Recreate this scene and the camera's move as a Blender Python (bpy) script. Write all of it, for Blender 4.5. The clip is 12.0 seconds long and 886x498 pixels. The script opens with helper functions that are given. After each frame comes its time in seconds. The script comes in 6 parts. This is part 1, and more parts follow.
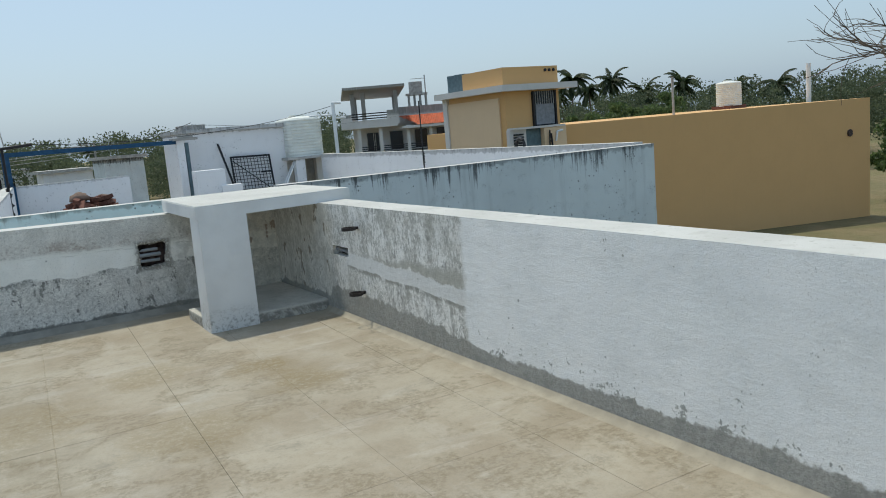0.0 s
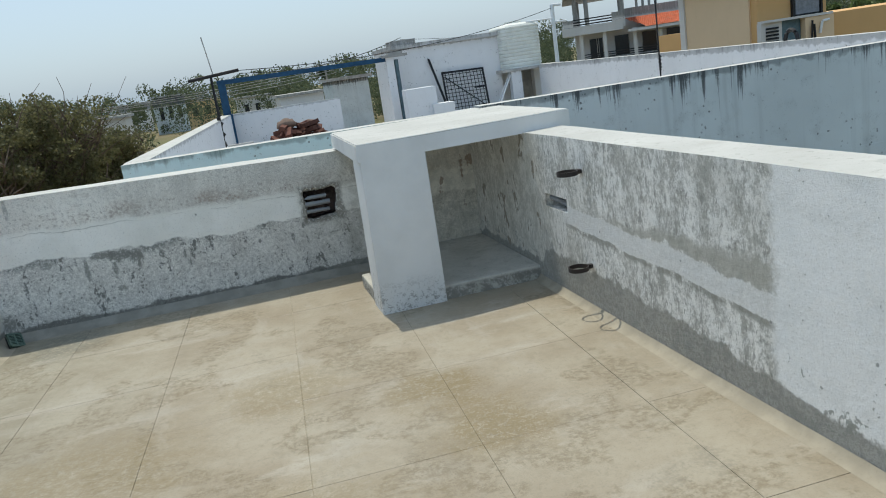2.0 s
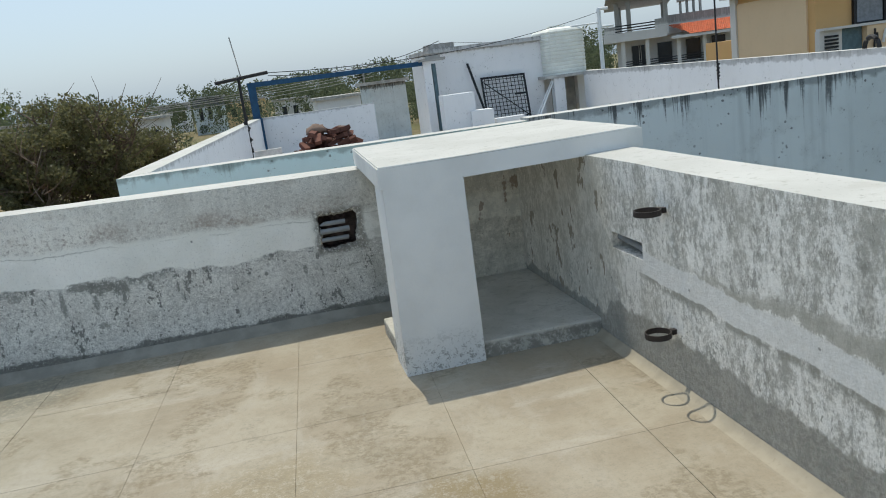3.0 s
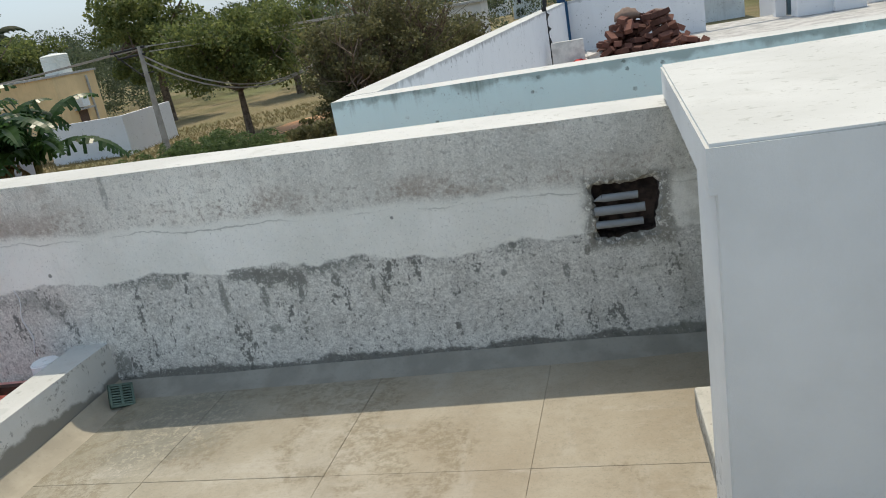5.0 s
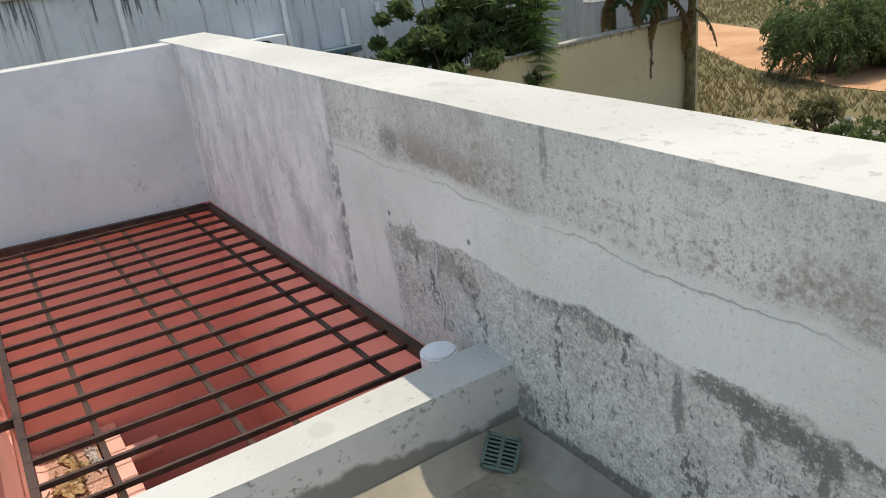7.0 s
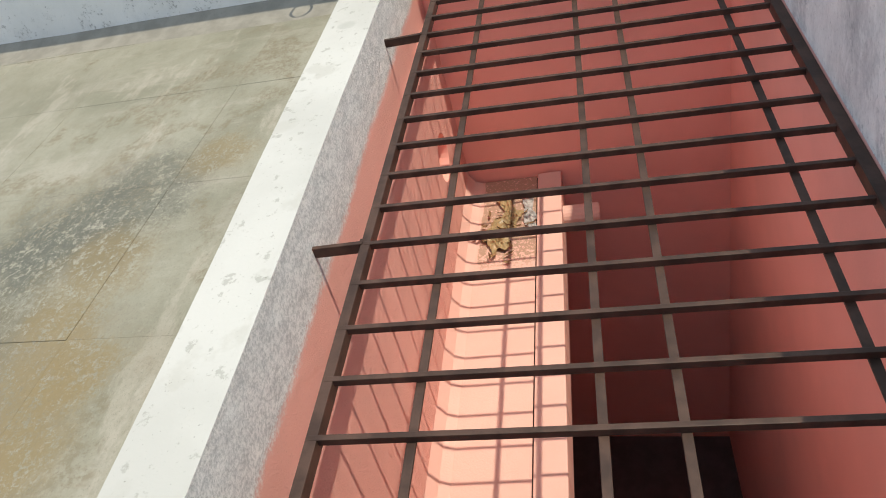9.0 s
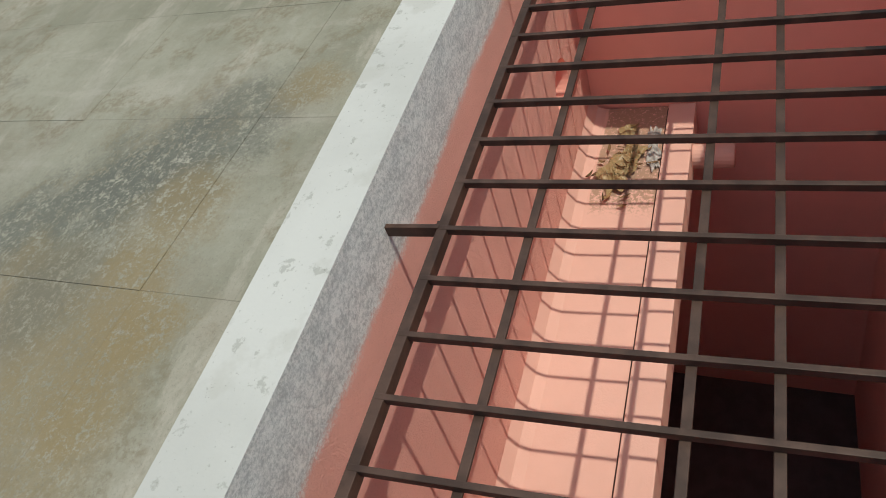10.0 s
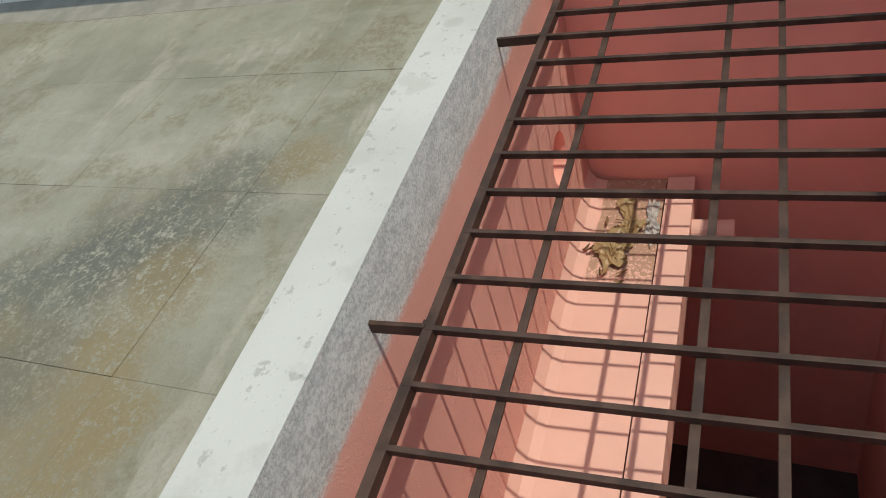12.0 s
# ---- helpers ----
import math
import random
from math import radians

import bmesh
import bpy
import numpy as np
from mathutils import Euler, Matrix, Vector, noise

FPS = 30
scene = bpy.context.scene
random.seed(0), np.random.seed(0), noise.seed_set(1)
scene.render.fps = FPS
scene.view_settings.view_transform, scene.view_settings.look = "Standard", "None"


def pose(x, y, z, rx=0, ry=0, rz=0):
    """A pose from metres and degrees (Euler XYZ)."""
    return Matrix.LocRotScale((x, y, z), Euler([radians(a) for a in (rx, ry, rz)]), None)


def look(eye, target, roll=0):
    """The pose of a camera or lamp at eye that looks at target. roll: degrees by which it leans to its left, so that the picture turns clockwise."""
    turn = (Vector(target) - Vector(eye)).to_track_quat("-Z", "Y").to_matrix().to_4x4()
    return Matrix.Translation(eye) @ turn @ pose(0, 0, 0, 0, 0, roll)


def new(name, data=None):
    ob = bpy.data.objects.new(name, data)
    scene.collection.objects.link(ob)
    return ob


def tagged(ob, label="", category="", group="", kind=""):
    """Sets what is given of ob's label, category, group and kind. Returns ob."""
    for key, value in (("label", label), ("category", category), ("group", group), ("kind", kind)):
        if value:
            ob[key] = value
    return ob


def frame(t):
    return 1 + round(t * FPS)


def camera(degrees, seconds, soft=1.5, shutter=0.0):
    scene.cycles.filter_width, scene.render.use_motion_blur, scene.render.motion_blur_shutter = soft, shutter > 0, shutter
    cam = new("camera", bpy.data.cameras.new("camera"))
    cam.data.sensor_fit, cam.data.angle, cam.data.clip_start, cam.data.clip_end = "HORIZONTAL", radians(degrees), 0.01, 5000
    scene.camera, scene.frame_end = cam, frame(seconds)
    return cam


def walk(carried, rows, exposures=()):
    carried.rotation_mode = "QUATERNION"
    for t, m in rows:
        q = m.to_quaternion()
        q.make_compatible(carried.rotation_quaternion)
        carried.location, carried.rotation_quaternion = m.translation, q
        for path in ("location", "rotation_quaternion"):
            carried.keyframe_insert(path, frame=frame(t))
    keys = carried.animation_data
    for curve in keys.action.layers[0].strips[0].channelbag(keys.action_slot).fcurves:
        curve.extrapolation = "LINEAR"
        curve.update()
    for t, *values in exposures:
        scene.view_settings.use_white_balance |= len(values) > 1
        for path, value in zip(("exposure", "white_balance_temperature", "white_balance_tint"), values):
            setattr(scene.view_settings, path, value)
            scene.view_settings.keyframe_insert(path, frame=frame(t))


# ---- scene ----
cam = camera(59.7, 12.0, 1.0)
PATH = [
    (0, (-2.323, -7.082, 1.411), (-1.29, -5.398, 1.103), -4.9),
    (0.5, (-2.082, -6.639, 1.363), (-1.272, -4.84, 1.033), -5.9),
    (1, (-1.907, -6.2, 1.39), (-1.502, -4.28, 1.003), -7.0),
    (1.5, (-1.829, -5.783, 1.4), (-1.544, -3.843, 1.004), -8.7),
    (2, (-1.516, -5.399, 1.35), (-1.037, -3.513, 0.887), -8.4),
    (2.5, (-1.356, -4.991, 1.39), (-0.917, -3.091, 0.944), -8.0),
    (2.7, (-1.346, -4.817, 1.369), (-0.913, -2.912, 0.94), -7.9),
    (4.3, (-1.038, -3.32, 1.333), (-1.017, -1.398, 0.78), -8.7),
    (4.5, (-1.042, -3.106, 1.397), (-1.08, -1.173, 0.885), -9.7),
    (5, (-1.049, -2.652, 1.32), (-1.463, -0.79, 0.719), -10.4),
    (5.5, (-1.062, -2.157, 1.291), (-2.017, -0.562, 0.552), -10.4),
    (6, (-1.269, -1.814, 1.333), (-2.45, -0.381, 0.591), -8.5),
    (6.5, (-1.414, -1.431, 1.312), (-2.825, -0.192, 0.622), -7.3),
    (7, (-1.61, -1.065, 1.326), (-3.211, -0.126, 0.582), -7.6),
    (7.5, (-1.901, -0.883, 1.292), (-3.585, -0.298, 0.385), -8.4),
    (7.7, (-2.009, -0.837, 1.299), (-3.707, -0.423, 0.328), -9.5),
    (9.3, (-2.836, -0.573, 1.217), (-4.274, -1.139, -0.052), -18.5),
    (9.5, (-2.921, -0.575, 1.23), (-4.303, -1.207, -0.07), -19.9),
    (10, (-3.043, -0.536, 1.246), (-4.279, -1.305, -0.126), -22.1),
    (10.5, (-3.117, -0.517, 1.223), (-4.246, -1.379, -0.185), -23.5),
    (11, (-3.159, -0.53, 1.237), (-4.283, -1.401, -0.17), -23.2),
    (11.5, (-3.182, -0.54, 1.254), (-4.364, -1.395, -0.114), -22.0),
    (12, (-3.186, -0.545, 1.268), (-4.504, -1.313, -0.025), -19.6),
]
EXPOSURES = [(0.0, 0.36, 6750, 4), (2.5, 0.50, 6900, 5), (4.5, 0.54, 7150, 8), (5.5, 0.68, 7300, 9), (6.5, 0.68, 7400, 10), (7.7, 0.74, 7500, 10), (9.3, 0.68, 7250, 7), (9.5, 0.58, 7200, 7), (10.0, 0.24, 7050, 4), (12.0, 0.26, 7050, 3)]
walk(cam, [(t, look(eye, target, roll)) for t, eye, target, roll in PATH], EXPOSURES)

# ---- world and sun ----
SUN = Vector((-0.028, 0.378, 1.0)).normalized()
world = bpy.data.worlds.new("sky")
scene.world = world
world.use_nodes = True
wn = world.node_tree
sky = wn.nodes.new("ShaderNodeTexSky")
sky.sky_type = "NISHITA"
sky.sun_disc = False
sky.sun_elevation = math.asin(SUN.z)
sky.sun_rotation = math.atan2(SUN.x, SUN.y)
sky.altitude = 50.0
sky.air_density = 1.0
sky.dust_density = 3.0
sky.ozone_density = 1.0
# thin even haze over the whole sky
haze = wn.nodes.new("ShaderNodeMix")
haze.data_type = "RGBA"
haze.inputs[0].default_value = 0.6
haze.inputs[7].default_value = (2.5, 3.5, 4.85, 1)
wn.links.new(sky.outputs[0], haze.inputs[6])
wn.links.new(haze.outputs[2], wn.nodes["Background"].inputs[0])
wn.nodes["Background"].inputs[1].default_value = 0.132

sun = new("sun", bpy.data.lights.new("sun", "SUN"))
sun.data.energy = 2.05
sun.data.angle = radians(0.5)
sun.data.color = (1.0, 0.95, 0.86)
sun.matrix_world = look(SUN * 60, (0, 0, 0))

# ---- materials ----
class Mat:
    """A small builder of node materials in world metres."""

    def __init__(self, name, rough=0.85, metal=0.0):
        self.m = bpy.data.materials.new(name)
        self.m.use_nodes = True
        self.t = self.m.node_tree
        self.b = self.t.nodes["Principled BSDF"]
        self.b.inputs["Roughness"].default_value = rough
        self.b.inputs["Metallic"].default_value = metal
        self.b.inputs["Specular IOR Level"].default_value = 0.3
        self.geo = self.t.nodes.new("ShaderNodeNewGeometry")
        self.pos = self.geo.outputs["Position"]
        s = self.node("ShaderNodeSeparateXYZ", self.pos)
        self.x, self.y, self.z = s.outputs

    def put(self, socket, value):
        if isinstance(value, bpy.types.NodeSocket):
            self.t.links.new(value, socket)
        elif isinstance(value, tuple) and len(value) == 3 and socket.type == "RGBA":
            socket.default_value = (*value, 1)
        else:
            socket.default_value = value

    def node(self, kind, *ins, **named):
        n = self.t.nodes.new(kind)
        for i, v in enumerate(ins):
            if v is not None:
                self.put(n.inputs[i], v)
        for k, v in named.items():
            self.put(n.inputs[k], v)
        return n

    def calc(self, op, a, b=0.0, c=0.0):
        n = self.t.nodes.new("ShaderNodeMath")
        n.operation = op
        for i, v in enumerate((a, b, c)):
            self.put(n.inputs[i], v)
        return n.outputs[0]

    def noise(self, scale, detail=4.0, rough=0.55, stretch=None):
        v = self.pos
        if stretch:
            mp = self.t.nodes.new("ShaderNodeMapping")
            self.put(mp.inputs[0], v)
            mp.inputs["Scale"].default_value = stretch
            v = mp.outputs[0]
        n = self.node("ShaderNodeTexNoise", v)
        n.inputs["Scale"].default_value = scale
        n.inputs["Detail"].default_value = detail
        n.inputs["Roughness"].default_value = rough
        return n.outputs["Fac"]

    def cells(self, scale, stretch=None):
        v = self.pos
        if stretch:
            mp = self.t.nodes.new("ShaderNodeMapping")
            self.put(mp.inputs[0], v)
            mp.inputs["Scale"].default_value = stretch
            v = mp.outputs[0]
        n = self.node("ShaderNodeTexVoronoi", v)
        n.inputs["Scale"].default_value = scale
        return n.outputs["Distance"]

    def step(self, v, lo, hi):
        """0 below lo, 1 above hi."""
        n = self.t.nodes.new("ShaderNodeMapRange")
        n.interpolation_type = "SMOOTHSTEP"
        self.put(n.inputs[0], v)
        if lo <= hi:
            n.inputs[1].default_value, n.inputs[2].default_value = lo, hi
        else:
            n.inputs[1].default_value, n.inputs[2].default_value = hi, lo
            n.inputs[3].default_value, n.inputs[4].default_value = 1.0, 0.0
        return n.outputs[0]

    def mix(self, fac, a, b):
        n = self.t.nodes.new("ShaderNodeMix")
        n.data_type = "RGBA"
        self.put(n.inputs[0], fac)
        self.put(n.inputs[6], a)
        self.put(n.inputs[7], b)
        return n.outputs[2]

    def gain(self, c, k):
        """The colour c made k times as light."""
        n = self.t.nodes.new("ShaderNodeVectorMath")
        n.operation = "SCALE"
        self.put(n.inputs[0], c)
        n.inputs["Scale"].default_value = k
        return n.outputs[0]

    def mul(self, *f):
        r = f[0]
        for g in f[1:]:
            r = self.calc("MULTIPLY", r, g)
        return r

    def add(self, *f):
        r = f[0]
        for g in f[1:]:
            r = self.calc("ADD", r, g)
        return r

    def done(self, color, height=None, strength=0.4, dist=0.004, rough=None):
        self.put(self.b.inputs["Base Color"], color)
        if rough is not None:
            self.put(self.b.inputs["Roughness"], rough)
        if height is not None:
            bp = self.t.nodes.new("ShaderNodeBump")
            bp.inputs["Strength"].default_value = strength
            bp.inputs["Distance"].default_value = dist
            self.put(bp.inputs["Height"], height)
            self.t.links.new(bp.outputs[0], self.b.inputs["Normal"])
        return self.m


def plain(name, col, rough=0.6, metal=0.0, var=0.15, scale=9.0, bump=0.2):
    g = Mat(name, rough, metal)
    n, f = g.noise(scale, 5), g.noise(scale * 9, 3)
    lo = tuple(c * (1 - var) for c in col)
    hi = tuple(min(1, c * (1 + var)) for c in col)
    c = g.mix(g.step(n, 0.35, 0.65), lo, hi)
    c = g.mix(g.mul(g.step(f, 0.55, 0.75), 0.35), c, tuple(v * 0.7 for v in col))
    return g.done(c, f, bump, 0.002)


def by_object(name, col, rough=0.8, var=0.3, scale=20.0, island=False):
    """A colour that varies from piece to piece."""
    g = Mat(name, rough)
    if island:
        r = g.geo.outputs["Random Per Island"]
    else:
        r = g.t.nodes.new("ShaderNodeObjectInfo").outputs["Random"]
    n = g.noise(scale, 4)
    v = g.add(g.mul(r, 0.7), g.mul(n, 0.3))
    c = g.mix(v, tuple(a * (1 - var) for a in col), tuple(min(1, a * (1 + var)) for a in col))
    return g.done(c, n, 0.3, 0.003)


def weathered(name, paint, grime, amount=0.5, top=0.93, rough=0.85, spots=True):
    """Painted wall with rain streaks that run down from the coping at height top."""
    g = Mat(name, rough)
    st = g.noise(4.0, 5, 0.6, (1, 1, 0.06))
    st2 = g.noise(14.0, 4, 0.6, (1, 1, 0.05))
    run = g.add(g.mul(g.noise(10.0, 6, 0.7, (1, 1, 0.03)), 0.65), g.mul(g.noise(1.3, 3, 0.5, (1, 1, 0.05)), 0.35))
    big, blot, fine = g.noise(0.9, 4), g.noise(5, 6, 0.65), g.noise(70, 5, 0.8)
    deep = g.calc("SUBTRACT", top + 0.02, g.z)
    # streaks of many lengths start under the coping
    v = g.calc("SUBTRACT", g.mul(g.add(run, -0.5, g.mul(g.add(fine, -0.5), 0.05)), 7.5 * amount), deep)
    s = g.mul(g.step(v, -0.04, 0.14), g.step(g.add(g.mul(st2, 0.6), g.mul(fine, 0.4)), 0.38, 0.5))
    c = g.mix(g.step(big, 0.3, 0.7), paint, tuple(v * (1 - 0.14 * min(1.0, amount * 2.5)) for v in paint))
    faint = g.step(g.add(g.mul(st, 0.6), g.mul(st2, 0.4)), 0.5, 0.66)
    c = g.mix(g.mul(faint, 0.5 * amount), c, tuple(0.35 * a + 0.65 * b for a, b in zip(paint, grime)))
    c = g.mix(g.mul(g.step(blot, 0.52, 0.68), 0.22 * min(1.0, amount * 4)), c, tuple(0.5 * a + 0.5 * b for a, b in zip(paint, grime)))
    c = g.mix(g.mul(s, 0.88), c, grime)
    if spots:
        sp = g.step(g.add(g.mul(fine, 0.7), g.mul(blot, 0.3)), 0.6, 0.64)
        c = g.mix(g.mul(sp, 0.7), c, tuple(v * 0.8 for v in grime))
        dot = g.mul(g.step(g.add(g.cells(16.0), g.mul(g.add(fine, -0.5), 0.4)), 0.2, 0.13), g.step(g.noise(2.5, 5, 0.6), 0.5, 0.58))
        c = g.mix(g.mul(dot, 0.75), c, tuple(v * 0.9 for v in grime))
    lip = g.step(g.add(g.z, g.mul(g.noise(9.0), 0.16)), top + 0.03, top + 0.07)
    c = g.mix(g.mul(lip, 0.5), c, grime)
    return g.done(c, g.noise(60, 3), 0.25, 0.003)


def lime_top(name):
    g = Mat(name, 0.9)
    n, f, b = g.noise(1.8, 5), g.noise(26, 5, 0.65), g.noise(8, 5)
    c = g.mix(g.step(n, 0.35, 0.65), (0.53, 0.53, 0.505), (0.46, 0.46, 0.435))
    c = g.mix(g.mul(g.step(b, 0.56, 0.68), 0.5), c, (0.42, 0.415, 0.38))
    c = g.mix(g.mul(g.step(f, 0.6, 0.66), 0.6), c, (0.3, 0.3, 0.27))
    c = g.mix(g.mul(g.step(g.noise(90, 4, 0.7), 0.64, 0.7), 0.6), c, (0.2, 0.2, 0.18))
    blot = g.step(g.add(g.cells(3.3), g.mul(f, 0.12)), 0.2, 0.15)
    c = g.mix(g.mul(blot, 0.55), c, (0.38, 0.385, 0.36))
    return g.done(c, g.add(f, n), 0.35, 0.006)


# dark damp blots on the old plaster: place along the wall, height, half width, half height, strength
BLOTS = (
    (-2.44, 0.455, 0.10, 0.035, 0.9), (-2.33, 0.435, 0.10, 0.05, 0.95), (-2.24, 0.415, 0.06, 0.05, 0.95), (-2.55, 0.37, 0.02, 0.09, 0.8),
    (-2.38, 0.34, 0.022, 0.08, 0.85), (-2.225, 0.345, 0.015, 0.04, 0.9), (-2.075, 0.385, 0.022, 0.03, 0.95), (-1.93, 0.36, 0.015, 0.04, 0.9),
    (-1.91, 0.30, 0.02, 0.03, 0.7), (-2.36, 0.21, 0.03, 0.025, 0.7), (-2.78, 0.45, 0.05, 0.025, 0.7), (-3.62, 0.47, 0.10, 0.07, 0.7),
    (-3.40, 0.44, 0.10, 0.06, 0.55), (-3.3, 0.40, 0.06, 0.08, 0.6), (-3.66, 0.78, 0.07, 0.05, 0.55), (-2.93, 0.86, 0.016, 0.09, 0.55),
    (-3.08, 0.12, 0.05, 0.08, 0.8), (-1.2, 0.33, 0.016, 0.035, 0.9), (-1.43, 0.345, 0.014, 0.015, 0.9), (-1.12, 0.40, 0.014, 0.03, 0.9),
)


def back_plaster():
    """Old parapet plaster: mottled grey, a smoother cement band, pinkish paint at the west end."""
    g = Mat("old_parapet_plaster", 0.92)
    n1, n2, n3 = g.noise(2.2, 6, 0.6), g.noise(11, 6, 0.65), g.noise(48, 5, 0.7)
    streak = g.noise(7, 6, 0.65, (1, 1, 0.22))
    wob = g.noise(3.4, 6, 0.62)
    west = g.calc("MULTIPLY", g.x, -1.0)
    # upper part: grey render
    up = g.mix(g.step(g.add(g.mul(n1, 0.6), g.mul(streak, 0.4)), 0.36, 0.64), (0.46, 0.445, 0.405), (0.70, 0.68, 0.625))
    up = g.mix(g.mul(g.step(n3, 0.52, 0.66), 0.55), up, (0.24, 0.23, 0.205))
    up = g.mix(g.mul(g.step(g.noise(120, 4, 0.8), 0.52, 0.6), 0.5), up, (0.76, 0.74, 0.69))
    up = g.mix(g.mul(g.step(g.noise(42, 8, 0.85, (1, 1, 0.5)), 0.55, 0.62), 0.5), up, (0.27, 0.26, 0.235))
    up = g.mix(g.mul(g.step(g.noise(5, 7, 0.7, (0.6, 1, 1.4)), 0.54, 0.66), 0.45), up, (0.33, 0.28, 0.23))
    up = g.mix(g.mul(g.step(g.noise(170, 3, 0.8), 0.56, 0.62), 0.45), up, (0.2, 0.19, 0.17))
    # lower part: peeling whitewash over dark cement
    flake = g.add(g.mul(n2, 0.5), g.mul(n3, 0.32), g.mul(n1, 0.18))
    fine = g.add(g.mul(g.noise(38, 8, 0.8), 0.45), g.mul(g.noise(110, 5, 0.85), 0.42), g.mul(g.noise(6, 5, 0.6), 0.13))
    low = g.mix(g.step(fine, 0.42, 0.58), (0.38, 0.37, 0.345), (0.66, 0.65, 0.61))
    low = g.mix(g.mul(g.step(n2, 0.5, 0.66), 0.3), low, (0.36, 0.35, 0.325))
    low = g.mix(g.mul(g.step(g.add(g.mul(g.noise(52, 5, 0.7, (1, 1, 0.7)), 0.75), g.mul(n2, 0.25)), 0.565, 0.595), 0.8), low, (0.16, 0.16, 0.145))
    low = g.mix(g.mul(g.step(g.add(g.mul(g.noise(125, 4, 0.75), 0.8), g.mul(g.noise(7, 5), 0.2)), 0.56, 0.6), 0.7), low, (0.18, 0.175, 0.16))
    drip = g.add(g.mul(g.noise(9, 6, 0.7, (1, 1, 0.42)), 0.72), g.mul(n3, 0.28))
    low = g.mix(g.mul(g.step(drip, 0.565, 0.595), 0.9), low, (0.12, 0.12, 0.11))
    rim = g.mul(g.step(g.add(g.z, g.mul(wob, 0.17), g.mul(west, -0.018)), 0.455, 0.50), g.step(g.noise(2.6, 4), 0.5, 0.56))
    rim = g.mul(rim, g.step(g.add(g.mul(n3, 0.6), g.mul(g.noise(30, 7, 0.8), 0.4)), 0.44, 0.53))
    low = g.mix(g.mul(rim, 0.9), low, (0.17, 0.175, 0.16))
    low = g.mix(g.mul(g.step(g.noise(26, 8, 0.85), 0.57, 0.60), 0.5), low, (0.2, 0.195, 0.175))
    # smooth cement band between
    band = g.mix(g.step(n1, 0.3, 0.7), (0.63, 0.625, 0.58), (0.74, 0.73, 0.69))
    band = g.mix(g.mul(g.step(streak, 0.58, 0.72), 0.3), band, (0.42, 0.41, 0.38))
    band = g.mix(g.mul(g.step(n3, 0.55, 0.7), 0.25), band, (0.42, 0.41, 0.38))
    band = g.mix(g.mul(g.step(g.add(g.cells(5.5), g.mul(n3, 0.05)), 0.085, 0.06), 0.8), band, (0.13, 0.13, 0.12))
    lowz = g.add(g.z, g.mul(wob, 0.17), g.mul(west, -0.018))
    topz = g.add(g.z, g.mul(wob, 0.10), g.mul(west, -0.03))
    wx = g.add(west, g.mul(g.add(n2, -0.5), 0.16), g.mul(g.add(wob, -0.5), 0.22))
    column = g.step(wx, 3.73, 3.77)
    c = g.mix(g.calc("MAXIMUM", g.step(lowz, 0.505, 0.52), column), low, band)
    rustz = g.mul(g.step(topz, 0.66, 0.68), g.step(topz, 0.80, 0.70), g.step(g.add(g.mul(g.noise(1.6, 5, 0.6), 0.6), g.mul(n3, 0.4)), 0.47, 0.58))
    up = g.mix(g.mul(rustz, 0.65), up, (0.27, 0.215, 0.175))
    edge = g.mul(g.step(topz, 0.615, 0.625), g.step(topz, 0.66, 0.64))
    c = g.mix(g.step(topz, 0.635, 0.665), c, up)
    c = g.mix(g.mul(edge, 0.5), c, (0.66, 0.65, 0.6))
    crack = g.mul(g.step(g.add(topz, g.mul(n3, 0.014)), 0.6335, 0.6355), g.step(g.add(topz, g.mul(n3, 0.014)), 0.6405, 0.6385))
    c = g.mix(g.mul(crack, g.step(n1, 0.42, 0.6), 0.5), c, (0.2, 0.19, 0.17))
    # whitewashed west end
    pw = g.add(west, g.mul(wob, 0.55), g.mul(g.z, 0.22))
    wash = g.add(g.mul(g.noise(5, 6, 0.7, (1, 1, 0.6)), 0.6), g.mul(n3, 0.2), g.mul(streak, 0.2))
    pink = g.mix(g.step(wash, 0.4, 0.62), (0.77, 0.75, 0.725), (0.59, 0.575, 0.555))
    pink = g.mix(g.mul(g.step(g.noise(2.3, 7, 0.7, (1, 1, 0.7)), 0.54, 0.62), 0.5), pink, (0.42, 0.405, 0.4))
    pink = g.mix(g.mul(g.step(n3, 0.6, 0.72), 0.4), pink, (0.36, 0.34, 0.34))
    smear = g.add(g.mul(g.noise(4.5, 8, 0.76, (1, 1, 0.5)), 0.7), g.mul(g.noise(38, 7, 0.8), 0.3))
    pink = g.mix(g.mul(g.step(smear, 0.5, 0.6), 0.55), pink, (0.38, 0.37, 0.365))
    pink = g.mix(g.mul(g.step(g.noise(13, 8, 0.78, (1, 1, 0.6)), 0.58, 0.64), 0.55), pink, (0.27, 0.265, 0.26))
    pink = g.mix(g.mul(g.step(g.noise(6, 8, 0.75, (1, 1, 0.35)), 0.56, 0.66), 0.45), pink, (0.78, 0.765, 0.75))
    wv = g.add(west, g.mul(g.add(n2, -0.5), 0.05), g.mul(g.add(wob, -0.5), 0.12))
    c = g.mix(g.step(wv, 4.1, 4.13), c, pink)
    seam = g.mul(g.step(wv, 4.085, 4.1), g.step(wv, 4.19, 4.12), g.step(g.z, 0.82, 0.6), g.step(g.noise(13, 6, 0.75), 0.42, 0.55))
    c = g.mix(g.mul(seam, 0.8), c, (0.16, 0.155, 0.15))
    warp = g.add(g.mul(g.add(n2, -0.5), 2.2), g.mul(g.add(n3, -0.5), 2.0))
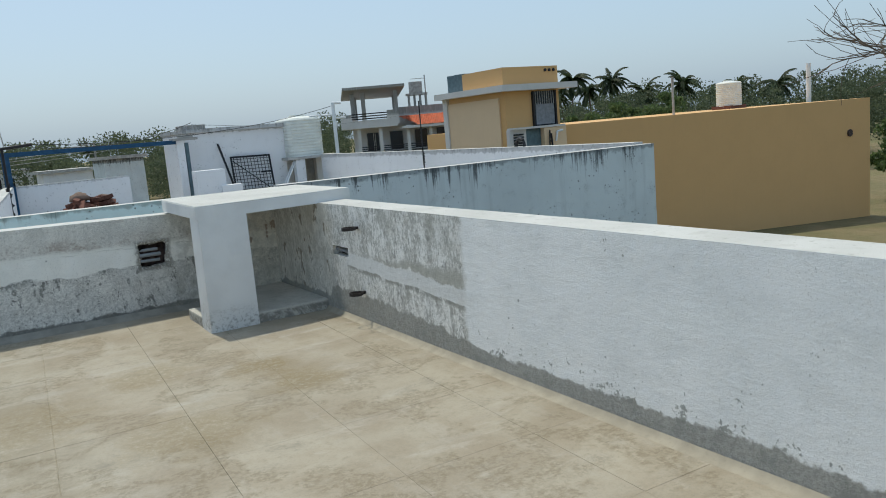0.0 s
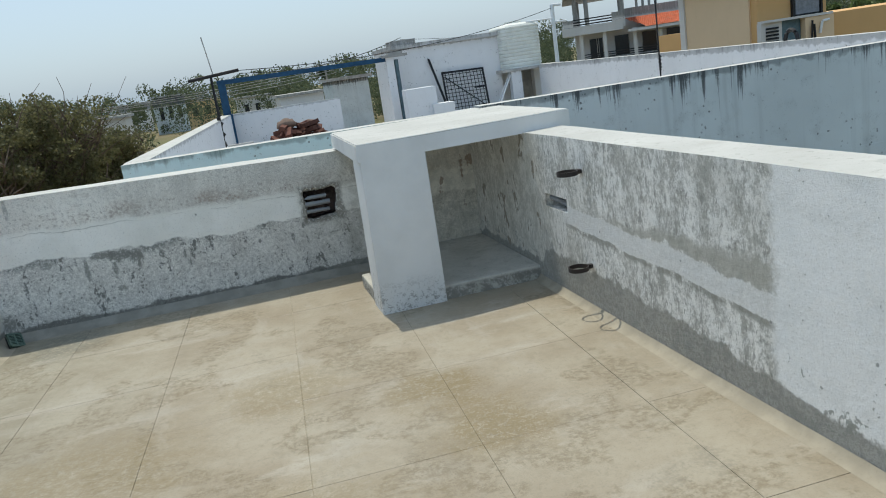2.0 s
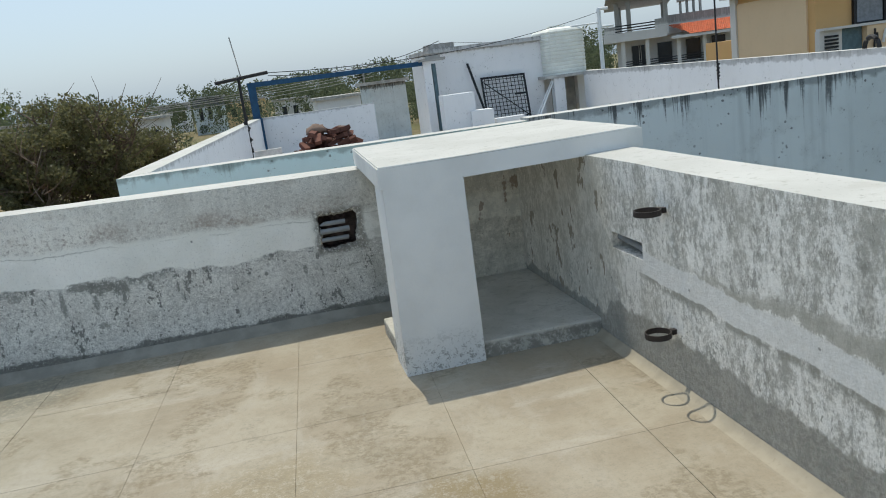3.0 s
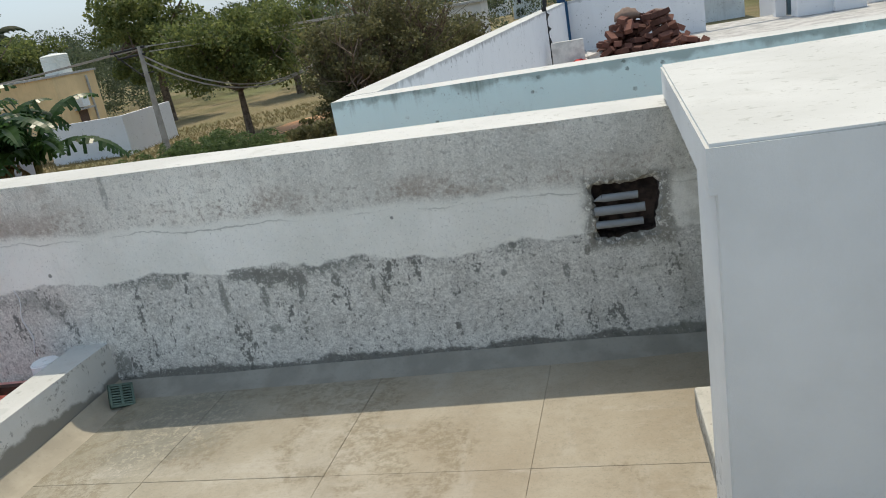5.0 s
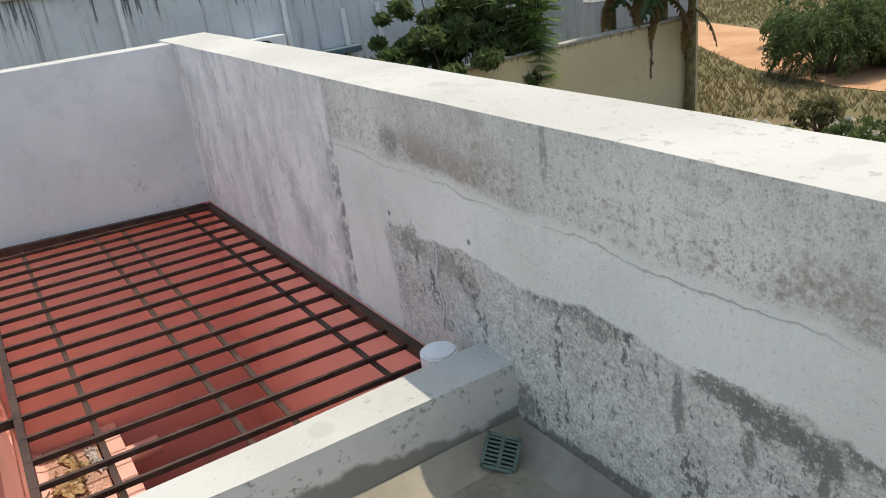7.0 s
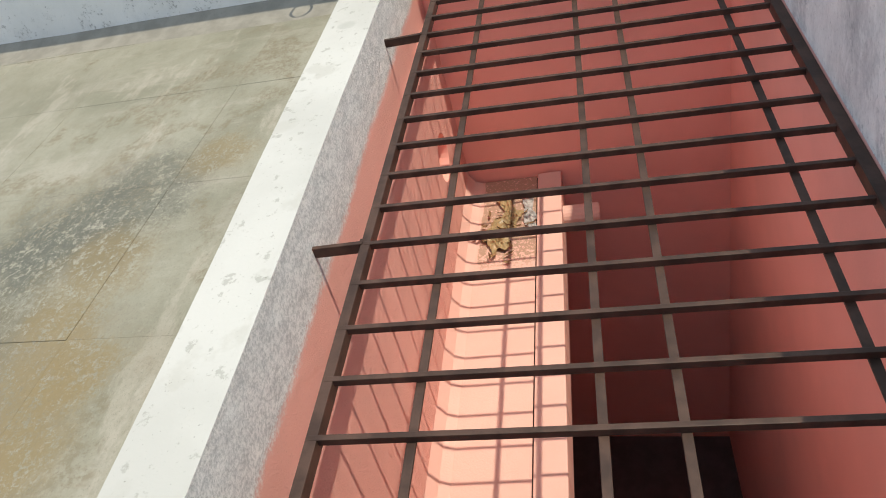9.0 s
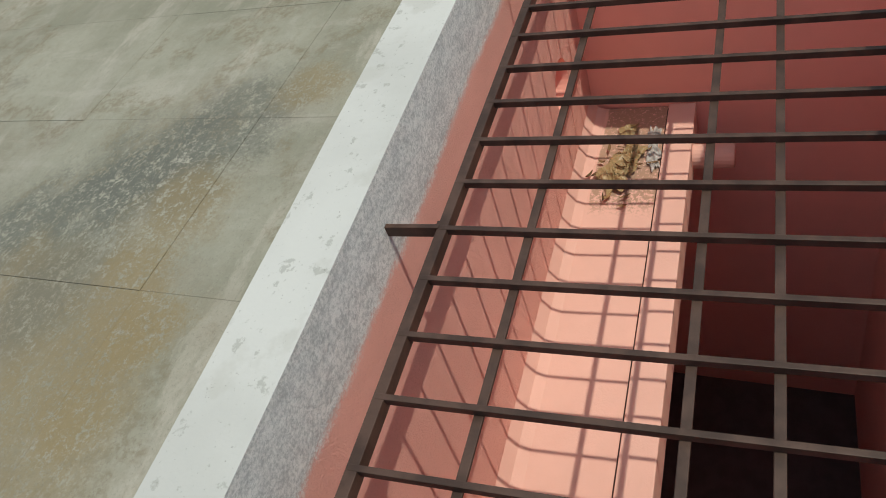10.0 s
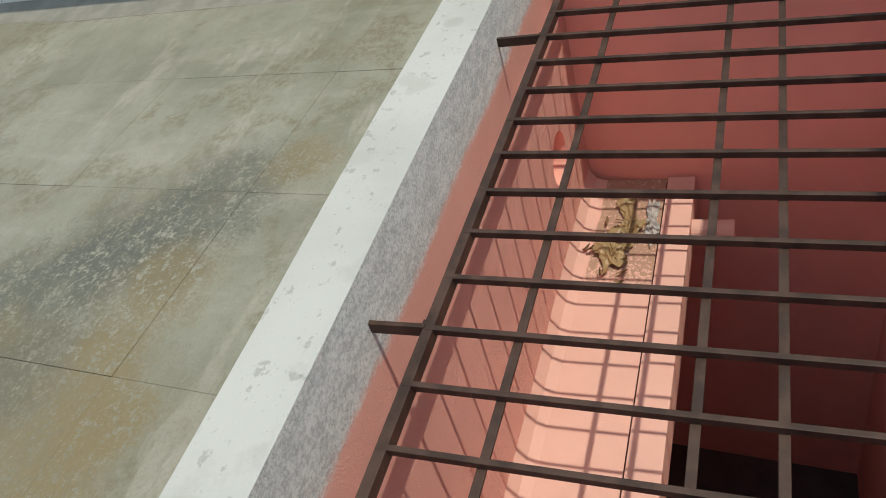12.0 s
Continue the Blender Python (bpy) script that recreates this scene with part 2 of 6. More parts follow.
    patchy = g.step(g.add(g.mul(n3, 0.5), g.mul(g.noise(30, 7, 0.8), 0.5)), 0.40, 0.5)
    for bx, bz, rx, rz, am in BLOTS:
        dx, dz = g.mul(g.add(g.x, -bx), 1 / rx), g.mul(g.add(g.z, -bz), 1 / rz)
        d = g.add(g.calc("SQRT", g.add(g.mul(dx, dx), g.mul(dz, dz))), warp)
        c = g.mix(g.mul(g.step(d, 0.9, 0.6), am, patchy), c, (0.17, 0.17, 0.155))
    # damp foot
    foot = g.add(g.z, g.mul(wob, -0.13), g.mul(n2, -0.05))
    c = g.mix(g.mul(g.step(g.add(foot, g.mul(g.add(n3, -0.5), 0.05)), -0.01, -0.03), 0.85), c, (0.1, 0.1, 0.09))
    c = g.mix(g.mul(g.step(g.x, -0.5, -0.4), 0.4), c, (0.62, 0.57, 0.46))
    # broken margin of the conduit hole
    hx = g.calc("ABSOLUTE", g.add(g.x, 0.965))
    hz = g.calc("ABSOLUTE", g.add(g.z, -0.53))
    hd = g.calc("MAXIMUM", g.calc("MULTIPLY", hx, 0.88), hz)
    c = g.mix(g.mul(g.step(g.add(hd, g.mul(g.noise(24, 5, 0.65), 0.09)), 0.19, 0.165), 0.85, g.step(n3, 0.36, 0.52)), c, (0.16, 0.15, 0.13))
    # near the corner: darker, blotchy
    cor = g.mul(g.step(g.x, -1.2, -0.7), g.step(n2, 0.4, 0.6))
    c = g.mix(g.mul(cor, 0.4), c, (0.3, 0.295, 0.25))
    brown = g.mul(g.step(g.x, -0.6, -0.3), g.step(g.noise(8, 5, 0.6, (1, 1, 0.5)), 0.59, 0.62))
    c = g.mix(g.mul(brown, 0.7), c, (0.2, 0.13, 0.08))
    # weather grain all over: pinholes and pale scuffs
    c = g.mix(g.mul(g.step(g.noise(95, 6, 0.85), 0.585, 0.63), 0.5), c, (0.13, 0.125, 0.115))
    c = g.mix(g.mul(g.step(g.noise(70, 6, 0.85, (1, 1, 0.6)), 0.57, 0.63), 0.35), c, (0.84, 0.82, 0.78))
    c = g.gain(c, 1.3)
    return g.done(c, g.add(g.mul(flake, 1.0), g.mul(n3, 0.8), g.mul(g.noise(150, 4, 0.8), 0.5)), 0.8, 0.008)


def side_plaster():
    """East parapet: fresh white wash near the stair end, bare streaky plaster towards the corner."""
    g = Mat("white_and_bare_plaster", 0.88)
    n1, n2, n3 = g.noise(2.0, 6, 0.6), g.noise(10, 6, 0.65), g.noise(50, 5, 0.7)
    streak = g.noise(9, 8, 0.74, (1, 1, 0.6))
    white = g.mix(g.step(n1, 0.35, 0.65), (0.92, 0.92, 0.905), (0.85, 0.86, 0.85))
    white = g.mix(g.mul(g.step(g.noise(5, 5, 0.6, (1, 0.4, 1.5)), 0.6, 0.75), 0.25), white, (0.6, 0.61, 0.6))
    white = g.mix(g.mul(g.step(g.noise(7, 8, 0.7, (1, 0.7, 1.2)), 0.52, 0.62), 0.2), white, (0.66, 0.67, 0.655))
    white = g.mix(g.mul(g.step(g.noise(60, 6, 0.85), 0.6, 0.66), 0.4), white, (0.5, 0.51, 0.49))
    grain = g.noise(42, 8, 0.85, (1, 1, 0.7))
    bare = g.mix(g.step(g.add(g.mul(streak, 0.45), g.mul(grain, 0.55)), 0.43, 0.56), (0.40, 0.395, 0.36), (0.88, 0.87, 0.835))
    bare = g.mix(g.mul(g.step(n1, 0.5, 0.66), 0.3), bare, (0.55, 0.54, 0.49))
    bare = g.mix(g.mul(g.step(g.noise(26, 8, 0.8, (1, 1, 0.5)), 0.56, 0.6), 0.7), bare, (0.27, 0.265, 0.24))
    # smooth cement band that sinks towards the stair end, a ragged dark edge under it and a grey patch over it
    t = g.add(g.z, g.mul(g.y, -0.045), g.mul(n1, 0.07), g.mul(n3, 0.02))
    bandm = g.mul(g.step(t, 0.545, 0.555), g.step(t, 0.655, 0.645), g.step(g.y, -1.55, -1.7))
    bare = g.mix(g.mul(bandm, 0.95), bare, g.mix(g.step(grain, 0.4, 0.6), (0.72, 0.72, 0.70), (0.80, 0.80, 0.785)))
    under = g.mul(g.step(t, 0.51, 0.535), g.step(t, 0.552, 0.545), g.step(g.noise(7, 6, 0.7), 0.42, 0.5), g.step(g.y, -1.55, -1.7))
    bare = g.mix(g.mul(under, 0.8), bare, (0.3, 0.295, 0.26))
    rise = g.calc("SUBTRACT", g.add(t, g.mul(g.add(n2, -0.5), 0.1)), 0.65)
    over = g.mul(g.step(rise, 0.0, 0.01), g.step(g.calc("ADD", rise, g.mul(g.y, 0.075)), -0.12, -0.16), g.step(g.y, -1.9, -2.1))
    bare = g.mix(g.mul(over, 0.8), bare, (0.42, 0.41, 0.36))
    nook = g.step(g.y, -1.5, -1.2)
    bare = g.mix(g.mul(nook, 0.45), bare, (0.68, 0.63, 0.52))
    bare = g.mix(g.mul(nook, g.step(g.noise(9, 5, 0.65, (1, 1, 0.55)), 0.585, 0.615), 0.75), bare, (0.2, 0.16, 0.1))
    edge = g.add(g.y, g.mul(n2, 0.16), g.mul(n3, 0.05))
    c = g.mix(g.step(edge, -3.24, -3.17), white, bare)
    # knocked and splashed foot
    near = g.mul(g.step(g.y, -3.6, -2.6), g.step(g.y, -1.2, -1.3))
    foot = g.add(g.z, g.mul(n1, -0.16), g.mul(n2, -0.1), g.mul(near, -0.075))
    c = g.mix(g.mul(g.step(foot, 0.0, -0.02), 0.92), c, g.mix(g.step(n3, 0.4, 0.6), (0.27, 0.265, 0.24), (0.38, 0.37, 0.335)))
    spl = g.step(g.add(g.mul(n2, 0.5), g.mul(n3, 0.5), g.mul(g.step(g.z, 0.42, 0.02), 0.09)), 0.625, 0.645)
    c = g.mix(g.mul(spl, 0.8), c, (0.27, 0.28, 0.25))
    pit = g.step(g.add(g.cells(8.0), g.mul(n2, 0.22), g.mul(n3, 0.12)), 0.225, 0.2)
    c = g.mix(g.mul(pit, 0.75), c, (0.25, 0.255, 0.235))
    trowel = g.noise(6, 8, 0.66, (1, 0.6, 1.3))
    grit = g.noise(130, 4, 0.8)
    c = g.mix(g.mul(g.step(grit, 0.57, 0.64), 0.4), c, (0.34, 0.34, 0.32))
    return g.done(c, g.add(g.mul(trowel, 1.7), g.mul(n3, 0.6), g.mul(grit, 0.3)), 0.55, 0.014)


DARKEN, RUSTY = (0.115, 0.118, 0.1), (0.225, 0.175, 0.095)
STAINS = (
    (-4.45, -2.3, 0.32, DARKEN, 0.8), (-4.2, -2.6, 0.3, DARKEN, 0.7), (-4.75, -2.1, 0.24, DARKEN, 0.6), (-3.9, -2.45, 0.3, RUSTY, 0.6), (-3.65, -2.0, 0.16, RUSTY, 0.7), (-3.87, -1.98, 0.14, RUSTY, 0.8), (-3.95, -2.35, 0.22, DARKEN, 0.5), (-4.0, -2.08, 0.16, RUSTY, 0.7),
    (-4.3, -2.1, 0.2, RUSTY, 0.6), (-3.75, -2.12, 0.2, RUSTY, 0.6), (-4.87, -1.9, 0.14, RUSTY, 0.6), (-3.4, -2.1, 0.25, RUSTY, 0.5),
    (-0.85, -2.35, 0.22, RUSTY, 0.7), (-0.75, -2.8, 0.25, RUSTY, 0.65), (-1.5, -3.2, 0.36, RUSTY, 0.5), (-2.3, -2.4, 0.45, RUSTY, 0.45), (-1.5, -2.0, 0.3, RUSTY, 0.45), (-3.0, -3.6, 0.4, RUSTY, 0.4), (-2.7, -0.35, 0.3, DARKEN, 0.45),
)


def roof_concrete(name, k=1.0):
    """Cast terrace panels: beige cement with water stains."""
    g = Mat(name, 0.85)
    n0, n1, n2, n3 = g.noise(0.55, 5), g.noise(1.7, 6, 0.6), g.noise(6, 6, 0.6), g.noise(60, 4, 0.7)
    swirl = g.noise(3, 6, 0.6, (0.45, 1.3, 1))
    west = g.step(g.x, -1.6, -4.2)
    warm = g.mix(g.step(n1, 0.36, 0.64), (0.50 * k, 0.425 * k, 0.315 * k), (0.62 * k, 0.555 * k, 0.435 * k))
    cool = g.mix(g.step(n1, 0.34, 0.64), (0.36 * k, 0.355 * k, 0.27 * k), (0.52 * k, 0.505 * k, 0.405 * k))
    c = g.mix(west, warm, cool)
    c = g.mix(g.mul(g.step(swirl, 0.52, 0.68), 0.35), c, (0.63 * k, 0.59 * k, 0.51 * k))
    c = g.mix(g.mul(g.step(g.add(g.mul(n0, 0.7), g.mul(n2, 0.3)), 0.52, 0.62), 0.5), c, (0.33 * k, 0.28 * k, 0.19 * k))
    c = g.mix(g.mul(g.step(g.add(g.mul(n1, 0.55), g.mul(n3, 0.2), g.mul(n2, 0.25)), 0.56, 0.66), 0.5), c, (0.25 * k, 0.235 * k, 0.19 * k))
    c = g.mix(g.mul(g.step(n3, 0.62, 0.72), 0.45), c, (0.24, 0.22, 0.18))
    c = g.mix(g.mul(g.step(g.noise(22, 8, 0.8), 0.5, 0.62), 0.18), c, (0.3 * k, 0.27 * k, 0.2 * k))
    c = g.mix(g.mul(g.step(g.noise(4, 7, 0.7, (1.4, 0.35, 1)), 0.54, 0.64), 0.3), c, (0.66 * k, 0.61 * k, 0.52 * k))
    # brown tide marks left by dried puddles, and pale trowel sweeps
    tide = g.noise(1.15, 7, 0.62)
    ringm = g.mul(g.step(tide, 0.50, 0.535), g.step(tide, 0.60, 0.54), g.step(g.noise(30, 7, 0.8), 0.42, 0.56))
    c = g.mix(g.mul(ringm, 0.6), c, (0.30 * k, 0.245 * k, 0.155 * k))
    sweep = g.noise(2.4, 8, 0.72, (0.5, 1.6, 1))
    c = g.mix(g.mul(g.step(sweep, 0.56, 0.64), 0.4), c, (0.74 * k, 0.68 * k, 0.58 * k))
    c = g.mix(g.mul(g.step(g.noise(0.8, 5, 0.6, (1.5, 0.7, 1)), 0.54, 0.64), 0.35), c, (0.40 * k, 0.35 * k, 0.265 * k))
    crackle = g.noise(24, 8, 0.8)
    for cx, cy, rad, col, am in STAINS:
        dx, dy = g.add(g.x, -cx), g.add(g.y, -cy)
        d = g.calc("SQRT", g.add(g.mul(dx, dx), g.mul(dy, dy)))
        d = g.add(d, g.mul(g.add(n2, -0.5), rad * 1.6), g.mul(g.add(n3, -0.5), rad * 0.9))
        c = g.mix(g.mul(g.step(d, rad * 1.3, rad * 0.45), min(1.0, am * 1.25), g.step(g.add(g.mul(crackle, 0.6), g.mul(g.noise(85, 5, 0.8), 0.4)), 0.43, 0.51)), c, col)
    c = g.mix(g.mul(g.step(g.noise(38, 9, 0.88), 0.5, 0.57), 0.16, g.step(n2, 0.36, 0.6)), c, (0.21 * k, 0.2 * k, 0.155 * k))
    c = g.mix(g.mul(g.step(g.noise(55, 7, 0.85), 0.55, 0.62), 0.25), c, (0.68 * k, 0.65 * k, 0.56 * k))
    c = g.mix(g.mul(g.step(g.noise(140, 4, 0.8), 0.56, 0.64), 0.35), c, (0.2 * k, 0.18 * k, 0.14 * k))
    c = g.mix(g.mul(g.step(g.noise(9, 9, 0.8), 0.52, 0.6), 0.15), c, (0.33 * k, 0.27 * k, 0.18 * k))
    r = g.t.nodes.new("ShaderNodeObjectInfo").outputs["Random"]
    c = g.mix(g.mul(r, 0.12), c, (0.34 * k, 0.31 * k, 0.25 * k))
    return g.done(c, g.add(n3, g.mul(n2, 0.6)), 0.25, 0.003)


def kerb_plaster():
    g = Mat("kerb_plaster", 0.9)
    n1, n2, n3 = g.noise(2.6, 6, 0.6), g.noise(12, 6, 0.65), g.noise(55, 5, 0.7)
    c = g.mix(g.step(n1, 0.35, 0.65), (0.62, 0.61, 0.57), (0.72, 0.71, 0.68))
    c = g.mix(g.mul(g.step(g.add(g.mul(n2, 0.6), g.mul(n3, 0.4)), 0.54, 0.6), 0.7), c, (0.24, 0.235, 0.21))
    foot = g.add(g.z, g.mul(n1, -0.22))
    c = g.mix(g.step(foot, 0.01, -0.01), c, (0.27, 0.26, 0.23))
    return g.done(c, g.add(n3, n2), 0.4, 0.004)


def shaft_paint(name, col, lime=False, litter=False):
    """Matt oil-bound paint; with lime the upper edge is whitewash."""
    g = Mat(name, 0.7)
    n1, n2, n3 = g.noise(1.6, 5), g.noise(9, 6, 0.65), g.noise(110, 3, 0.6)
    c = g.mix(g.step(n1, 0.3, 0.7), tuple(v * 0.93 for v in col), tuple(v * 1.05 for v in col))
    c = g.mix(g.mul(g.step(n2, 0.6, 0.75), 0.15), c, tuple(v * 0.75 for v in col))
    if litter:
        wx = g.add(g.x, g.mul(g.add(n2, -0.5), 0.1))
        wy = g.add(g.y, g.mul(g.add(n2, -0.5), 0.03))
        m = g.mul(g.step(wx, -5.35, -5.5), g.step(wy, -1.255, -1.245), g.step(g.y, -0.966, -0.97), g.step(g.add(g.noise(60, 6, 0.75), g.mul(g.step(wx, -5.3, -5.7), 0.12)), 0.5, 0.58))
        c = g.mix(g.mul(m, 0.75), c, (0.3, 0.2, 0.13))
    if lime:
        grain = g.noise(120, 5, 0.8)
        brush = g.noise(24, 7, 0.8, (0.6, 1, 1.2))
        w = g.mix(g.step(g.add(g.mul(grain, 0.6), g.mul(brush, 0.4)), 0.4, 0.6), (0.45, 0.485, 0.5), (0.84, 0.86, 0.86))
        z = g.add(g.z, g.mul(g.noise(2.2, 4), 0.05), g.mul(grain, 0.07), g.mul(brush, 0.05))
        c = g.mix(g.step(z, 0.07, 0.11), c, w)
        c = g.mix(g.mul(g.step(grain, 0.56, 0.66), 0.3), c, g.gain(c, 0.6))
        return g.done(c, g.add(grain, g.mul(brush, 0.8), g.mul(n2, 0.6)), 0.8, 0.009)
    return g.done(c, g.add(n3, n2), 0.3, 0.003)


def leaves(name, dark, light, rough=0.55):
    g = Mat(name, rough)
    r = g.geo.outputs["Random Per Island"]
    n = g.noise(0.9, 3)
    c = g.mix(g.add(g.mul(r, 0.65), g.mul(n, 0.4)), dark, light)
    g.put(g.b.inputs["Base Color"], c)
    tr = g.t.nodes.new("ShaderNodeBsdfTranslucent")
    g.put(tr.inputs[0], c)
    mx = g.t.nodes.new("ShaderNodeMixShader")
    mx.inputs[0].default_value = 0.55
    g.t.links.new(g.b.outputs[0], mx.inputs[1])
    g.t.links.new(tr.outputs[0], mx.inputs[2])
    g.t.links.new(mx.outputs[0], g.t.nodes["Material Output"].inputs[0])
    return g.m


def earth():
    g = Mat("dry_grass_ground", 0.95)
    n0, n1, n2, n3 = g.noise(0.035, 5), g.noise(0.25, 6, 0.6), g.noise(2.2, 6, 0.65), g.noise(14, 4, 0.7)
    c = g.mix(g.step(n1, 0.38, 0.62), (0.32, 0.255, 0.14), (0.22, 0.2, 0.095))
    c = g.mix(g.step(n0, 0.5, 0.62), c, (0.2, 0.21, 0.085))
    c = g.mix(g.mul(g.step(n2, 0.52, 0.66), 0.6), c, (0.17, 0.15, 0.07))
    c = g.mix(g.mul(g.step(n3, 0.55, 0.7), 0.5), c, (0.30, 0.25, 0.15))
    return g.done(g.gain(c, 0.66), g.add(n2, n3), 0.6, 0.08)


def dirt_road():
    g = Mat("red_dirt", 0.95)
    n1, n2, n3 = g.noise(0.5, 5), g.noise(3, 6, 0.6), g.noise(25, 4)
    c = g.mix(g.step(n1, 0.35, 0.65), (0.46, 0.24, 0.13), (0.56, 0.33, 0.19))
    c = g.mix(g.mul(g.step(n2, 0.55, 0.7), 0.5), c, (0.36, 0.22, 0.12))
    return g.done(c, g.add(n2, n3), 0.5, 0.03)


def west_wash():
    """Dull lime wash with patchy brush marks, pits and a speckled foot."""
    g = Mat("dull_white_wash", 0.88)
    n1, n2, n3 = g.noise(1.4, 6, 0.6), g.noise(7, 7, 0.7), g.noise(55, 5, 0.75)
    c = g.mix(g.step(n1, 0.35, 0.65), (0.80, 0.79, 0.78), (0.69, 0.69, 0.685))
    c = g.mix(g.mul(g.step(n2, 0.5, 0.66), 0.4), c, (0.6, 0.595, 0.6))
    c = g.mix(g.mul(g.step(g.noise(26, 6, 0.8), 0.58, 0.66), 0.35), c, (0.5, 0.5, 0.49))
    sp = g.mul(g.step(g.z, 0.5, 0.1), g.step(g.add(g.mul(n2, 0.45), g.mul(n3, 0.55)), 0.565, 0.6))
    c = g.mix(g.mul(sp, 0.75), c, (0.3, 0.295, 0.28))
    c = g.mix(g.mul(g.step(g.add(g.cells(6.0), g.mul(n3, 0.1)), 0.1, 0.075), 0.8), c, (0.3, 0.3, 0.29))
    return g.done(c, g.add(n2, g.mul(n3, 0.7)), 0.5, 0.008)


M_TOP = lime_top("lime_washed_coping")
M_BACK = back_plaster()
M_SIDE = side_plaster()
M_KERB = kerb_plaster()
M_FLOOR = roof_concrete("terrace_concrete", 0.60)
M_JOINT = roof_concrete("joint_mortar", 0.95)
M_FOOT = plain("damp_cement", (0.27, 0.255, 0.22), 0.9, var=0.12, scale=9)
def pier_wash():
    g = Mat("white_wash", 0.86)
    n1, n2, n3 = g.noise(2.5, 5), g.noise(22, 6, 0.75), g.noise(95, 4, 0.75)
    c = g.mix(g.step(n1, 0.35, 0.65), (0.74, 0.745, 0.735), (0.66, 0.665, 0.655))
    sp = g.mul(g.step(g.add(g.z, g.mul(n2, 0.12)), 0.3, 0.1), g.step(g.add(g.mul(n2, 0.55), g.mul(n3, 0.45)), 0.51, 0.56))
    c = g.mix(g.mul(sp, 0.8), c, (0.25, 0.25, 0.23))
    pit = g.step(g.add(g.cells(5.0), g.mul(n3, 0.2)), 0.17, 0.14)
    c = g.mix(g.mul(pit, 0.5), c, (0.45, 0.45, 0.42))
    return g.done(c, g.add(n3, n2), 0.3, 0.005)


M_PILLAR = pier_wash()
def step_cement():
    """Dusty grey cement with dark specks and worn pale patches; the sides are darkened for shade."""
    g = Mat("grey_step_cement", 0.9)
    n1, n2, n3 = g.noise(2.6, 6, 0.6), g.noise(13, 7, 0.75), g.noise(75, 5, 0.8)
    c = g.mix(g.step(n1, 0.36, 0.64), (0.44, 0.43, 0.385), (0.58, 0.565, 0.515))
    c = g.mix(g.mul(g.step(n2, 0.52, 0.62), 0.45), c, (0.33, 0.32, 0.28))
    c = g.mix(g.mul(g.step(n3, 0.585, 0.64), 0.6), c, (0.2, 0.195, 0.17))
    # rough patchy sides below the top, with their shade put into the colour
    edge = g.mul(g.step(g.z, 0.08, 0.06), g.step(g.add(g.mul(n2, 0.6), g.mul(n3, 0.4)), 0.44, 0.54))
    c = g.mix(g.mul(edge, 0.75), c, (0.19, 0.185, 0.165))
    return g.done(c, g.add(n2, n3), 0.5, 0.006)


M_STEP = step_cement()
M_FILLET = plain("pale_fillet_cement", (0.34, 0.305, 0.24), 0.9, var=0.1, scale=8)
M_RED = shaft_paint("brick_red_paint", (0.97, 0.475, 0.40))
M_PINK = shaft_paint("salmon_paint", (0.82, 0.43, 0.37), True)
M_LEDGE = shaft_paint("salmon_ledge_paint", (0.74, 0.45, 0.385), False, True)
# near-black base colour carries the deep shade at the shaft bottom
M_DARK = plain("shaded_shaft_floor", (0.085, 0.06, 0.06), 0.5)
M_IRON = plain("brown_painted_steel", (0.062, 0.035, 0.026), 0.5, var=0.3, scale=14)
M_CLAMP = plain("dark_clamp_steel", (0.035, 0.028, 0.026), 0.5)
M_PVC = plain("grey_conduit", (0.27, 0.285, 0.3), 0.5, var=0.08)
M_WHITE_PVC = plain("white_pvc", (0.74, 0.76, 0.77), 0.45, var=0.05)
M_HOLE = plain("broken_brickwork", (0.075, 0.055, 0.048), 0.95, var=0.5, scale=22, bump=0.6)
M_GRATE = plain("green_plastic", (0.10, 0.15, 0.12), 0.5)
M_DRYLEAF = by_object("dry_leaf", (0.25, 0.15, 0.075), 0.8, 0.6, 40, True)
M_PAPER = plain("crumpled_paper", (0.6, 0.58, 0.55), 0.8)
M_CYAN = weathered("pale_cyan_wall", (0.62, 0.80, 0.80), (0.12, 0.16, 0.14), 0.1)
M_GREYBLUE = weathered("grey_blue_streaked_wall", (0.66, 0.71, 0.725), (0.06, 0.065, 0.07), 0.5)
M_NWHITE = weathered("stained_white_wall", (0.74, 0.745, 0.76), (0.2, 0.2, 0.2), 0.12)
M_BLUEWALL = weathered("pale_blue_stained_wall", (0.62, 0.65, 0.68), (0.085, 0.08, 0.085), 1.7, 1.3, spots=False)
M_TAN = weathered("tan_compound_wall", (0.62, 0.52, 0.33), (0.17, 0.13, 0.075), 0.25, -1.2, spots=False)
M_OCHRE = weathered("ochre_house_wall", (0.74, 0.54, 0.30), (0.3, 0.19, 0.1), 0.35, 1.2, spots=False)
M_ORANGE = weathered("mustard_house_wall", (0.64, 0.39, 0.175), (0.3, 0.18, 0.08), 0.08, 4.0, spots=False)
M_PEACH = weathered("peach_house_wall", (0.74, 0.55, 0.36), (0.35, 0.25, 0.15), 0.08, 4.0, spots=False)
M_CREAM = weathered("cream_house_wall", (0.64, 0.62, 0.60), (0.25, 0.25, 0.24), 0.2, 3.2, spots=False)
M_BLUE = plain("blue_painted_steel", (0.012, 0.065, 0.14), 0.45)
M_TILE = by_object("clay_roof_tile", (0.52, 0.13, 0.06), 0.8, 0.3, 10, True)
M_BRICK = by_object("loose_brick", (0.14, 0.062, 0.046), 0.9, 0.6, 25)
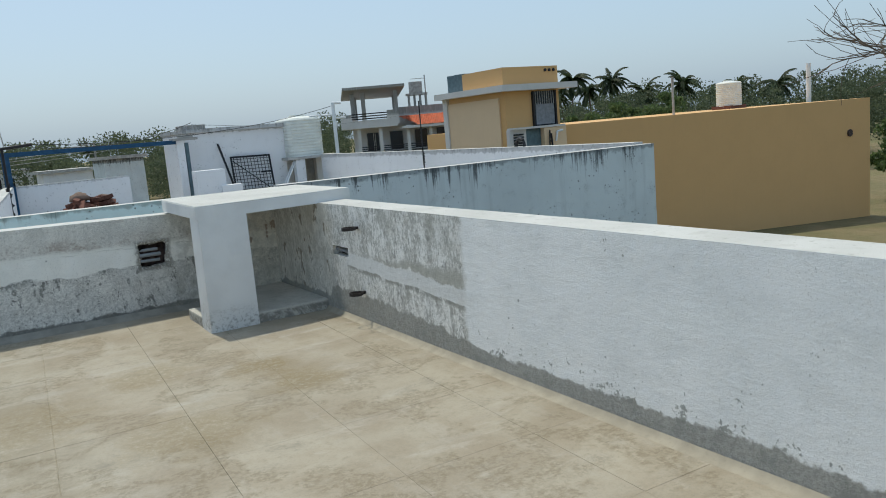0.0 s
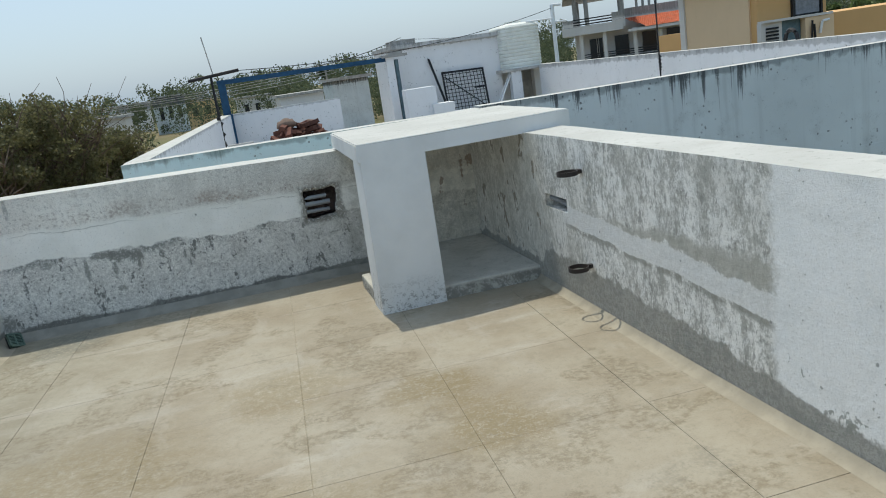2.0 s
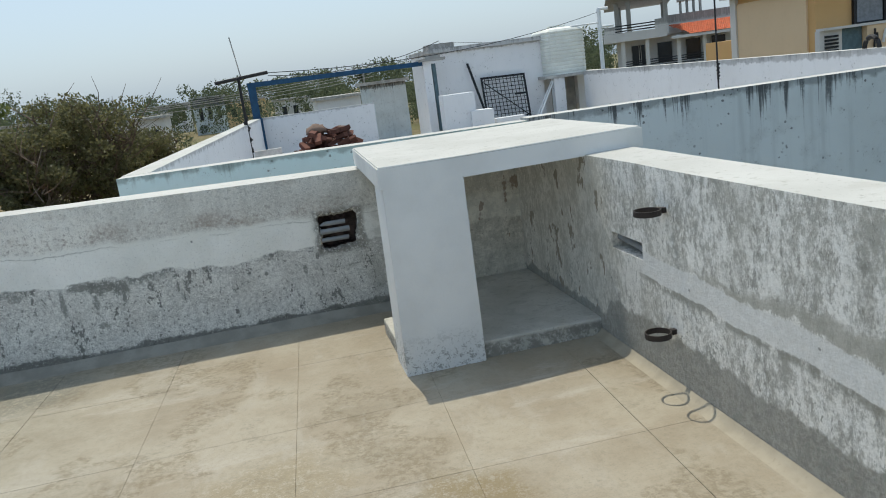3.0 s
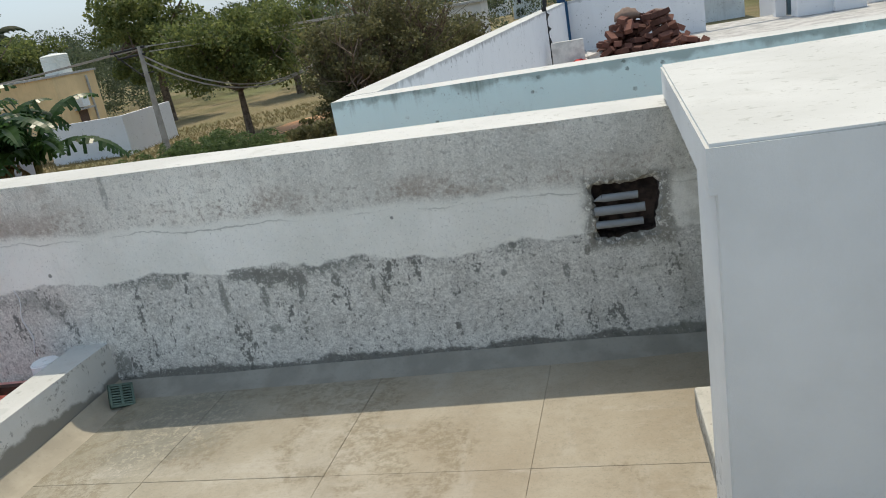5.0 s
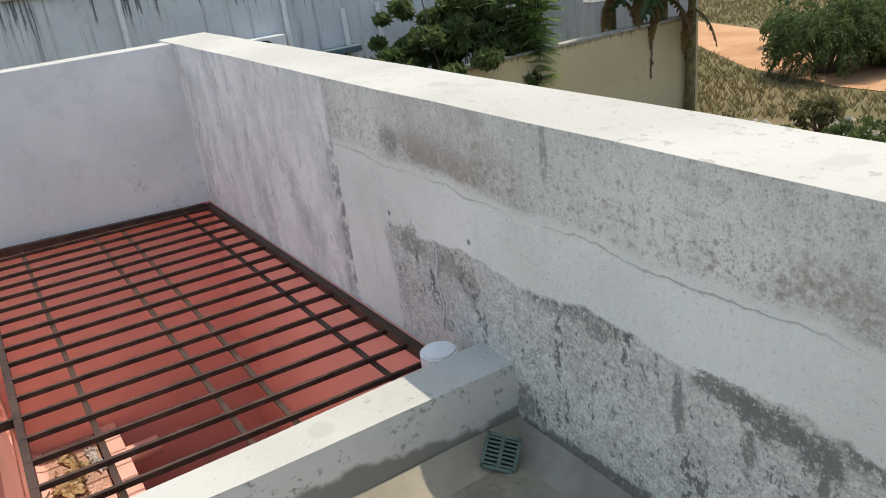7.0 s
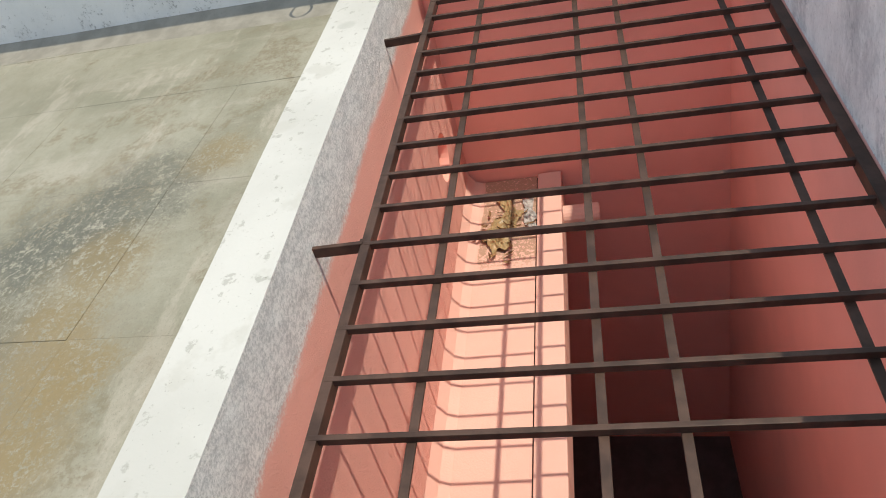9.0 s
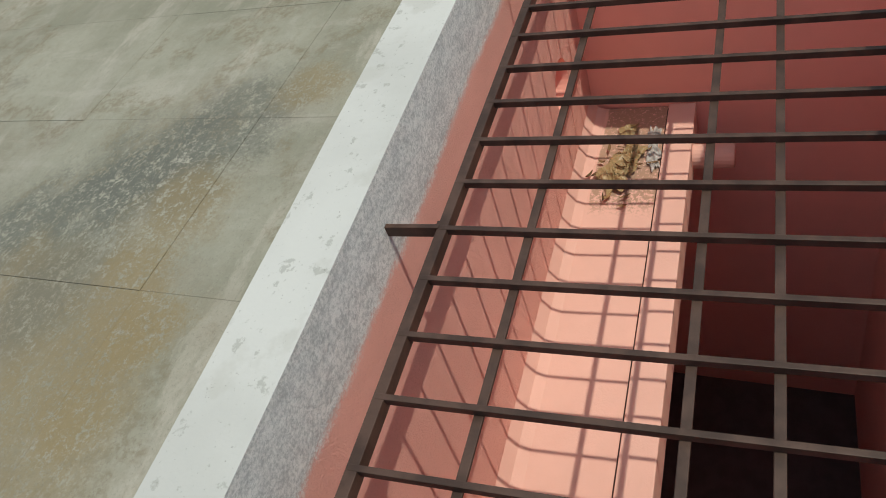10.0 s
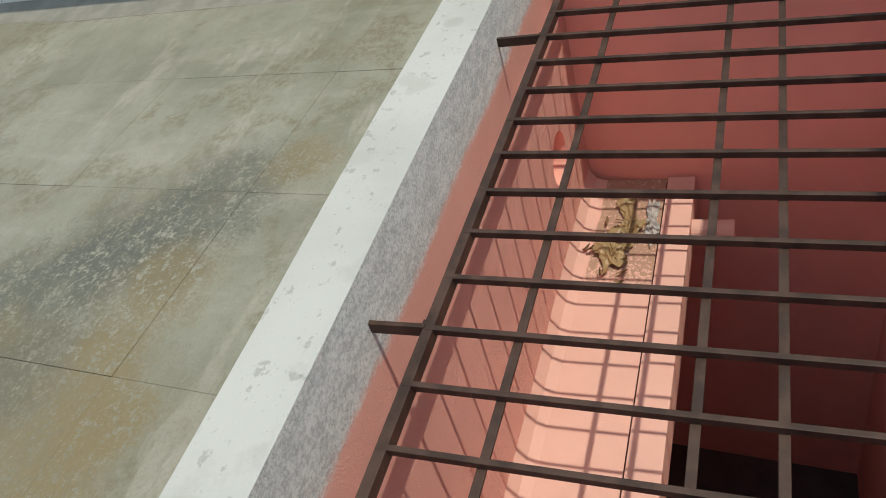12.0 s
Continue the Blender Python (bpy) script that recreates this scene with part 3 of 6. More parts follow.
M_SACK = plain("cement_sack", (0.2, 0.14, 0.11), 0.9)
M_TANK = plain("white_plastic_tank", (0.72, 0.73, 0.68), 0.5, var=0.06, scale=2)
M_BLACK = plain("black_iron", (0.02, 0.02, 0.022), 0.5)
M_CONC = plain("bare_concrete", (0.40, 0.39, 0.37), 0.9, var=0.2, scale=4)
M_POLE = plain("concrete_pole", (0.33, 0.31, 0.28), 0.9, var=0.15, scale=3)
M_GLASS = plain("dark_window", (0.025, 0.03, 0.035), 0.15)
M_TEALHOOD = plain("grey_teal_hood", (0.10, 0.155, 0.18), 0.7)
M_WOOD = plain("brown_shutter", (0.10, 0.06, 0.045), 0.6)
M_BARK = plain("bark", (0.13, 0.10, 0.075), 0.95, var=0.35, scale=6, bump=0.6)
M_STEM = plain("banana_stem", (0.17, 0.15, 0.07), 0.8, var=0.35, scale=6)
M_LEAF = leaves("tree_leaves", (0.04, 0.07, 0.024), (0.22, 0.245, 0.08))
M_LEAFDRY = leaves("dry_tree_leaves", (0.06, 0.065, 0.032), (0.22, 0.21, 0.10))
M_GRASS = leaves("dry_grass", (0.15, 0.13, 0.065), (0.26, 0.22, 0.115))
M_WOODS = leaves("distant_leaves", (0.045, 0.065, 0.04), (0.13, 0.155, 0.085))
M_STAIR = weathered("white_stair_room_wall", (0.78, 0.78, 0.79), (0.22, 0.22, 0.21), 0.14, 1.83)
M_SHUTTER = plain("grey_roller_shutter", (0.22, 0.23, 0.25), 0.6)
M_SHRUB = leaves("shrub_leaves", (0.035, 0.072, 0.026), (0.17, 0.225, 0.085))
M_FERN = leaves("feathery_leaves", (0.11, 0.21, 0.06), (0.36, 0.50, 0.19))
M_PALM = leaves("palm_leaves", (0.018, 0.035, 0.015), (0.07, 0.095, 0.04))
M_BANANA = leaves("banana_leaves", (0.02, 0.055, 0.018), (0.065, 0.125, 0.04), 0.3)
M_BANDRY = leaves("dry_banana_leaves", (0.12, 0.075, 0.03), (0.28, 0.18, 0.08))
M_EARTH = earth()
M_DIRT = dirt_road()
M_RUBBLE = plain("rubble", (0.38, 0.36, 0.33), 0.9, var=0.4)
M_REDBAG = plain("red_plastic_bag", (0.5, 0.03, 0.03), 0.4)
M_YELBAG = plain("yellow_plastic_bag", (0.6, 0.34, 0.05), 0.4)

# ---- builders ----
ORIGIN = {}


def vec(*v):
    return Vector(v)


def thing(name, label, category, base=(0, 0, 0), group="", kind=""):
    """An empty at the base of a thing; its parts are built in world metres."""
    ob = new(name)
    ob.empty_display_size = 0.1
    ob.location = base
    ORIGIN[ob.name] = Vector(base)
    return tagged(ob, label, category, group, kind)


def part(name, bm, material, parent=None, label="", smooth=False):
    """Links a bmesh in world metres as one mesh object under its thing or part."""
    org = ORIGIN.get(parent.name, Vector()) if parent else Vector()
    if org.length > 0:
        bmesh.ops.translate(bm, vec=-org, verts=bm.verts)
    me = bpy.data.meshes.new(name)
    bm.to_mesh(me)
    bm.free()
    for m in material if isinstance(material, (list, tuple)) else [material]:
        me.materials.append(m)
    if smooth:
        me.polygons.foreach_set("use_smooth", [True] * len(me.polygons))
    ob = new(name, me)
    if parent:
        ob.parent = parent
        ORIGIN[ob.name] = org
    return tagged(ob, label)


def single(name, bm, material, label, category, group="", kind="", base=None, smooth=False):
    """One mesh as a thing of its own."""
    if base is not None:
        bmesh.ops.translate(bm, vec=-Vector(base), verts=bm.verts)
    ob = part(name, bm, material, None, label, smooth)
    if base is not None:
        ob.location = base
    return tagged(ob, label, category, group, kind)


def box(bm, x0, y0, z0, x1, y1, z1, bevel=0.0, mat=0, turn=0.0):
    r = bmesh.ops.create_cube(bm, size=1.0)["verts"]
    c = vec((x0 + x1) / 2, (y0 + y1) / 2, (z0 + z1) / 2)
    bmesh.ops.scale(bm, vec=(abs(x1 - x0), abs(y1 - y0), abs(z1 - z0)), verts=r)
    if turn:
        bmesh.ops.rotate(bm, cent=(0, 0, 0), matrix=Matrix.Rotation(radians(turn), 3, "Z"), verts=r)
    bmesh.ops.translate(bm, vec=c, verts=r)
    if bevel:
        es = list({e for v in r for e in v.link_edges})
        out = bmesh.ops.bevel(bm, geom=es, offset=bevel, segments=2, affect="EDGES", profile=0.6)
        for f in out["faces"]:
            f.material_index = mat
    for v in r:
        if v.is_valid:
            for f in v.link_faces:
                f.material_index = mat
    return bm


def boxes(*rows, bevel=0.0):
    bm = bmesh.new()
    for r in rows:
        box(bm, *r, bevel=bevel)
    return bm


def rod(bm, a, b, r0, r1=None, seg=8, mat=0):
    """A tapered round bar from a to b."""
    a, b = Vector(a), Vector(b)
    d = b - a
    out = bmesh.ops.create_cone(bm, cap_ends=True, segments=seg, radius1=r0, radius2=r0 if r1 is None else r1, depth=d.length)["verts"]
    q = Vector((0, 0, 1)).rotation_difference(d.normalized()).to_matrix()
    bmesh.ops.rotate(bm, cent=(0, 0, 0), matrix=q, verts=out)
    bmesh.ops.translate(bm, vec=(a + b) / 2, verts=out)
    for v in out:
        for f in v.link_faces:
            f.material_index = mat
    return bm


def rods(*rows, seg=8):
    bm = bmesh.new()
    for r in rows:
        rod(bm, *r, seg=seg)
    return bm


def tube(bm, pts, r, seg=6):
    """One swept round bar along points."""
    rings = []
    for i, p in enumerate(pts):
        d = (Vector(pts[min(i + 1, len(pts) - 1)]) - Vector(pts[max(i - 1, 0)])).normalized()
        u = d.orthogonal().normalized()
        w = d.cross(u)
        rings.append([bm.verts.new(Vector(p) + (u * math.cos(2 * math.pi * k / seg) + w * math.sin(2 * math.pi * k / seg)) * r) for k in range(seg)])
    for a, b in zip(rings, rings[1:]):
        for k in range(seg):
            bm.faces.new((a[k], a[(k + 1) % seg], b[(k + 1) % seg], b[k]))
    bm.faces.new(rings[0][::-1])
    bm.faces.new(rings[-1])
    return bm


def prism(bm, pts, z0, z1, mat=0, topmat=None):
    """An upright prism over a plan polygon (counter-clockwise)."""
    lo = [bm.verts.new((x, y, z0 if not callable(z0) else z0(x, y))) for x, y in pts]
    hi = [bm.verts.new((x, y, z1 if not callable(z1) else z1(x, y))) for x, y in pts]
    n = len(pts)
    bm.faces.new(lo[::-1]).material_index = mat
    bm.faces.new(hi).material_index = mat if topmat is None else topmat
    for i in range(n):
        bm.faces.new((lo[i], lo[(i + 1) % n], hi[(i + 1) % n], hi[i])).material_index = mat
    return bm


def wall_run(bm, a, b, t, z0, z1, mat=0, topmat=None):
    """A straight wall from a to b whose thickness t lies to the left of that way."""
    a, b = Vector(a), Vector(b)
    d = (b - a).normalized()
    n = Vector((-d.y, d.x)) * t
    return prism(bm, [tuple(a), tuple(b), tuple(b + n), tuple(a + n)], z0, z1, mat, topmat)


def ragged(bm, amount, cuts, seed=0, keep=None):
    """Splits long edges and shifts points a little, so that cast edges are not ruler-straight."""
    for _ in range(cuts):
        es = [e for e in bm.edges if e.calc_length() > 0.34]
        if es:
            bmesh.ops.subdivide_edges(bm, edges=es, cuts=1, use_grid_fill=True)
    for v in bm.verts:
        if keep is None or not keep(v.co):
            w = noise.noise_vector(v.co * 2.3 + vec(seed, seed * 2, 0))
            v.co += vec(w.x, w.y, w.z) * amount


def cloud(verts, faces, centre, spread, count, size, rng, droop=0.0, longer=1.5):
    """Leaf quads scattered in an ellipsoid."""
    for _ in range(count):
        while True:
            p = Vector([rng.uniform(-1, 1) for _ in range(3)])
            if 0.25 < p.length < 1:
                break
        c = Vector(centre) + Vector((p.x * spread[0], p.y * spread[1], p.z * spread[2]))
        u = Vector([rng.gauss(0, 1) for _ in range(3)])
        u.z -= droop
        u.normalize()
        w = u.cross(Vector([rng.gauss(0, 1) for _ in range(3)])).normalized()
        s = size * rng.uniform(0.6, 1.3)
        i = len(verts)
        a, b = u * s * longer / 2, w * s / 2
        verts += [c - a, c + b * 0.9, c + a, c - b * 0.9]
        faces.append((i, i + 1, i + 2, i + 3))


def from_lists(name, verts, faces, material, parent, label=""):
    org = ORIGIN.get(parent.name, Vector()) if parent else Vector()
    me = bpy.data.meshes.new(name)
    me.from_pydata([tuple(Vector(v) - org) for v in verts], [], faces)
    me.materials.append(material)
    ob = new(name, me)
    if parent:
        ob.parent = parent
        ORIGIN[ob.name] = org
    return tagged(ob, label)


def tree(base, height, spread, seed, leaf=None, count=2600, size=0.22, lean=0.0, bare=0.35, label="", name="tree", clumps=26, low=0.35, sticks=0):
    """Tapered trunk, forked limbs and a crown of leaf clumps round the limb ends."""
    rng = random.Random(seed)
    base = Vector(base)
    t = thing(name, label or "broad green tree with an uneven leafy crown", "tree", base, "trees round the fields")
    bm = bmesh.new()
    fork = base + vec(lean * height * 0.3, 0, height * bare)
    rod(bm, base - vec(0, 0, 0.2), fork, height * 0.035, height * 0.022, 8)
    ends = []
    for k in range(6):
        a = k * 1.047 + rng.uniform(-0.4, 0.4)
        e = fork + vec(math.cos(a) * spread * rng.uniform(0.35, 0.75), math.sin(a) * spread * rng.uniform(0.35, 0.75), height * rng.uniform(0.12, 0.5))
        rod(bm, fork - vec(0, 0, 0.05), e, height * 0.014, height * 0.006, 6)
        ends.append(e)
        for _ in range(3):
            e2 = e + vec(rng.uniform(-1, 1) * spread * 0.4, rng.uniform(-1, 1) * spread * 0.4, rng.uniform(-0.05, 0.2) * height)
            rod(bm, e, e2, height * 0.006, height * 0.002, 5)
            ends.append(e2)
    for k in range(sticks):
        a = rng.uniform(0, 6.28)
        o = fork.lerp(rng.choice(ends), rng.uniform(0.2, 1.0)) - vec(0, 0, height * rng.uniform(0, 0.25))
        d = vec(math.cos(a), math.sin(a), rng.uniform(0.2, 1.8)).normalized()
        for q in range(3):
            e = o + d * height * rng.uniform(0.07, 0.15)
            rod(bm, o, e, height * 0.005 / (q + 1), height * 0.0032 / (q + 1), 4)
            o, d = e, (d + vec(rng.gauss(0, 0.3), rng.gauss(0, 0.3), rng.gauss(0.1, 0.3))).normalized()
    part("trunk", bm, M_BARK, t)
    vs, fs = [], []
    clumps *= 2
    for k in range(clumps):
        e = ends[k % len(ends)]
        a = rng.uniform(0, 6.28)
        rr = spread * math.sqrt(rng.uniform(0, 1))
        c = vec(base.x + lean * height * 0.3 + math.cos(a) * rr, base.y + math.sin(a) * rr, base.z + height * rng.uniform(low, 0.93))
        c = c.lerp(e, 0.35)
        s = spread * rng.uniform(0.15, 0.33)
        cloud(vs, fs, c, (s, s, s * 0.66), count // clumps, size, rng, 0.3)
    from_lists("crown", vs, fs, leaf or M_LEAF, t)
    return t


def palm(base, height, seed, size=2.6):
    rng = random.Random(seed)
    base = Vector(base)
    t = thing("palm_tree", "tall coconut palm with drooping dark fronds", "palm tree", base, "coconut palms")
    bm = bmesh.new()
    mid = base + vec(rng.uniform(-0.4, 0.4), rng.uniform(-0.4, 0.4), height * 0.5)
    top = base + vec(rng.uniform(-0.7, 0.7), rng.uniform(-0.7, 0.7), height)
    rod(bm, base - vec(0, 0, 0.3), mid, 0.2, 0.15, 8)
    rod(bm, mid, top, 0.15, 0.11, 8)
    part("trunk", bm, M_BARK, t)
    vs, fs = [], []
    for k in range(26):
        a = k * 2.4 + rng.uniform(-0.2, 0.2)
        el = rng.uniform(-0.7, 1.25)
        p, d = top.copy(), vec(math.cos(a) * math.cos(el), math.sin(a) * math.cos(el), math.sin(el))
        ln = size * rng.uniform(0.8, 1.1)
        for s in range(14):
            q = p + d * ln / 14
            side = d.cross(vec(0, 0, 1)).normalized()
            for sg in (-1, 1):
                for h in (0.0, 0.33, 0.66):
                    w = size * 0.2 * (1 - abs(s - 5) / 11) * rng.uniform(0.8, 1.1)
                    o = p.lerp(q, h)
                    i = len(vs)
                    tip = o + side * sg * w * 0.75 + d * 0.5 * w - vec(0, 0, w * rng.uniform(0.5, 1.0))
                    vs += [o, o + d * 0.12, tip, o.lerp(tip, 0.5) - d * 0.09]
                    fs.append((i, i + 1, i + 2, i + 3))
            p = q
            d = (d + vec(0, 0, -0.13)).normalized()
    from_lists("crown", vs, fs, M_PALM, t)
    return t


# ---- the terrace ----
GROUND = -3.5
WEST = -6.05
SOUTH = -9.6


def back_top(x, y):
    return 0.868 + 0.0215 * max(0.0, -x - 0.8)


def east_face(y):
    """The east parapet runs a little askew."""
    return 0.15 + 0.016 * (y + 1.2)


def west_face(y):
    return -5.995 + 0.085 * y


# back parapet with a broken hole for conduits
HX0, HX1, HZ0, HZ1 = -1.075, -0.87, 0.435, 0.62
bm = bmesh.new()
T = 0.268
RX0, RX1, RZ0, RZ1 = -1.19, -0.76, 0.36, 0.70
for x0, x1 in ((WEST - 0.23, -4.6), (-4.6, -3.2), (-3.2, RX0), (RX1, 0.4)):
    prism(bm, [(x0, 0), (x1, 0), (x1, T), (x0, T)], 0.085 if x1 <= -3.2 else -0.15, back_top, 0, 1)
prism(bm, [(RX0, 0), (RX1, 0), (RX1, T), (RX0, T)], -0.15, RZ0, 0)
prism(bm, [(RX0, 0), (RX1, 0), (RX1, T), (RX0, T)], RZ1, back_top, 0, 1)
prism(bm, [(RX0, 0.11), (RX1, 0.11), (RX1, T), (RX0, T)], RZ0, RZ1, 2)
hrng = random.Random(12)
outer, chip, inner, back = [], [], [], []
HN = 56
for i in range(HN):
    a = 2 * math.pi * i / HN
    c, s = math.cos(a), math.sin(a)
    k = 1 / max(abs(c) / ((RX1 - RX0) / 2), abs(s) / ((RZ1 - RZ0) / 2))
    h = 1 / max(abs(c) / ((HX1 - HX0) / 2), abs(s) / ((HZ1 - HZ0) / 2))
    e = h * (1.0 + hrng.uniform(-0.05, 0.05)) + 0.008 * math.sin(a * 3 + 1) + 0.02 * max(0.0, math.cos(a - 0.7)) ** 4
    w = min(e + hrng.uniform(0.006, 0.026), k * 0.97)
    mx, mz = (RX0 + RX1) / 2, (RZ0 + RZ1) / 2
    outer.append(bm.verts.new((mx + c * k, 0, mz + s * k)))
    chip.append(bm.verts.new((mx + c * w, 0, mz + s * w)))
    inner.append(bm.verts.new((mx + c * e, 0.014 + hrng.uniform(0, 0.012), mz + s * e)))
    back.append(bm.verts.new((mx + c * e * 1.04, 0.112, mz + s * e * 1.04)))
for i in range(HN):
    j = (i + 1) % HN
    bm.faces.new((outer[i], outer[j], chip[j], chip[i]))
    bm.faces.new((chip[i], chip[j], inner[j], inner[i]))
    bm.faces.new((inner[i], inner[j], back[j], back[i])).material_index = 2
ragged(bm, 0.004, 3, 1, lambda c: RX0 - 0.01 < c.x < RX1 + 0.01 and 0.3 < c.z < 0.75 or c.z < 0.1)
single("wall_north", bm, [M_BACK, M_TOP, M_HOLE], "weathered grey plastered parapet wall with a white coping", "wall", kind="structure")
bm = boxes((-6.28, 0.0, GROUND, -3.2, 0.268, 0.085), (-3.2, 0.0, GROUND, 0.4, 0.268, -0.15))
single("wall_north_lower", bm, M_RED, "brick-red painted wall below the parapet", "wall", kind="structure")

# east parapet with a small recess
EY0, EY1, EZ0, EZ1 = -1.66, -1.36, 0.485, 0.56
bm = bmesh.new()
HR = 0.894
T = 0.25
for y0, y1 in ((SOUTH, -6.0), (-6.0, EY0), (EY1, 0.0)):
    prism(bm, [(0, y0), (T, y0), (T, y1), (0, y1)], -0.15, HR, 0, 1)
prism(bm, [(0, EY0), (T, EY0), (T, EY1), (0, EY1)], -0.15, EZ0, 0)
prism(bm, [(0, EY0), (T, EY0), (T, EY1), (0, EY1)], EZ1, HR, 0, 1)
prism(bm, [(0.08, EY0), (T, EY0), (T, EY1), (0.08, EY1)], EZ0, EZ1, 2)
for v in bm.verts:
    v.co.x += east_face(v.co.y)
ragged(bm, 0.004, 4, 2, lambda c: EY0 - 0.01 < c.y < EY1 + 0.01 and c.z < 0.7 or c.z < 0.0)
single("wall_east", bm, [M_SIDE, M_TOP, M_HOLE], "white-washed parapet wall, bare and streaky near the corner", "wall", kind="structure")
bm = bmesh.new()
prism(bm, [(east_face(SOUTH), SOUTH), (east_face(SOUTH) + T, SOUTH), (east_face(0) + T, 0.0), (east_face(0), 0.0)], GROUND, -0.15)
single("wall_east_lower", bm, M_NWHITE, "white house wall below the terrace", "wall", kind="structure")

# west and south parapets
bm = bmesh.new()
W0, W1, W2 = west_face(SOUTH), west_face(-1.56), west_face(0)
prism(bm, [(W0 - 0.21, SOUTH), (W0, SOUTH), (W2, 0), (W2 - 0.21, 0)], 0.085, 0.975, 0, 1)
prism(bm, [(W0 - 0.21, SOUTH), (W0, SOUTH), (W1, -1.56), (W1 - 0.21, -1.56)], -0.15, 0.085, 0)
ragged(bm, 0.004, 3, 7, lambda c: c.z < 0.1)
single("wall_west", bm, [west_wash(), M_TOP], "dull white plastered parapet wall, scuffed and speckled near its foot", "wall", kind="structure")
bm = bmesh.new()
prism(bm, [(W1 - 0.21, -1.56), (W1 - 0.03, -1.56), (W2 - 0.06, 0.0), (W2 - 0.21, 0.0)], GROUND, 0.085)
prism(bm, [(W0 - 0.21, SOUTH), (W0, SOUTH), (W1, -1.56), (W1 - 0.21, -1.56)], GROUND, -0.15)
single("wall_west_lower", bm, M_RED, "brick-red painted shaft wall", "wall", kind="structure")
bm = boxes((W0 - 0.21, SOUTH - 0.23, GROUND, 0.4, SOUTH, 0.94))
single("wall_south", bm, M_NWHITE, "plain white parapet wall", "wall", kind="structure")

# roof slab round the shaft
KX0, KX1, KY0, KY1 = -3.285, -3.125, -1.505, -1.333
bm = boxes((KX1 - 0.08, KY0 + 0.02, -0.15, 0.26, 0.0, -0.004), (-6.9, SOUTH, -0.15, 0.26, KY0 + 0.02, -0.004))
FLOOR = single("floor", bm, M_JOINT, "cement terrace floor cast in square panels", "floor", kind="structure")

# kerb round the shaft, L-shaped
bm = bmesh.new()
prism(bm, [(KX0, KY1), (KX0 - 0.04, KY1), (KX0 - 0.04, KY0), (KX1 - 0.06, KY0), (KX1, 0.0), (KX0, 0.0)], -0.15, 0.222, 0, 1)
prism(bm, [(-6.16, KY0 - 0.03), (KX0 - 0.04, KY0), (KX0 - 0.04, KY1), (-6.16, KY1 - 0.02)], -0.15, 0.222, 0, 1)
bmesh.ops.remove_doubles(bm, verts=bm.verts, dist=0.0005)
ragged(bm, 0.006, 3, 5)
for f in bm.faces:
    f.material_index = 1 if f.normal.z > 0.6 else (2 if f.normal.y > 0.5 and f.calc_center_median().y > KY1 - 0.05 and f.calc_center_median().x < KX0 else 0)
single("kerb", bm, [M_KERB, M_TOP, M_PINK], "low white plastered kerb round the open shaft", "kerb", kind="structure")

# cement fillets at the foot of the walls
def fillet(name, a, b, inward, w=0.11, h=0.055, material=None):
    bm = bmesh.new()
    a, b, n = Vector(a), Vector(b), Vector(inward)
    rows = []
    steps = 14
    for i in range(steps + 1):
        p = a.lerp(b, i / steps)
        ww = w * (1 + 0.25 * noise.noise(p * 3.0))
        hh = h * (1 + 0.3 * noise.noise(p * 2.1 + vec(7, 3, 0)))
        rows.append([bm.verts.new(p + n * u * ww + vec(0, 0, v * hh)) for u, v in ((0.0, 1.0), (0.25, 0.5), (0.55, 0.18), (1.0, 0.012))])
    for r, s in zip(rows, rows[1:]):
        for k in range(3):
            bm.faces.new((r[k], r[k + 1], s[k + 1], s[k]))
    bmesh.ops.recalc_face_normals(bm, faces=bm.faces)
    return single(name, bm, material or M_FOOT, "grey cement fillet at the foot of the wall", "fillet", kind="structure", smooth=True)


fillet("trim_north", (KX1, -0.002, 0), (0.12, -0.002, 0), (0, -1, 0), 0.085, 0.045)
fillet("trim_east", (east_face(SOUTH) - 0.002, SOUTH, 0), (east_face(-1.15) - 0.002, -1.15, 0), (-1, 0, 0), 0.05, 0.03, M_FILLET)
fillet("trim_west", (W1 - 0.002, -1.55, 0), (W0 - 0.002, SOUTH, 0), (1, 0, 0), 0.17, 0.05)
fillet("trim_kerb", (KX1 + 0.002, 0.0, 0), (KX1 - 0.055, KY0, 0), (1, 0, 0), 0.09, 0.05, M_FILLET)

# shaft
SB = -3.4
bm = boxes((KX0, KY1 - 0.2, GROUND, KX0 + 0.15, 0.0, -0.15))
single("shaft_wall_east", bm, M_RED, "brick-red shaft wall", "wall", kind="structure")
# south wall of the shaft with a round pipe opening
bm = bmesh.new()
YW, CX, CZ, CR = KY1 - 0.002, -5.70, -0.66, 0.115
for x0, z0, x1, z1 in ((-6.16, SB, KX0, CZ - 0.2), (-6.16, CZ + 0.2, KX0, -0.15), (-6.16, CZ - 0.2, CX - 0.2, CZ + 0.2), (CX + 0.2, CZ - 0.2, KX0, CZ + 0.2)):
    box(bm, x0, YW - 0.18, z0, x1, YW, z1)
ring, square, deep = [], [], []
for i in range(32):
    a = 2 * math.pi * i / 32
    k = 0.2 / max(abs(math.cos(a)), abs(math.sin(a)))
    ring.append(bm.verts.new((CX + CR * math.cos(a), YW, CZ + CR * math.sin(a))))
    square.append(bm.verts.new((CX + k * math.cos(a), YW, CZ + k * math.sin(a))))
    deep.append(bm.verts.new((CX + CR * math.cos(a), YW - 0.16, CZ + CR * math.sin(a))))
for i in range(32):
    j = (i + 1) % 32
    bm.faces.new((square[i], square[j], ring[j], ring[i]))
    bm.faces.new((ring[i], ring[j], deep[j], deep[i])).material_index = 1
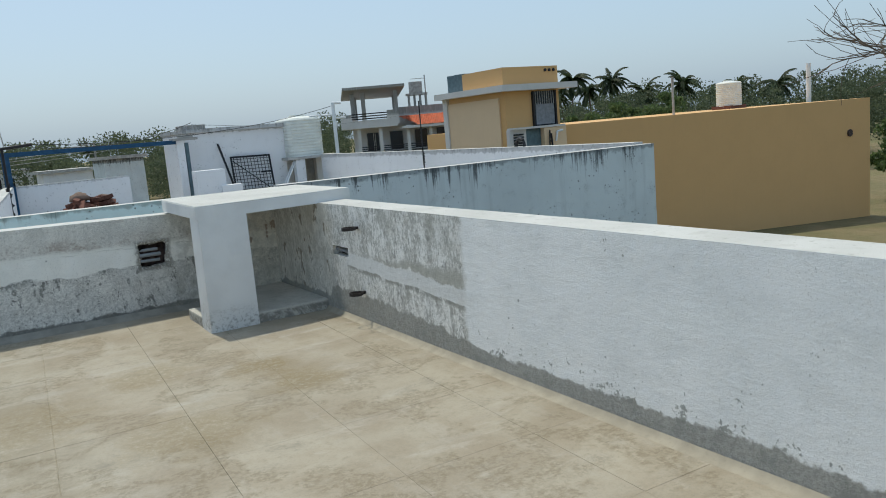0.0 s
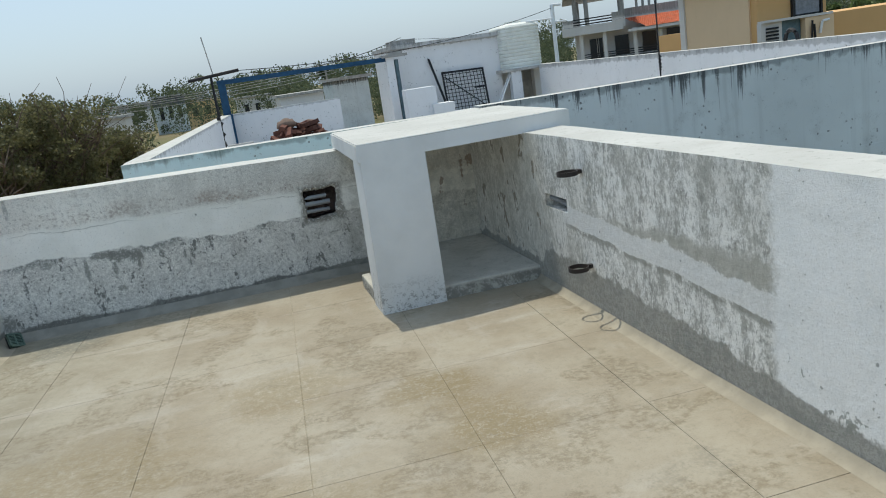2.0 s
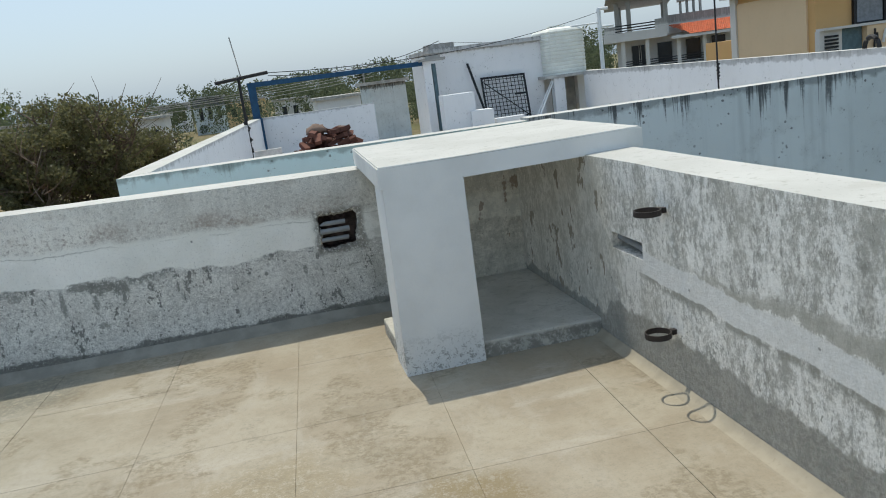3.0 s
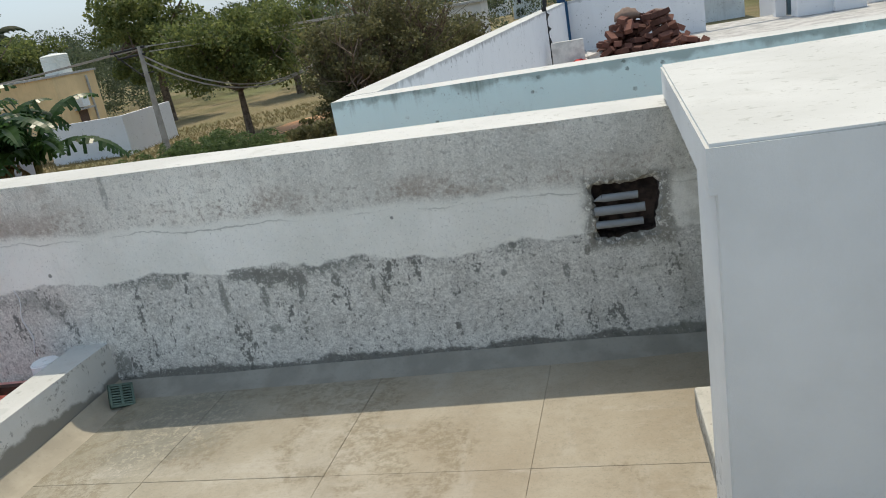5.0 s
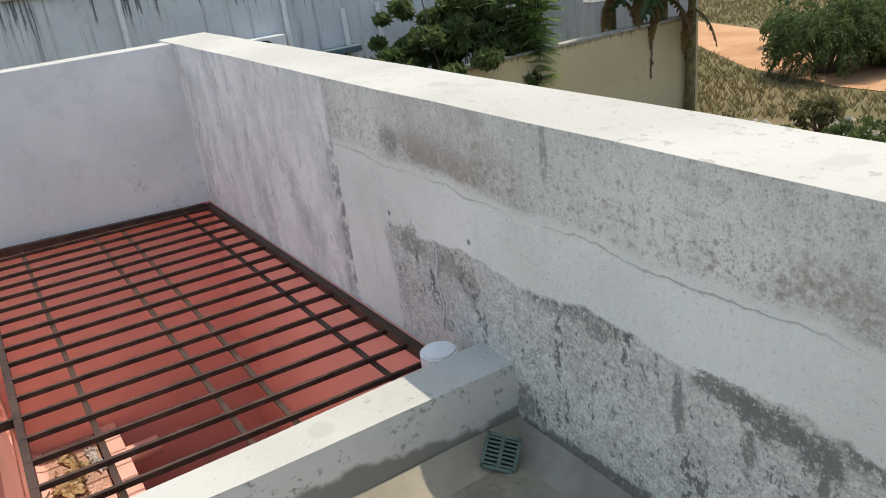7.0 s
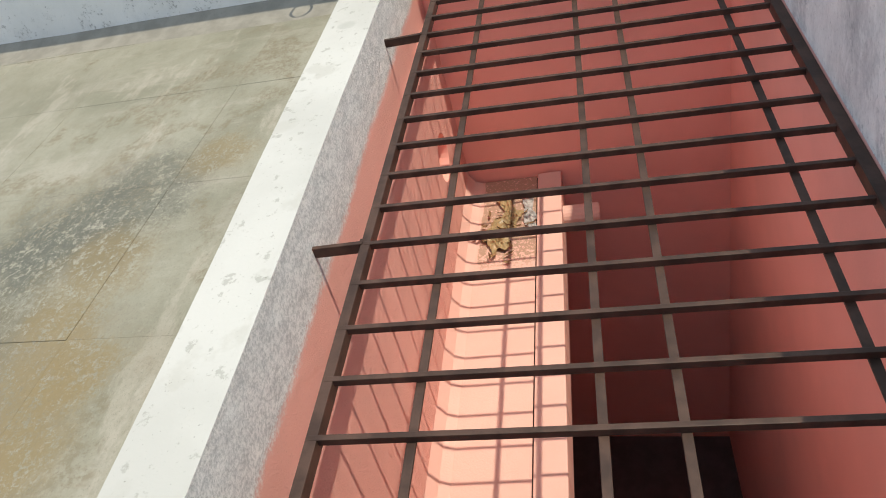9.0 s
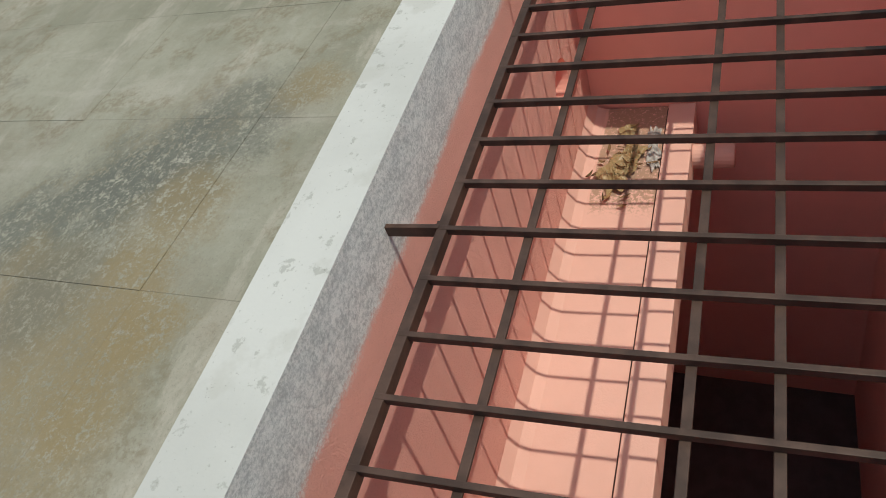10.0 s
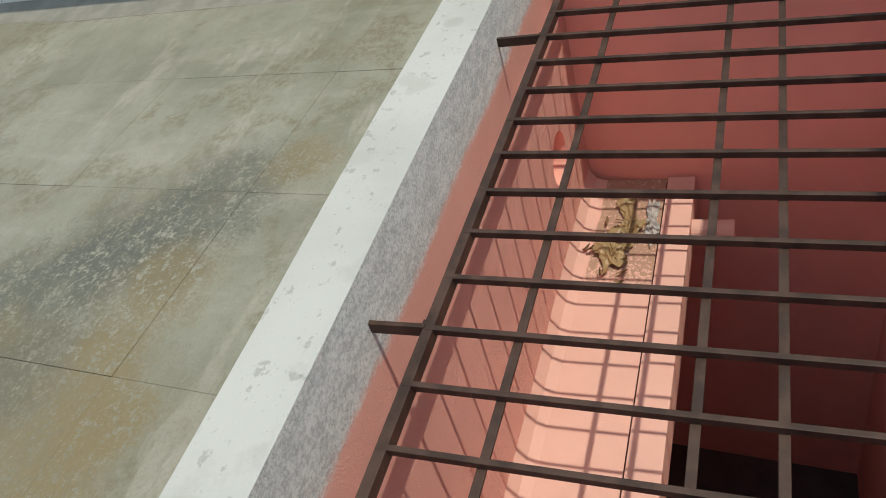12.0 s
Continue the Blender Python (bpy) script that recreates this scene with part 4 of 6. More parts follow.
bm.faces.new(deep).material_index = 1
single("shaft_wall_south", bm, [M_PINK, M_RED], "salmon painted shaft wall with a round pipe opening", "wall", kind="structure")
single("shaft_floor", boxes((-6.16, KY1 - 0.2, GROUND + 0.01, KX0, 0.0, SB)), M_DARK, "floor at the bottom of the shaft, deep shade put into its colour", "floor", kind="structure")

# ledge with an upturned lip and a drain spout
LZ = -1.12
ledge = thing("ledge", "salmon painted concrete ledge with a raised lip, littered with dry leaves", "ledge", (-4.6, YW, LZ - 0.1), kind="structure")
bm = bmesh.new()
prof = [(YW, LZ - 0.1), (-0.972, LZ - 0.1), (-0.972, LZ), (YW + 0.07, LZ), (YW + 0.03, LZ + 0.018), (YW, LZ + 0.07)]
a = [bm.verts.new((-6.12, y, z)) for y, z in prof]
b = [bm.verts.new((KX0, y, z)) for y, z in prof]
bm.faces.new(a[::-1])
bm.faces.new(b)
for i in range(len(prof)):
    j = (i + 1) % len(prof)
    bm.faces.new((a[i], a[j], b[j], b[i]))
bmesh.ops.recalc_face_normals(bm, faces=bm.faces)
part("slab", bm, M_LEDGE, ledge)
bm = boxes((-6.1, -0.964, LZ - 0.16, KX0, -0.842, LZ + 0.03), bevel=0.006)
part("lip", bm, M_LEDGE, ledge)
bm = boxes((-6.1, -0.9725, LZ - 0.1, KX0, -0.9635, LZ + 0.002))
part("joint", bm, M_HOLE, ledge, "dirty joint beside the lip")
bm = bmesh.new()
for r, y0, y1 in ((0.056, -0.845, -0.665),):
    rod(bm, (-5.83, y0, -1.19), (-5.83, y1, -1.19), r, r, 20)
rod(bm, (-5.83, -0.664, -1.19), (-5.83, -0.662, -1.19), 0.047, 0.047, 20, 1)
part("spout", bm, [M_LEDGE, M_RED], ledge, "salmon painted drain pipe spout")

# steel grille over the shaft
GZ = 0.105
grille = thing("grille", "brown painted steel bar grille covering the shaft", "grille", (-4.7, -0.6, 0.07))
LONG = ((-1.197, 0.024), (-1.003, 0.019), (-0.65, 0.019), (-0.508, 0.019), (-0.166, 0.02))


def dip(bm):
    """The grille falls a little towards the parapet."""
    for v in bm.verts:
        v.co.z -= 0.03 * (v.co.y + 1.2)
    return bm


for i in range(17):
    x = -3.553 - 0.1458 * min(i, 4) - 0.1503 * max(0, i - 4)
    bm = boxes((x - 0.0065, -1.205, GZ - 0.018, x + 0.0065, -0.004, GZ), bevel=0.0015)
    part("cross_bar", dip(bm), M_IRON, grille)
for y, w in LONG:
    bm = boxes((west_face(y) + 0.004, y - w / 2, GZ - 0.026 if w < 0.022 else GZ - 0.034, KX0 - 0.01, y + w / 2, GZ - 0.0185 if w < 0.022 else GZ - 0.001), bevel=0.0015)
    part("long_bar", dip(bm), M_IRON, grille)
part("edge_angle", dip(boxes((-5.99, -0.034, GZ - 0.03, KX0, -0.002, GZ + 0.006))), M_IRON, grille)
bm = bmesh.new()
prism(bm, [(west_face(-1.33) + 0.001, -1.33), (west_face(-1.33) + 0.034, -1.33), (west_face(-0.034) + 0.034, -0.034), (west_face(-0.034) + 0.001, -0.034)], GZ - 0.03, GZ + 0.012)
part("edge_angle", dip(bm), M_IRON, grille)
for x in (-4.138, -5.34):
    part("bracket", boxes((x - 0.006, -1.35, GZ - 0.028, x + 0.006, -1.205, GZ + 0.002), (x - 0.02, -1.215, GZ - 0.03, x + 0.006, -1.207, GZ - 0.002), bevel=0.001), M_IRON, grille)

# ---- canopy in the corner ----
can = thing("corner_canopy", "white-washed masonry canopy on one pier in the parapet corner", "canopy", (-0.65, -1.05, 0.0), kind="structure")
bm = boxes((-0.85, -1.172, -0.02, -0.462, -0.92, 0.9))
for v in bm.verts:
    if v.co.z < 0.1:
        v.co.y -= 0.008
    if v.co.x < -0.8:
        v.co.x += 0.012 if v.co.z > 0.5 else 0.0
bmesh.ops.bevel(bm, geom=[e for e in bm.edges if abs(e.verts[0].co.z - e.verts[1].co.z) > 0.5], offset=0.004, segments=2, affect="EDGES")
part("pier", bm, M_PILLAR, can)
bm = bmesh.new()
prism(bm, [(-0.8505, -1.1722), (-0.4615, -1.1722), (0.47, -1.095), (0.5, 0.2), (-0.80, 0.17)], 0.886, 0.985, 0, 1)
bmesh.ops.bevel(bm, geom=[e for e in bm.edges if all(v.co.z > 0.95 for v in e.verts)], offset=0.007, segments=2, affect="EDGES")
for f in bm.faces:
    f.material_index = 1 if f.normal.z > 0.5 else 0
part("roof_slab", bm, [M_PILLAR, M_TOP], can, "white slab roof")
bm = boxes((-0.462, -1.15, -0.1, 0.17, 0.0, 0.085), (-0.84, -0.92, -0.1, -0.462, -0.47, 0.085), bevel=0.01)
part("platform", bm, M_STEP, can, "low grey cement platform")

# ---- small things on the terrace ----
def clamp(x, y, z, out):
    """A round pipe clamp that stands out from a wall; out is +1 or -1 along x."""
    t = thing("pipe_clamp", "dark steel pipe clamp ring fixed to the parapet wall", "pipe clamp", (x, y, z), "pipe clamps")
    bm = bmesh.new()
    cx = x + out * 0.075
    n = 28
    rings = []
    for r, h in ((0.053, -0.011), (0.053, 0.011), (0.048, 0.011), (0.048, -0.011)):
        rings.append([bm.verts.new((cx + r * math.cos(2 * math.pi * i / n), y + r * math.sin(2 * math.pi * i / n), z + h)) for i in range(n)])
    for k in range(4):
        for i in range(n):
            j = (i + 1) % n
            bm.faces.new((rings[k][i], rings[k][j], rings[(k + 1) % 4][j], rings[(k + 1) % 4][i]))
    bmesh.ops.recalc_face_normals(bm, faces=bm.faces)
    part("ring", bm, M_CLAMP, t)
    part("stub", boxes((min(x, x + out * 0.02), y - 0.012, z - 0.01, max(x, x + out * 0.02), y + 0.012, z + 0.01)), M_CLAMP, t)


clamp(east_face(-1.88), -1.88, 0.735, -1)
clamp(east_face(-1.9), -1.9, 0.245, -1)
clamp(west_face(-1.8), -1.80, 0.285, 1)

def conduit(x0, x1, y, z, r, cut=0.0):
    bm = bmesh.new()
    rod(bm, (x0 + cut, y, z), (x1, y, z), r, r, 14)
    if cut:
        rod(bm, (x0, y, z - r * 0.5), (x0 + cut, y, z), 0.002, r, 14)
    single("conduit", bm, M_PVC, "short grey plastic conduit stub in the broken wall hole", "conduit", "conduit stubs", base=((x0 + x1) / 2, y, z))


conduit(-1.078, -0.925, 0.012, 0.578, 0.0135, 0.03)
conduit(-1.078, -0.905, 0.008, 0.533, 0.0165)
conduit(-1.078, -0.915, 0.01, 0.482, 0.0135)
bm = bmesh.new()
ex = east_face(EY0) + 0.045
rod(bm, (ex, EY0 + 0.004, 0.51), (ex, EY1 - 0.004, 0.53), 0.015, 0.015, 16)
single("conduit", bm, M_PVC, "grey plastic conduit in the side wall recess", "conduit", "conduit stubs", base=(ex, -1.51, 0.52))

t = thing("vent_pipe", "white plastic pipe with a flat end cap beside the kerb", "pipe", (-3.36, -0.10, -0.2))
part("pipe", rods(((-3.36, -0.10, -0.3), (-3.36, -0.10, 0.165), 0.05), seg=28), M_WHITE_PVC, t, smooth=False)
bm = rods(((-3.36, -0.10, 0.155), (-3.36, -0.10, 0.212), 0.056), seg=28)
bmesh.ops.bevel(bm, geom=[e for e in bm.edges if e.calc_face_angle(0) > 1.0], offset=0.006, segments=2, affect="EDGES")
rod(bm, (-3.36, -0.10, 0.212), (-3.36, -0.10, 0.216), 0.009, 0.008, 10)
part("cap", bm, M_WHITE_PVC, t)

# drain grate leaning in the corner
gt = thing("drain_grate", "green slotted plastic drain grate tilted in the wet corner", "drain grate", (-3.04, -0.12, 0.0))
mt = Matrix.Translation((-3.035, -0.135, 0.045)) @ Matrix.Rotation(radians(58), 4, "Z") @ Matrix.Rotation(radians(56), 4, "X") @ Matrix.Rotation(radians(-20), 4, "Z")


def tilted(rows):
    bm = boxes(*rows)
    bmesh.ops.transform(bm, matrix=mt, verts=bm.verts)
    return bm


S = 0.048
part("rim", tilted([(-S, -S, -0.012, S, -S + 0.009, 0.006), (-S, S - 0.009, -0.012, S, S, 0.006), (-S, -S, -0.012, -S + 0.009, S, 0.006), (S - 0.009, -S, -0.012, S, S, 0.006), (-0.005, -S, -0.01, 0.005, S, 0.005)]), M_GRATE, gt)
for i in range(7):
    y = -S + 0.0145 + i * 0.0112
    part("slat", tilted([(-S + 0.004, y - 0.003, -0.01, S - 0.004, y + 0.003, 0.003)]), M_GRATE, gt)
# black sheet added behind the slats to make the slots read as shaded
part("slot_dark_sheet", tilted([(-S + 0.004, -S + 0.004, -0.03, S - 0.004, S - 0.004, -0.026)]), M_BLACK, gt)

# crumpled wrappers, a grey plastic scrap and dry leaves on the ledge
def crumpled(name, cx, cy, sx, sy, high, turn, seed, material, label, fold=16.0):
    """A thin sheet crushed into sharp folds, lying on the ledge."""
    bm = bmesh.new()
    bmesh.ops.create_grid(bm, x_segments=34, y_segments=34, size=1.0)
    m = Matrix.Rotation(radians(turn), 3, "Z")
    for v in bm.verts:
        p = vec(v.co.x * sx, v.co.y * sy, seed)
        r = 1 - abs(noise.noise(p * fold)) * 2.2
        q = 1 - abs(noise.noise(p * fold * 2.3 + vec(3, 1, 0))) * 2.0
        rim = max(0.0, 1 - (v.co.x ** 2 + v.co.y ** 2) * 0.55)
        w = noise.noise_vector(p * fold * 0.6)
        edge = 1 + 0.35 * noise.noise(vec(v.co.x * 2.5, v.co.y * 2.5, seed + 5))
        flat = m @ vec(v.co.x * sx * edge + w.x * 0.025, v.co.y * sy * edge + w.y * 0.025, 0)
        v.co = vec(cx + flat.x, cy + flat.y, LZ + 0.006 + max(0.0, high * rim * (0.55 * r + 0.35 * q) + high * 0.15))
    single(name, bm, material, label, "litter", "litter on the ledge", base=(cx, cy, LZ))


M_WRAP = by_object("tan_plastic_wrapper", (0.44, 0.32, 0.17), 0.35, 0.55, 30)
M_GREYBAG = plain("grey_plastic_scrap", (0.42, 0.41, 0.40), 0.4, var=0.3, scale=30)
crumpled("plastic_wrapper", -5.60, -1.165, 0.075, 0.06, 0.045, 20, 1, M_WRAP, "crumpled tan plastic wrapper on the ledge")
crumpled("plastic_wrapper", -5.735, -1.115, 0.10, 0.055, 0.04, -20, 2, M_WRAP, "crumpled olive-tan plastic wrapper on the ledge")
crumpled("plastic_wrapper", -5.90, -1.13, 0.075, 0.035, 0.03, 10, 3, M_WRAP, "flattened tan plastic wrapper by the wall")
crumpled("plastic_scrap", -5.80, -1.005, 0.14, 0.026, 0.02, 6, 4, M_GREYBAG, "grey crumpled plastic scrap beside the lip", 22.0)
rng = random.Random(4)
vs, fs = [], []
for k in range(46):
    c = vec(rng.gauss(-5.70, 0.12), rng.gauss(-1.13, 0.05), LZ + 0.01 + abs(rng.gauss(0, 0.008)))
    c.y = max(YW + 0.06, min(-1.0, c.y))
    a = rng.uniform(0, 6.28)
    u = vec(math.cos(a), math.sin(a), rng.uniform(-0.12, 0.12))
    w = u.cross(vec(0, 0, 1)).normalized()
    ln, wd, curl = rng.uniform(0.02, 0.06), rng.uniform(0.003, 0.009), rng.uniform(0.003, 0.012)
    i = len(vs)
    for q in range(5):
        f = q / 4 - 0.5
        ww = wd * (1 - (2 * f) ** 2 * 0.8)
        o = c + u * ln * f + vec(0, 0, curl * (2 * f) ** 2)
        vs += [o + w * ww + vec(0, 0, curl * 0.6), o, o - w * ww + vec(0, 0, curl * 0.6)]
    for q in range(4):
        for k2 in range(2):
            p = i + q * 3 + k2
            fs.append((p, p + 1, p + 4, p + 3))
lo = from_lists("dry_leaves", vs, fs, M_DRYLEAF, None)
tagged(lo, "scatter of curled dry brown leaves on the ledge", "leaves", kind="stuff")
# thin string that hangs down the wall to the vent pipe
bm = bmesh.new()
tube(bm, [(-3.47 + 0.012 * math.sin(k * 1.3), -0.004, 0.50 - 0.036 * k) for k in range(9)], 0.0022, 5)
single("string", bm, M_WHITE_PVC, "thin white string hanging down the parapet wall", "string", base=(-3.47, -0.004, 0.2))

# ---- the ground and the neighbourhood ----
GX = [-1500, -400, -100, -40, -15, 0, 10, 40, 100, 400, 1500]
GY = [-1500, -400, -100, -30, 0, 15, 30, 60, 100, 400, 1500]


def ground_at(x):
    """The land falls a little to the east."""
    return GROUND - 1.2 * min(1.0, max(0.0, (x - 10) / 30))


bm = bmesh.new()
grid = [[bm.verts.new((x, y, ground_at(x))) for x in GX] for y in GY]
for r, q in zip(grid, grid[1:]):
    for k in range(len(GX) - 1):
        bm.faces.new((r[k], r[k + 1], q[k + 1], q[k]))
single("ground", bm, M_EARTH, "dry grass field with patches of green", "ground", kind="structure")


def strip(name, pts, width, z, material, label):
    bm = bmesh.new()
    rows = []
    n = len(pts)
    for i, p in enumerate(pts):
        a, b = Vector(pts[max(0, i - 1)]), Vector(pts[min(n - 1, i + 1)])
        d = (b - a).normalized()
        s = Vector((-d.y, d.x))
        w = width * (1 + 0.25 * noise.noise(vec(p[0] * 0.3, p[1] * 0.3, 2)))
        c = Vector(p)
        rows.append([bm.verts.new((c + s * w * k).to_3d() + vec(0, 0, z)) for k in (-0.5, 0.0, 0.5)])
    for r, s in zip(rows, rows[1:]):
        for k in (0, 1):
            bm.faces.new((r[k], r[k + 1], s[k + 1], s[k]))
    return single(name, bm, material, label, "road", kind="structure")


def polar(az, d, ex=-1.4, ey=-2.0):
    a = radians(az)
    return ex + d * math.sin(a), ey + d * math.cos(a)


ROAD = [(-20.5, 30.5), (-18.6, 32.4), (-17.2, 34.6), (-16.4, 37.5), (-14.6, 40.5), (-10, 44), (0, 49), (20, 56)]
LANE = [(0, 20.6), (-5, 19.6), (-9, 19.1), (-13, 19.3), (-16.2, 20.6), (-18.8, 22.4), (-22, 24.6), (-28, 27), (-40, 29)]
strip("road", ROAD, 2.0, GROUND + 0.012, M_DIRT, "red dirt road bending through the dry field")
strip("lane", LANE, 2.7, GROUND + 0.018, M_DIRT, "narrow red dirt lane beside the houses")

# neighbouring terrace to the north
A, Bc, Cc, D = (-2.35, 1.2), (6.05, 0.65), (6.5, 13.6), (-1.5, 13.6)
nb = thing("neighbour_house", "single-storey neighbour house with a walled flat terrace", "house", (2.0, 7.0, GROUND))
bm = bmesh.new()
prism(bm, [A, Bc, Cc, D], GROUND, 0.0, 0, 1)
part("body", bm, [M_NWHITE, M_CONC], nb)
bm = bmesh.new()
mid = (0.62, 1.0)
wall_run(bm, A, mid, 0.2, 0.0, 0.93, 0, 1)
prism(bm, [(A[0], A[1] - 0.004), (mid[0], mid[1] - 0.004), (mid[0], mid[1] + 0.02), (A[0], A[1] + 0.02)], GROUND, 0.0, 0)
part("parapet_south", bm, [M_CYAN, M_TOP], nb, "pale cyan stained parapet")
bm = bmesh.new()
wall_run(bm, mid, Bc, 0.2, 0.0, 0.95, 0, 1)
prism(bm, [(mid[0], mid[1] - 0.004), (Bc[0], Bc[1] - 0.004), (Bc[0], Bc[1] + 0.02), (mid[0], mid[1] + 0.02)], GROUND, 0.0, 0)
part("parapet_streaked", bm, [M_GREYBLUE, M_TOP], nb, "grey-blue parapet with black rain streaks")
bm = bmesh.new()
wall_run(bm, (-1.5, 12.4), (-2.35, 1.42), 0.2, 0.0, 0.93, 0, 1)
part("parapet_west", bm, [M_NWHITE, M_TOP], nb)
bm = bmesh.new()
wall_run(bm, (-1.3, 12.4), (1.15, 12.55), 0.18, 0.0, 0.93, 0, 1)
part("parapet_north", bm, [M_NWHITE, M_TOP], nb)
bm = bmesh.new()
wall_run(bm, (6.05, 0.86), (6.5, 13.0), 0.2, 0.0, 0.98, 0, 1)
part("parapet_east", bm, [M_NWHITE, M_TOP], nb)

th = thing("stair_room", "white stained stair headroom on the neighbour terrace", "stair room", (4.0, 14.6, 0.0))
bm = boxes((2.75, 13.55, -0.4, 5.5, 15.8, 1.83), bevel=0.01)
part("wall", bm, M_STAIR, th)
bm = boxes((2.72, 13.46, 1.83, 5.65, 15.9, 1.93), (2.74, 13.48, 1.93, 3.35, 14.1, 2.04), bevel=0.01)
part("roof", bm, M_STAIR, th)
bm = boxes((2.44, 12.95, 0.0, 2.62, 13.15, 1.66))
part("column", bm, M_STAIR, th)
bm = boxes((2.66, 13.0, 0.0, 2.74, 13.1, 1.6))
part("down_pipe", bm, M_TEALHOOD, th)
bm = boxes((2.35, 12.85, 1.66, 2.95, 13.3, 1.72), (2.5, 12.9, 1.72, 2.85, 13.1, 1.78))
part("lintel", bm, M_CONC, th)

bf = thing("blue_beam", "blue painted steel beam and post over the terrace", "beam frame", (-1.35, 12.5, 0.93))
bm = bmesh.new()
wall_run(bm, (-1.45, 12.45), (2.5, 13.0), 0.12, 1.58, 1.68)
part("beam", bm, M_BLUE, bf)
part("post", boxes((-1.45, 12.43, 0.93, -1.29, 12.57, 1.6), (-1.36, 12.28, 0.0, -1.26, 12.39, 0.94)), M_BLUE, bf)

for row in ((2.62, 12.2, 3.35, 12.6, 0.88), (3.2, 12.1, 3.72, 12.45, 0.47), (3.9, 12.6, 4.6, 12.9, 0.2)):
    single("masonry_block", boxes((row[0], row[1], 0.0, row[2], row[3], row[4]), bevel=0.015), M_NWHITE, "small white-washed masonry block on the terrace", "block", "masonry blocks", base=(row[0], row[1], 0.0))

# leaning mesh gate
gate = thing("mesh_gate", "black steel mesh gate leaning on the stair room wall", "gate", (4.1, 13.4, 0.0))
gm = Matrix.Translation((4.42, 13.2, 0.06)) @ Matrix.Rotation(radians(1), 4, "Y") @ Matrix.Rotation(radians(-14), 4, "X")


def leaned(rows):
    bm = boxes(*rows)
    bmesh.ops.transform(bm, matrix=gm, verts=bm.verts)
    return bm


part("gate_frame", leaned([(-0.55, -0.02, 0, 0.55, 0.02, 0.04), (-0.55, -0.02, 1.06, 0.55, 0.02, 1.1), (-0.55, -0.02, 0, -0.51, 0.02, 1.1), (0.51, -0.02, 0, 0.55, 0.02, 1.1)]), M_BLACK, gate)
for i in range(11):
    c = -0.46 + i * 0.092
    part("mesh_bar", leaned([(c - 0.006, -0.006, 0.04, c + 0.006, 0.006, 1.06)]), M_BLACK, gate)
    part("mesh_bar", leaned([(-0.51, -0.006, 0.09 + i * 0.092, 0.51, 0.006, 0.102 + i * 0.092)]), M_BLACK, gate)
bm = bmesh.new()
rod(bm, (-0.5, -0.01, 0.98), (0.5, -0.01, 0.1), 0.012, 0.012, 6)
rod(bm, (0.22, -0.03, 0.62), (0.5, -0.03, 0.62), 0.02, 0.02, 6)
bmesh.ops.transform(bm, matrix=gm, verts=bm.verts)
part("brace", bm, M_BLACK, gate)
single("steel_bar", rods(((3.88, 13.1, 0.1), (3.62, 13.5, 1.5), 0.03)), M_BLACK, "dark steel bar leaning on the wall", "bar", base=(3.62, 13.1, 0.0))
single("plastic_pipe", rods(((5.05, 12.9, 0.05), (5.75, 13.3, 1.05), 0.022), ((5.0, 12.95, 0.05), (5.7, 13.35, 1.0), 0.015)), M_WHITE_PVC, "white plastic pipes leaning against the tank stand", "pipe", base=(5.0, 12.9, 0.0))


def water_tank(x, y, z, r, h, label, square=False):
    """Ribbed plastic tank with a domed top and a lid."""
    t = thing("water_tank", label, "water tank", (x, y, z), "roof water tanks")
    bm = bmesh.new()
    n = 28
    prof = [(1.0, 0)]
    ribs = 12
    for k in range(ribs):
        z0 = k / ribs * 0.9
        prof += [(1.0, z0 + 0.012), (0.975, z0 + 0.022), (0.975, z0 + 0.04), (1.0, z0 + 0.05)]
    prof += [(1.0, 0.9), (0.93, 0.94), (0.5, 0.985), (0.42, 0.985)]
    rings = []
    for pr, pz in prof:
        ring = []
        for i in range(n):
            a = 2 * math.pi * i / n
            k = 1.0
            if square:
                k = min(1.22, 1 / max(abs(math.cos(a)), abs(math.sin(a))))
            ring.append(bm.verts.new((x + r * pr * k * math.cos(a), y + r * pr * k * math.sin(a), z + h * pz)))
        rings.append(ring)
    for p, q in zip(rings, rings[1:]):
        for i in range(n):
            bm.faces.new((p[i], p[(i + 1) % n], q[(i + 1) % n], q[i]))
    bm.faces.new(rings[0][::-1])
    bm.faces.new(rings[-1])
    part("tank", bm, M_TANK, t, smooth=False)
    bm = rods(((x, y, z + h * 0.975), (x, y, z + h * 1.03), r * 0.42), seg=20)
    bmesh.ops.bevel(bm, geom=[e for e in bm.edges if e.calc_face_angle(0) > 1.0], offset=0.012, segments=2, affect="EDGES")
    part("lid", bm, M_TANK, t)


water_tank(6.02, 13.75, 0.97, 0.54, 1.12, "off-white ribbed water tank on a concrete stand", True)
ts = thing("tank_stand", "concrete slab stand carrying the water tank", "tank stand", (6.1, 13.6, 0.0))
part("slab", boxes((5.35, 13.1, 0.9, 7.0, 14.4, 0.97), bevel=0.008), M_CONC, ts)
for x, y in ((5.75, 13.25), (6.75, 13.3), (5.75, 14.2), (6.75, 14.2)):
    part("leg", boxes((x - 0.15, y - 0.1, 0.0, x + 0.12, y + 0.1, 0.9)), M_NWHITE, ts)
part("back_wall", boxes((5.5, 14.4, 0.0, 7.0, 14.6, 0.95)), M_CONC, ts)
vp = thing("vent_stack", "white plastic vent pipe with a cross pipe", "pipe", (6.75, 13.2, 0.97))
part("pipe", rods(((6.9, 13.2, 0.95), (6.9, 13.2, 2.38), 0.05), seg=10), M_WHITE_PVC, vp)
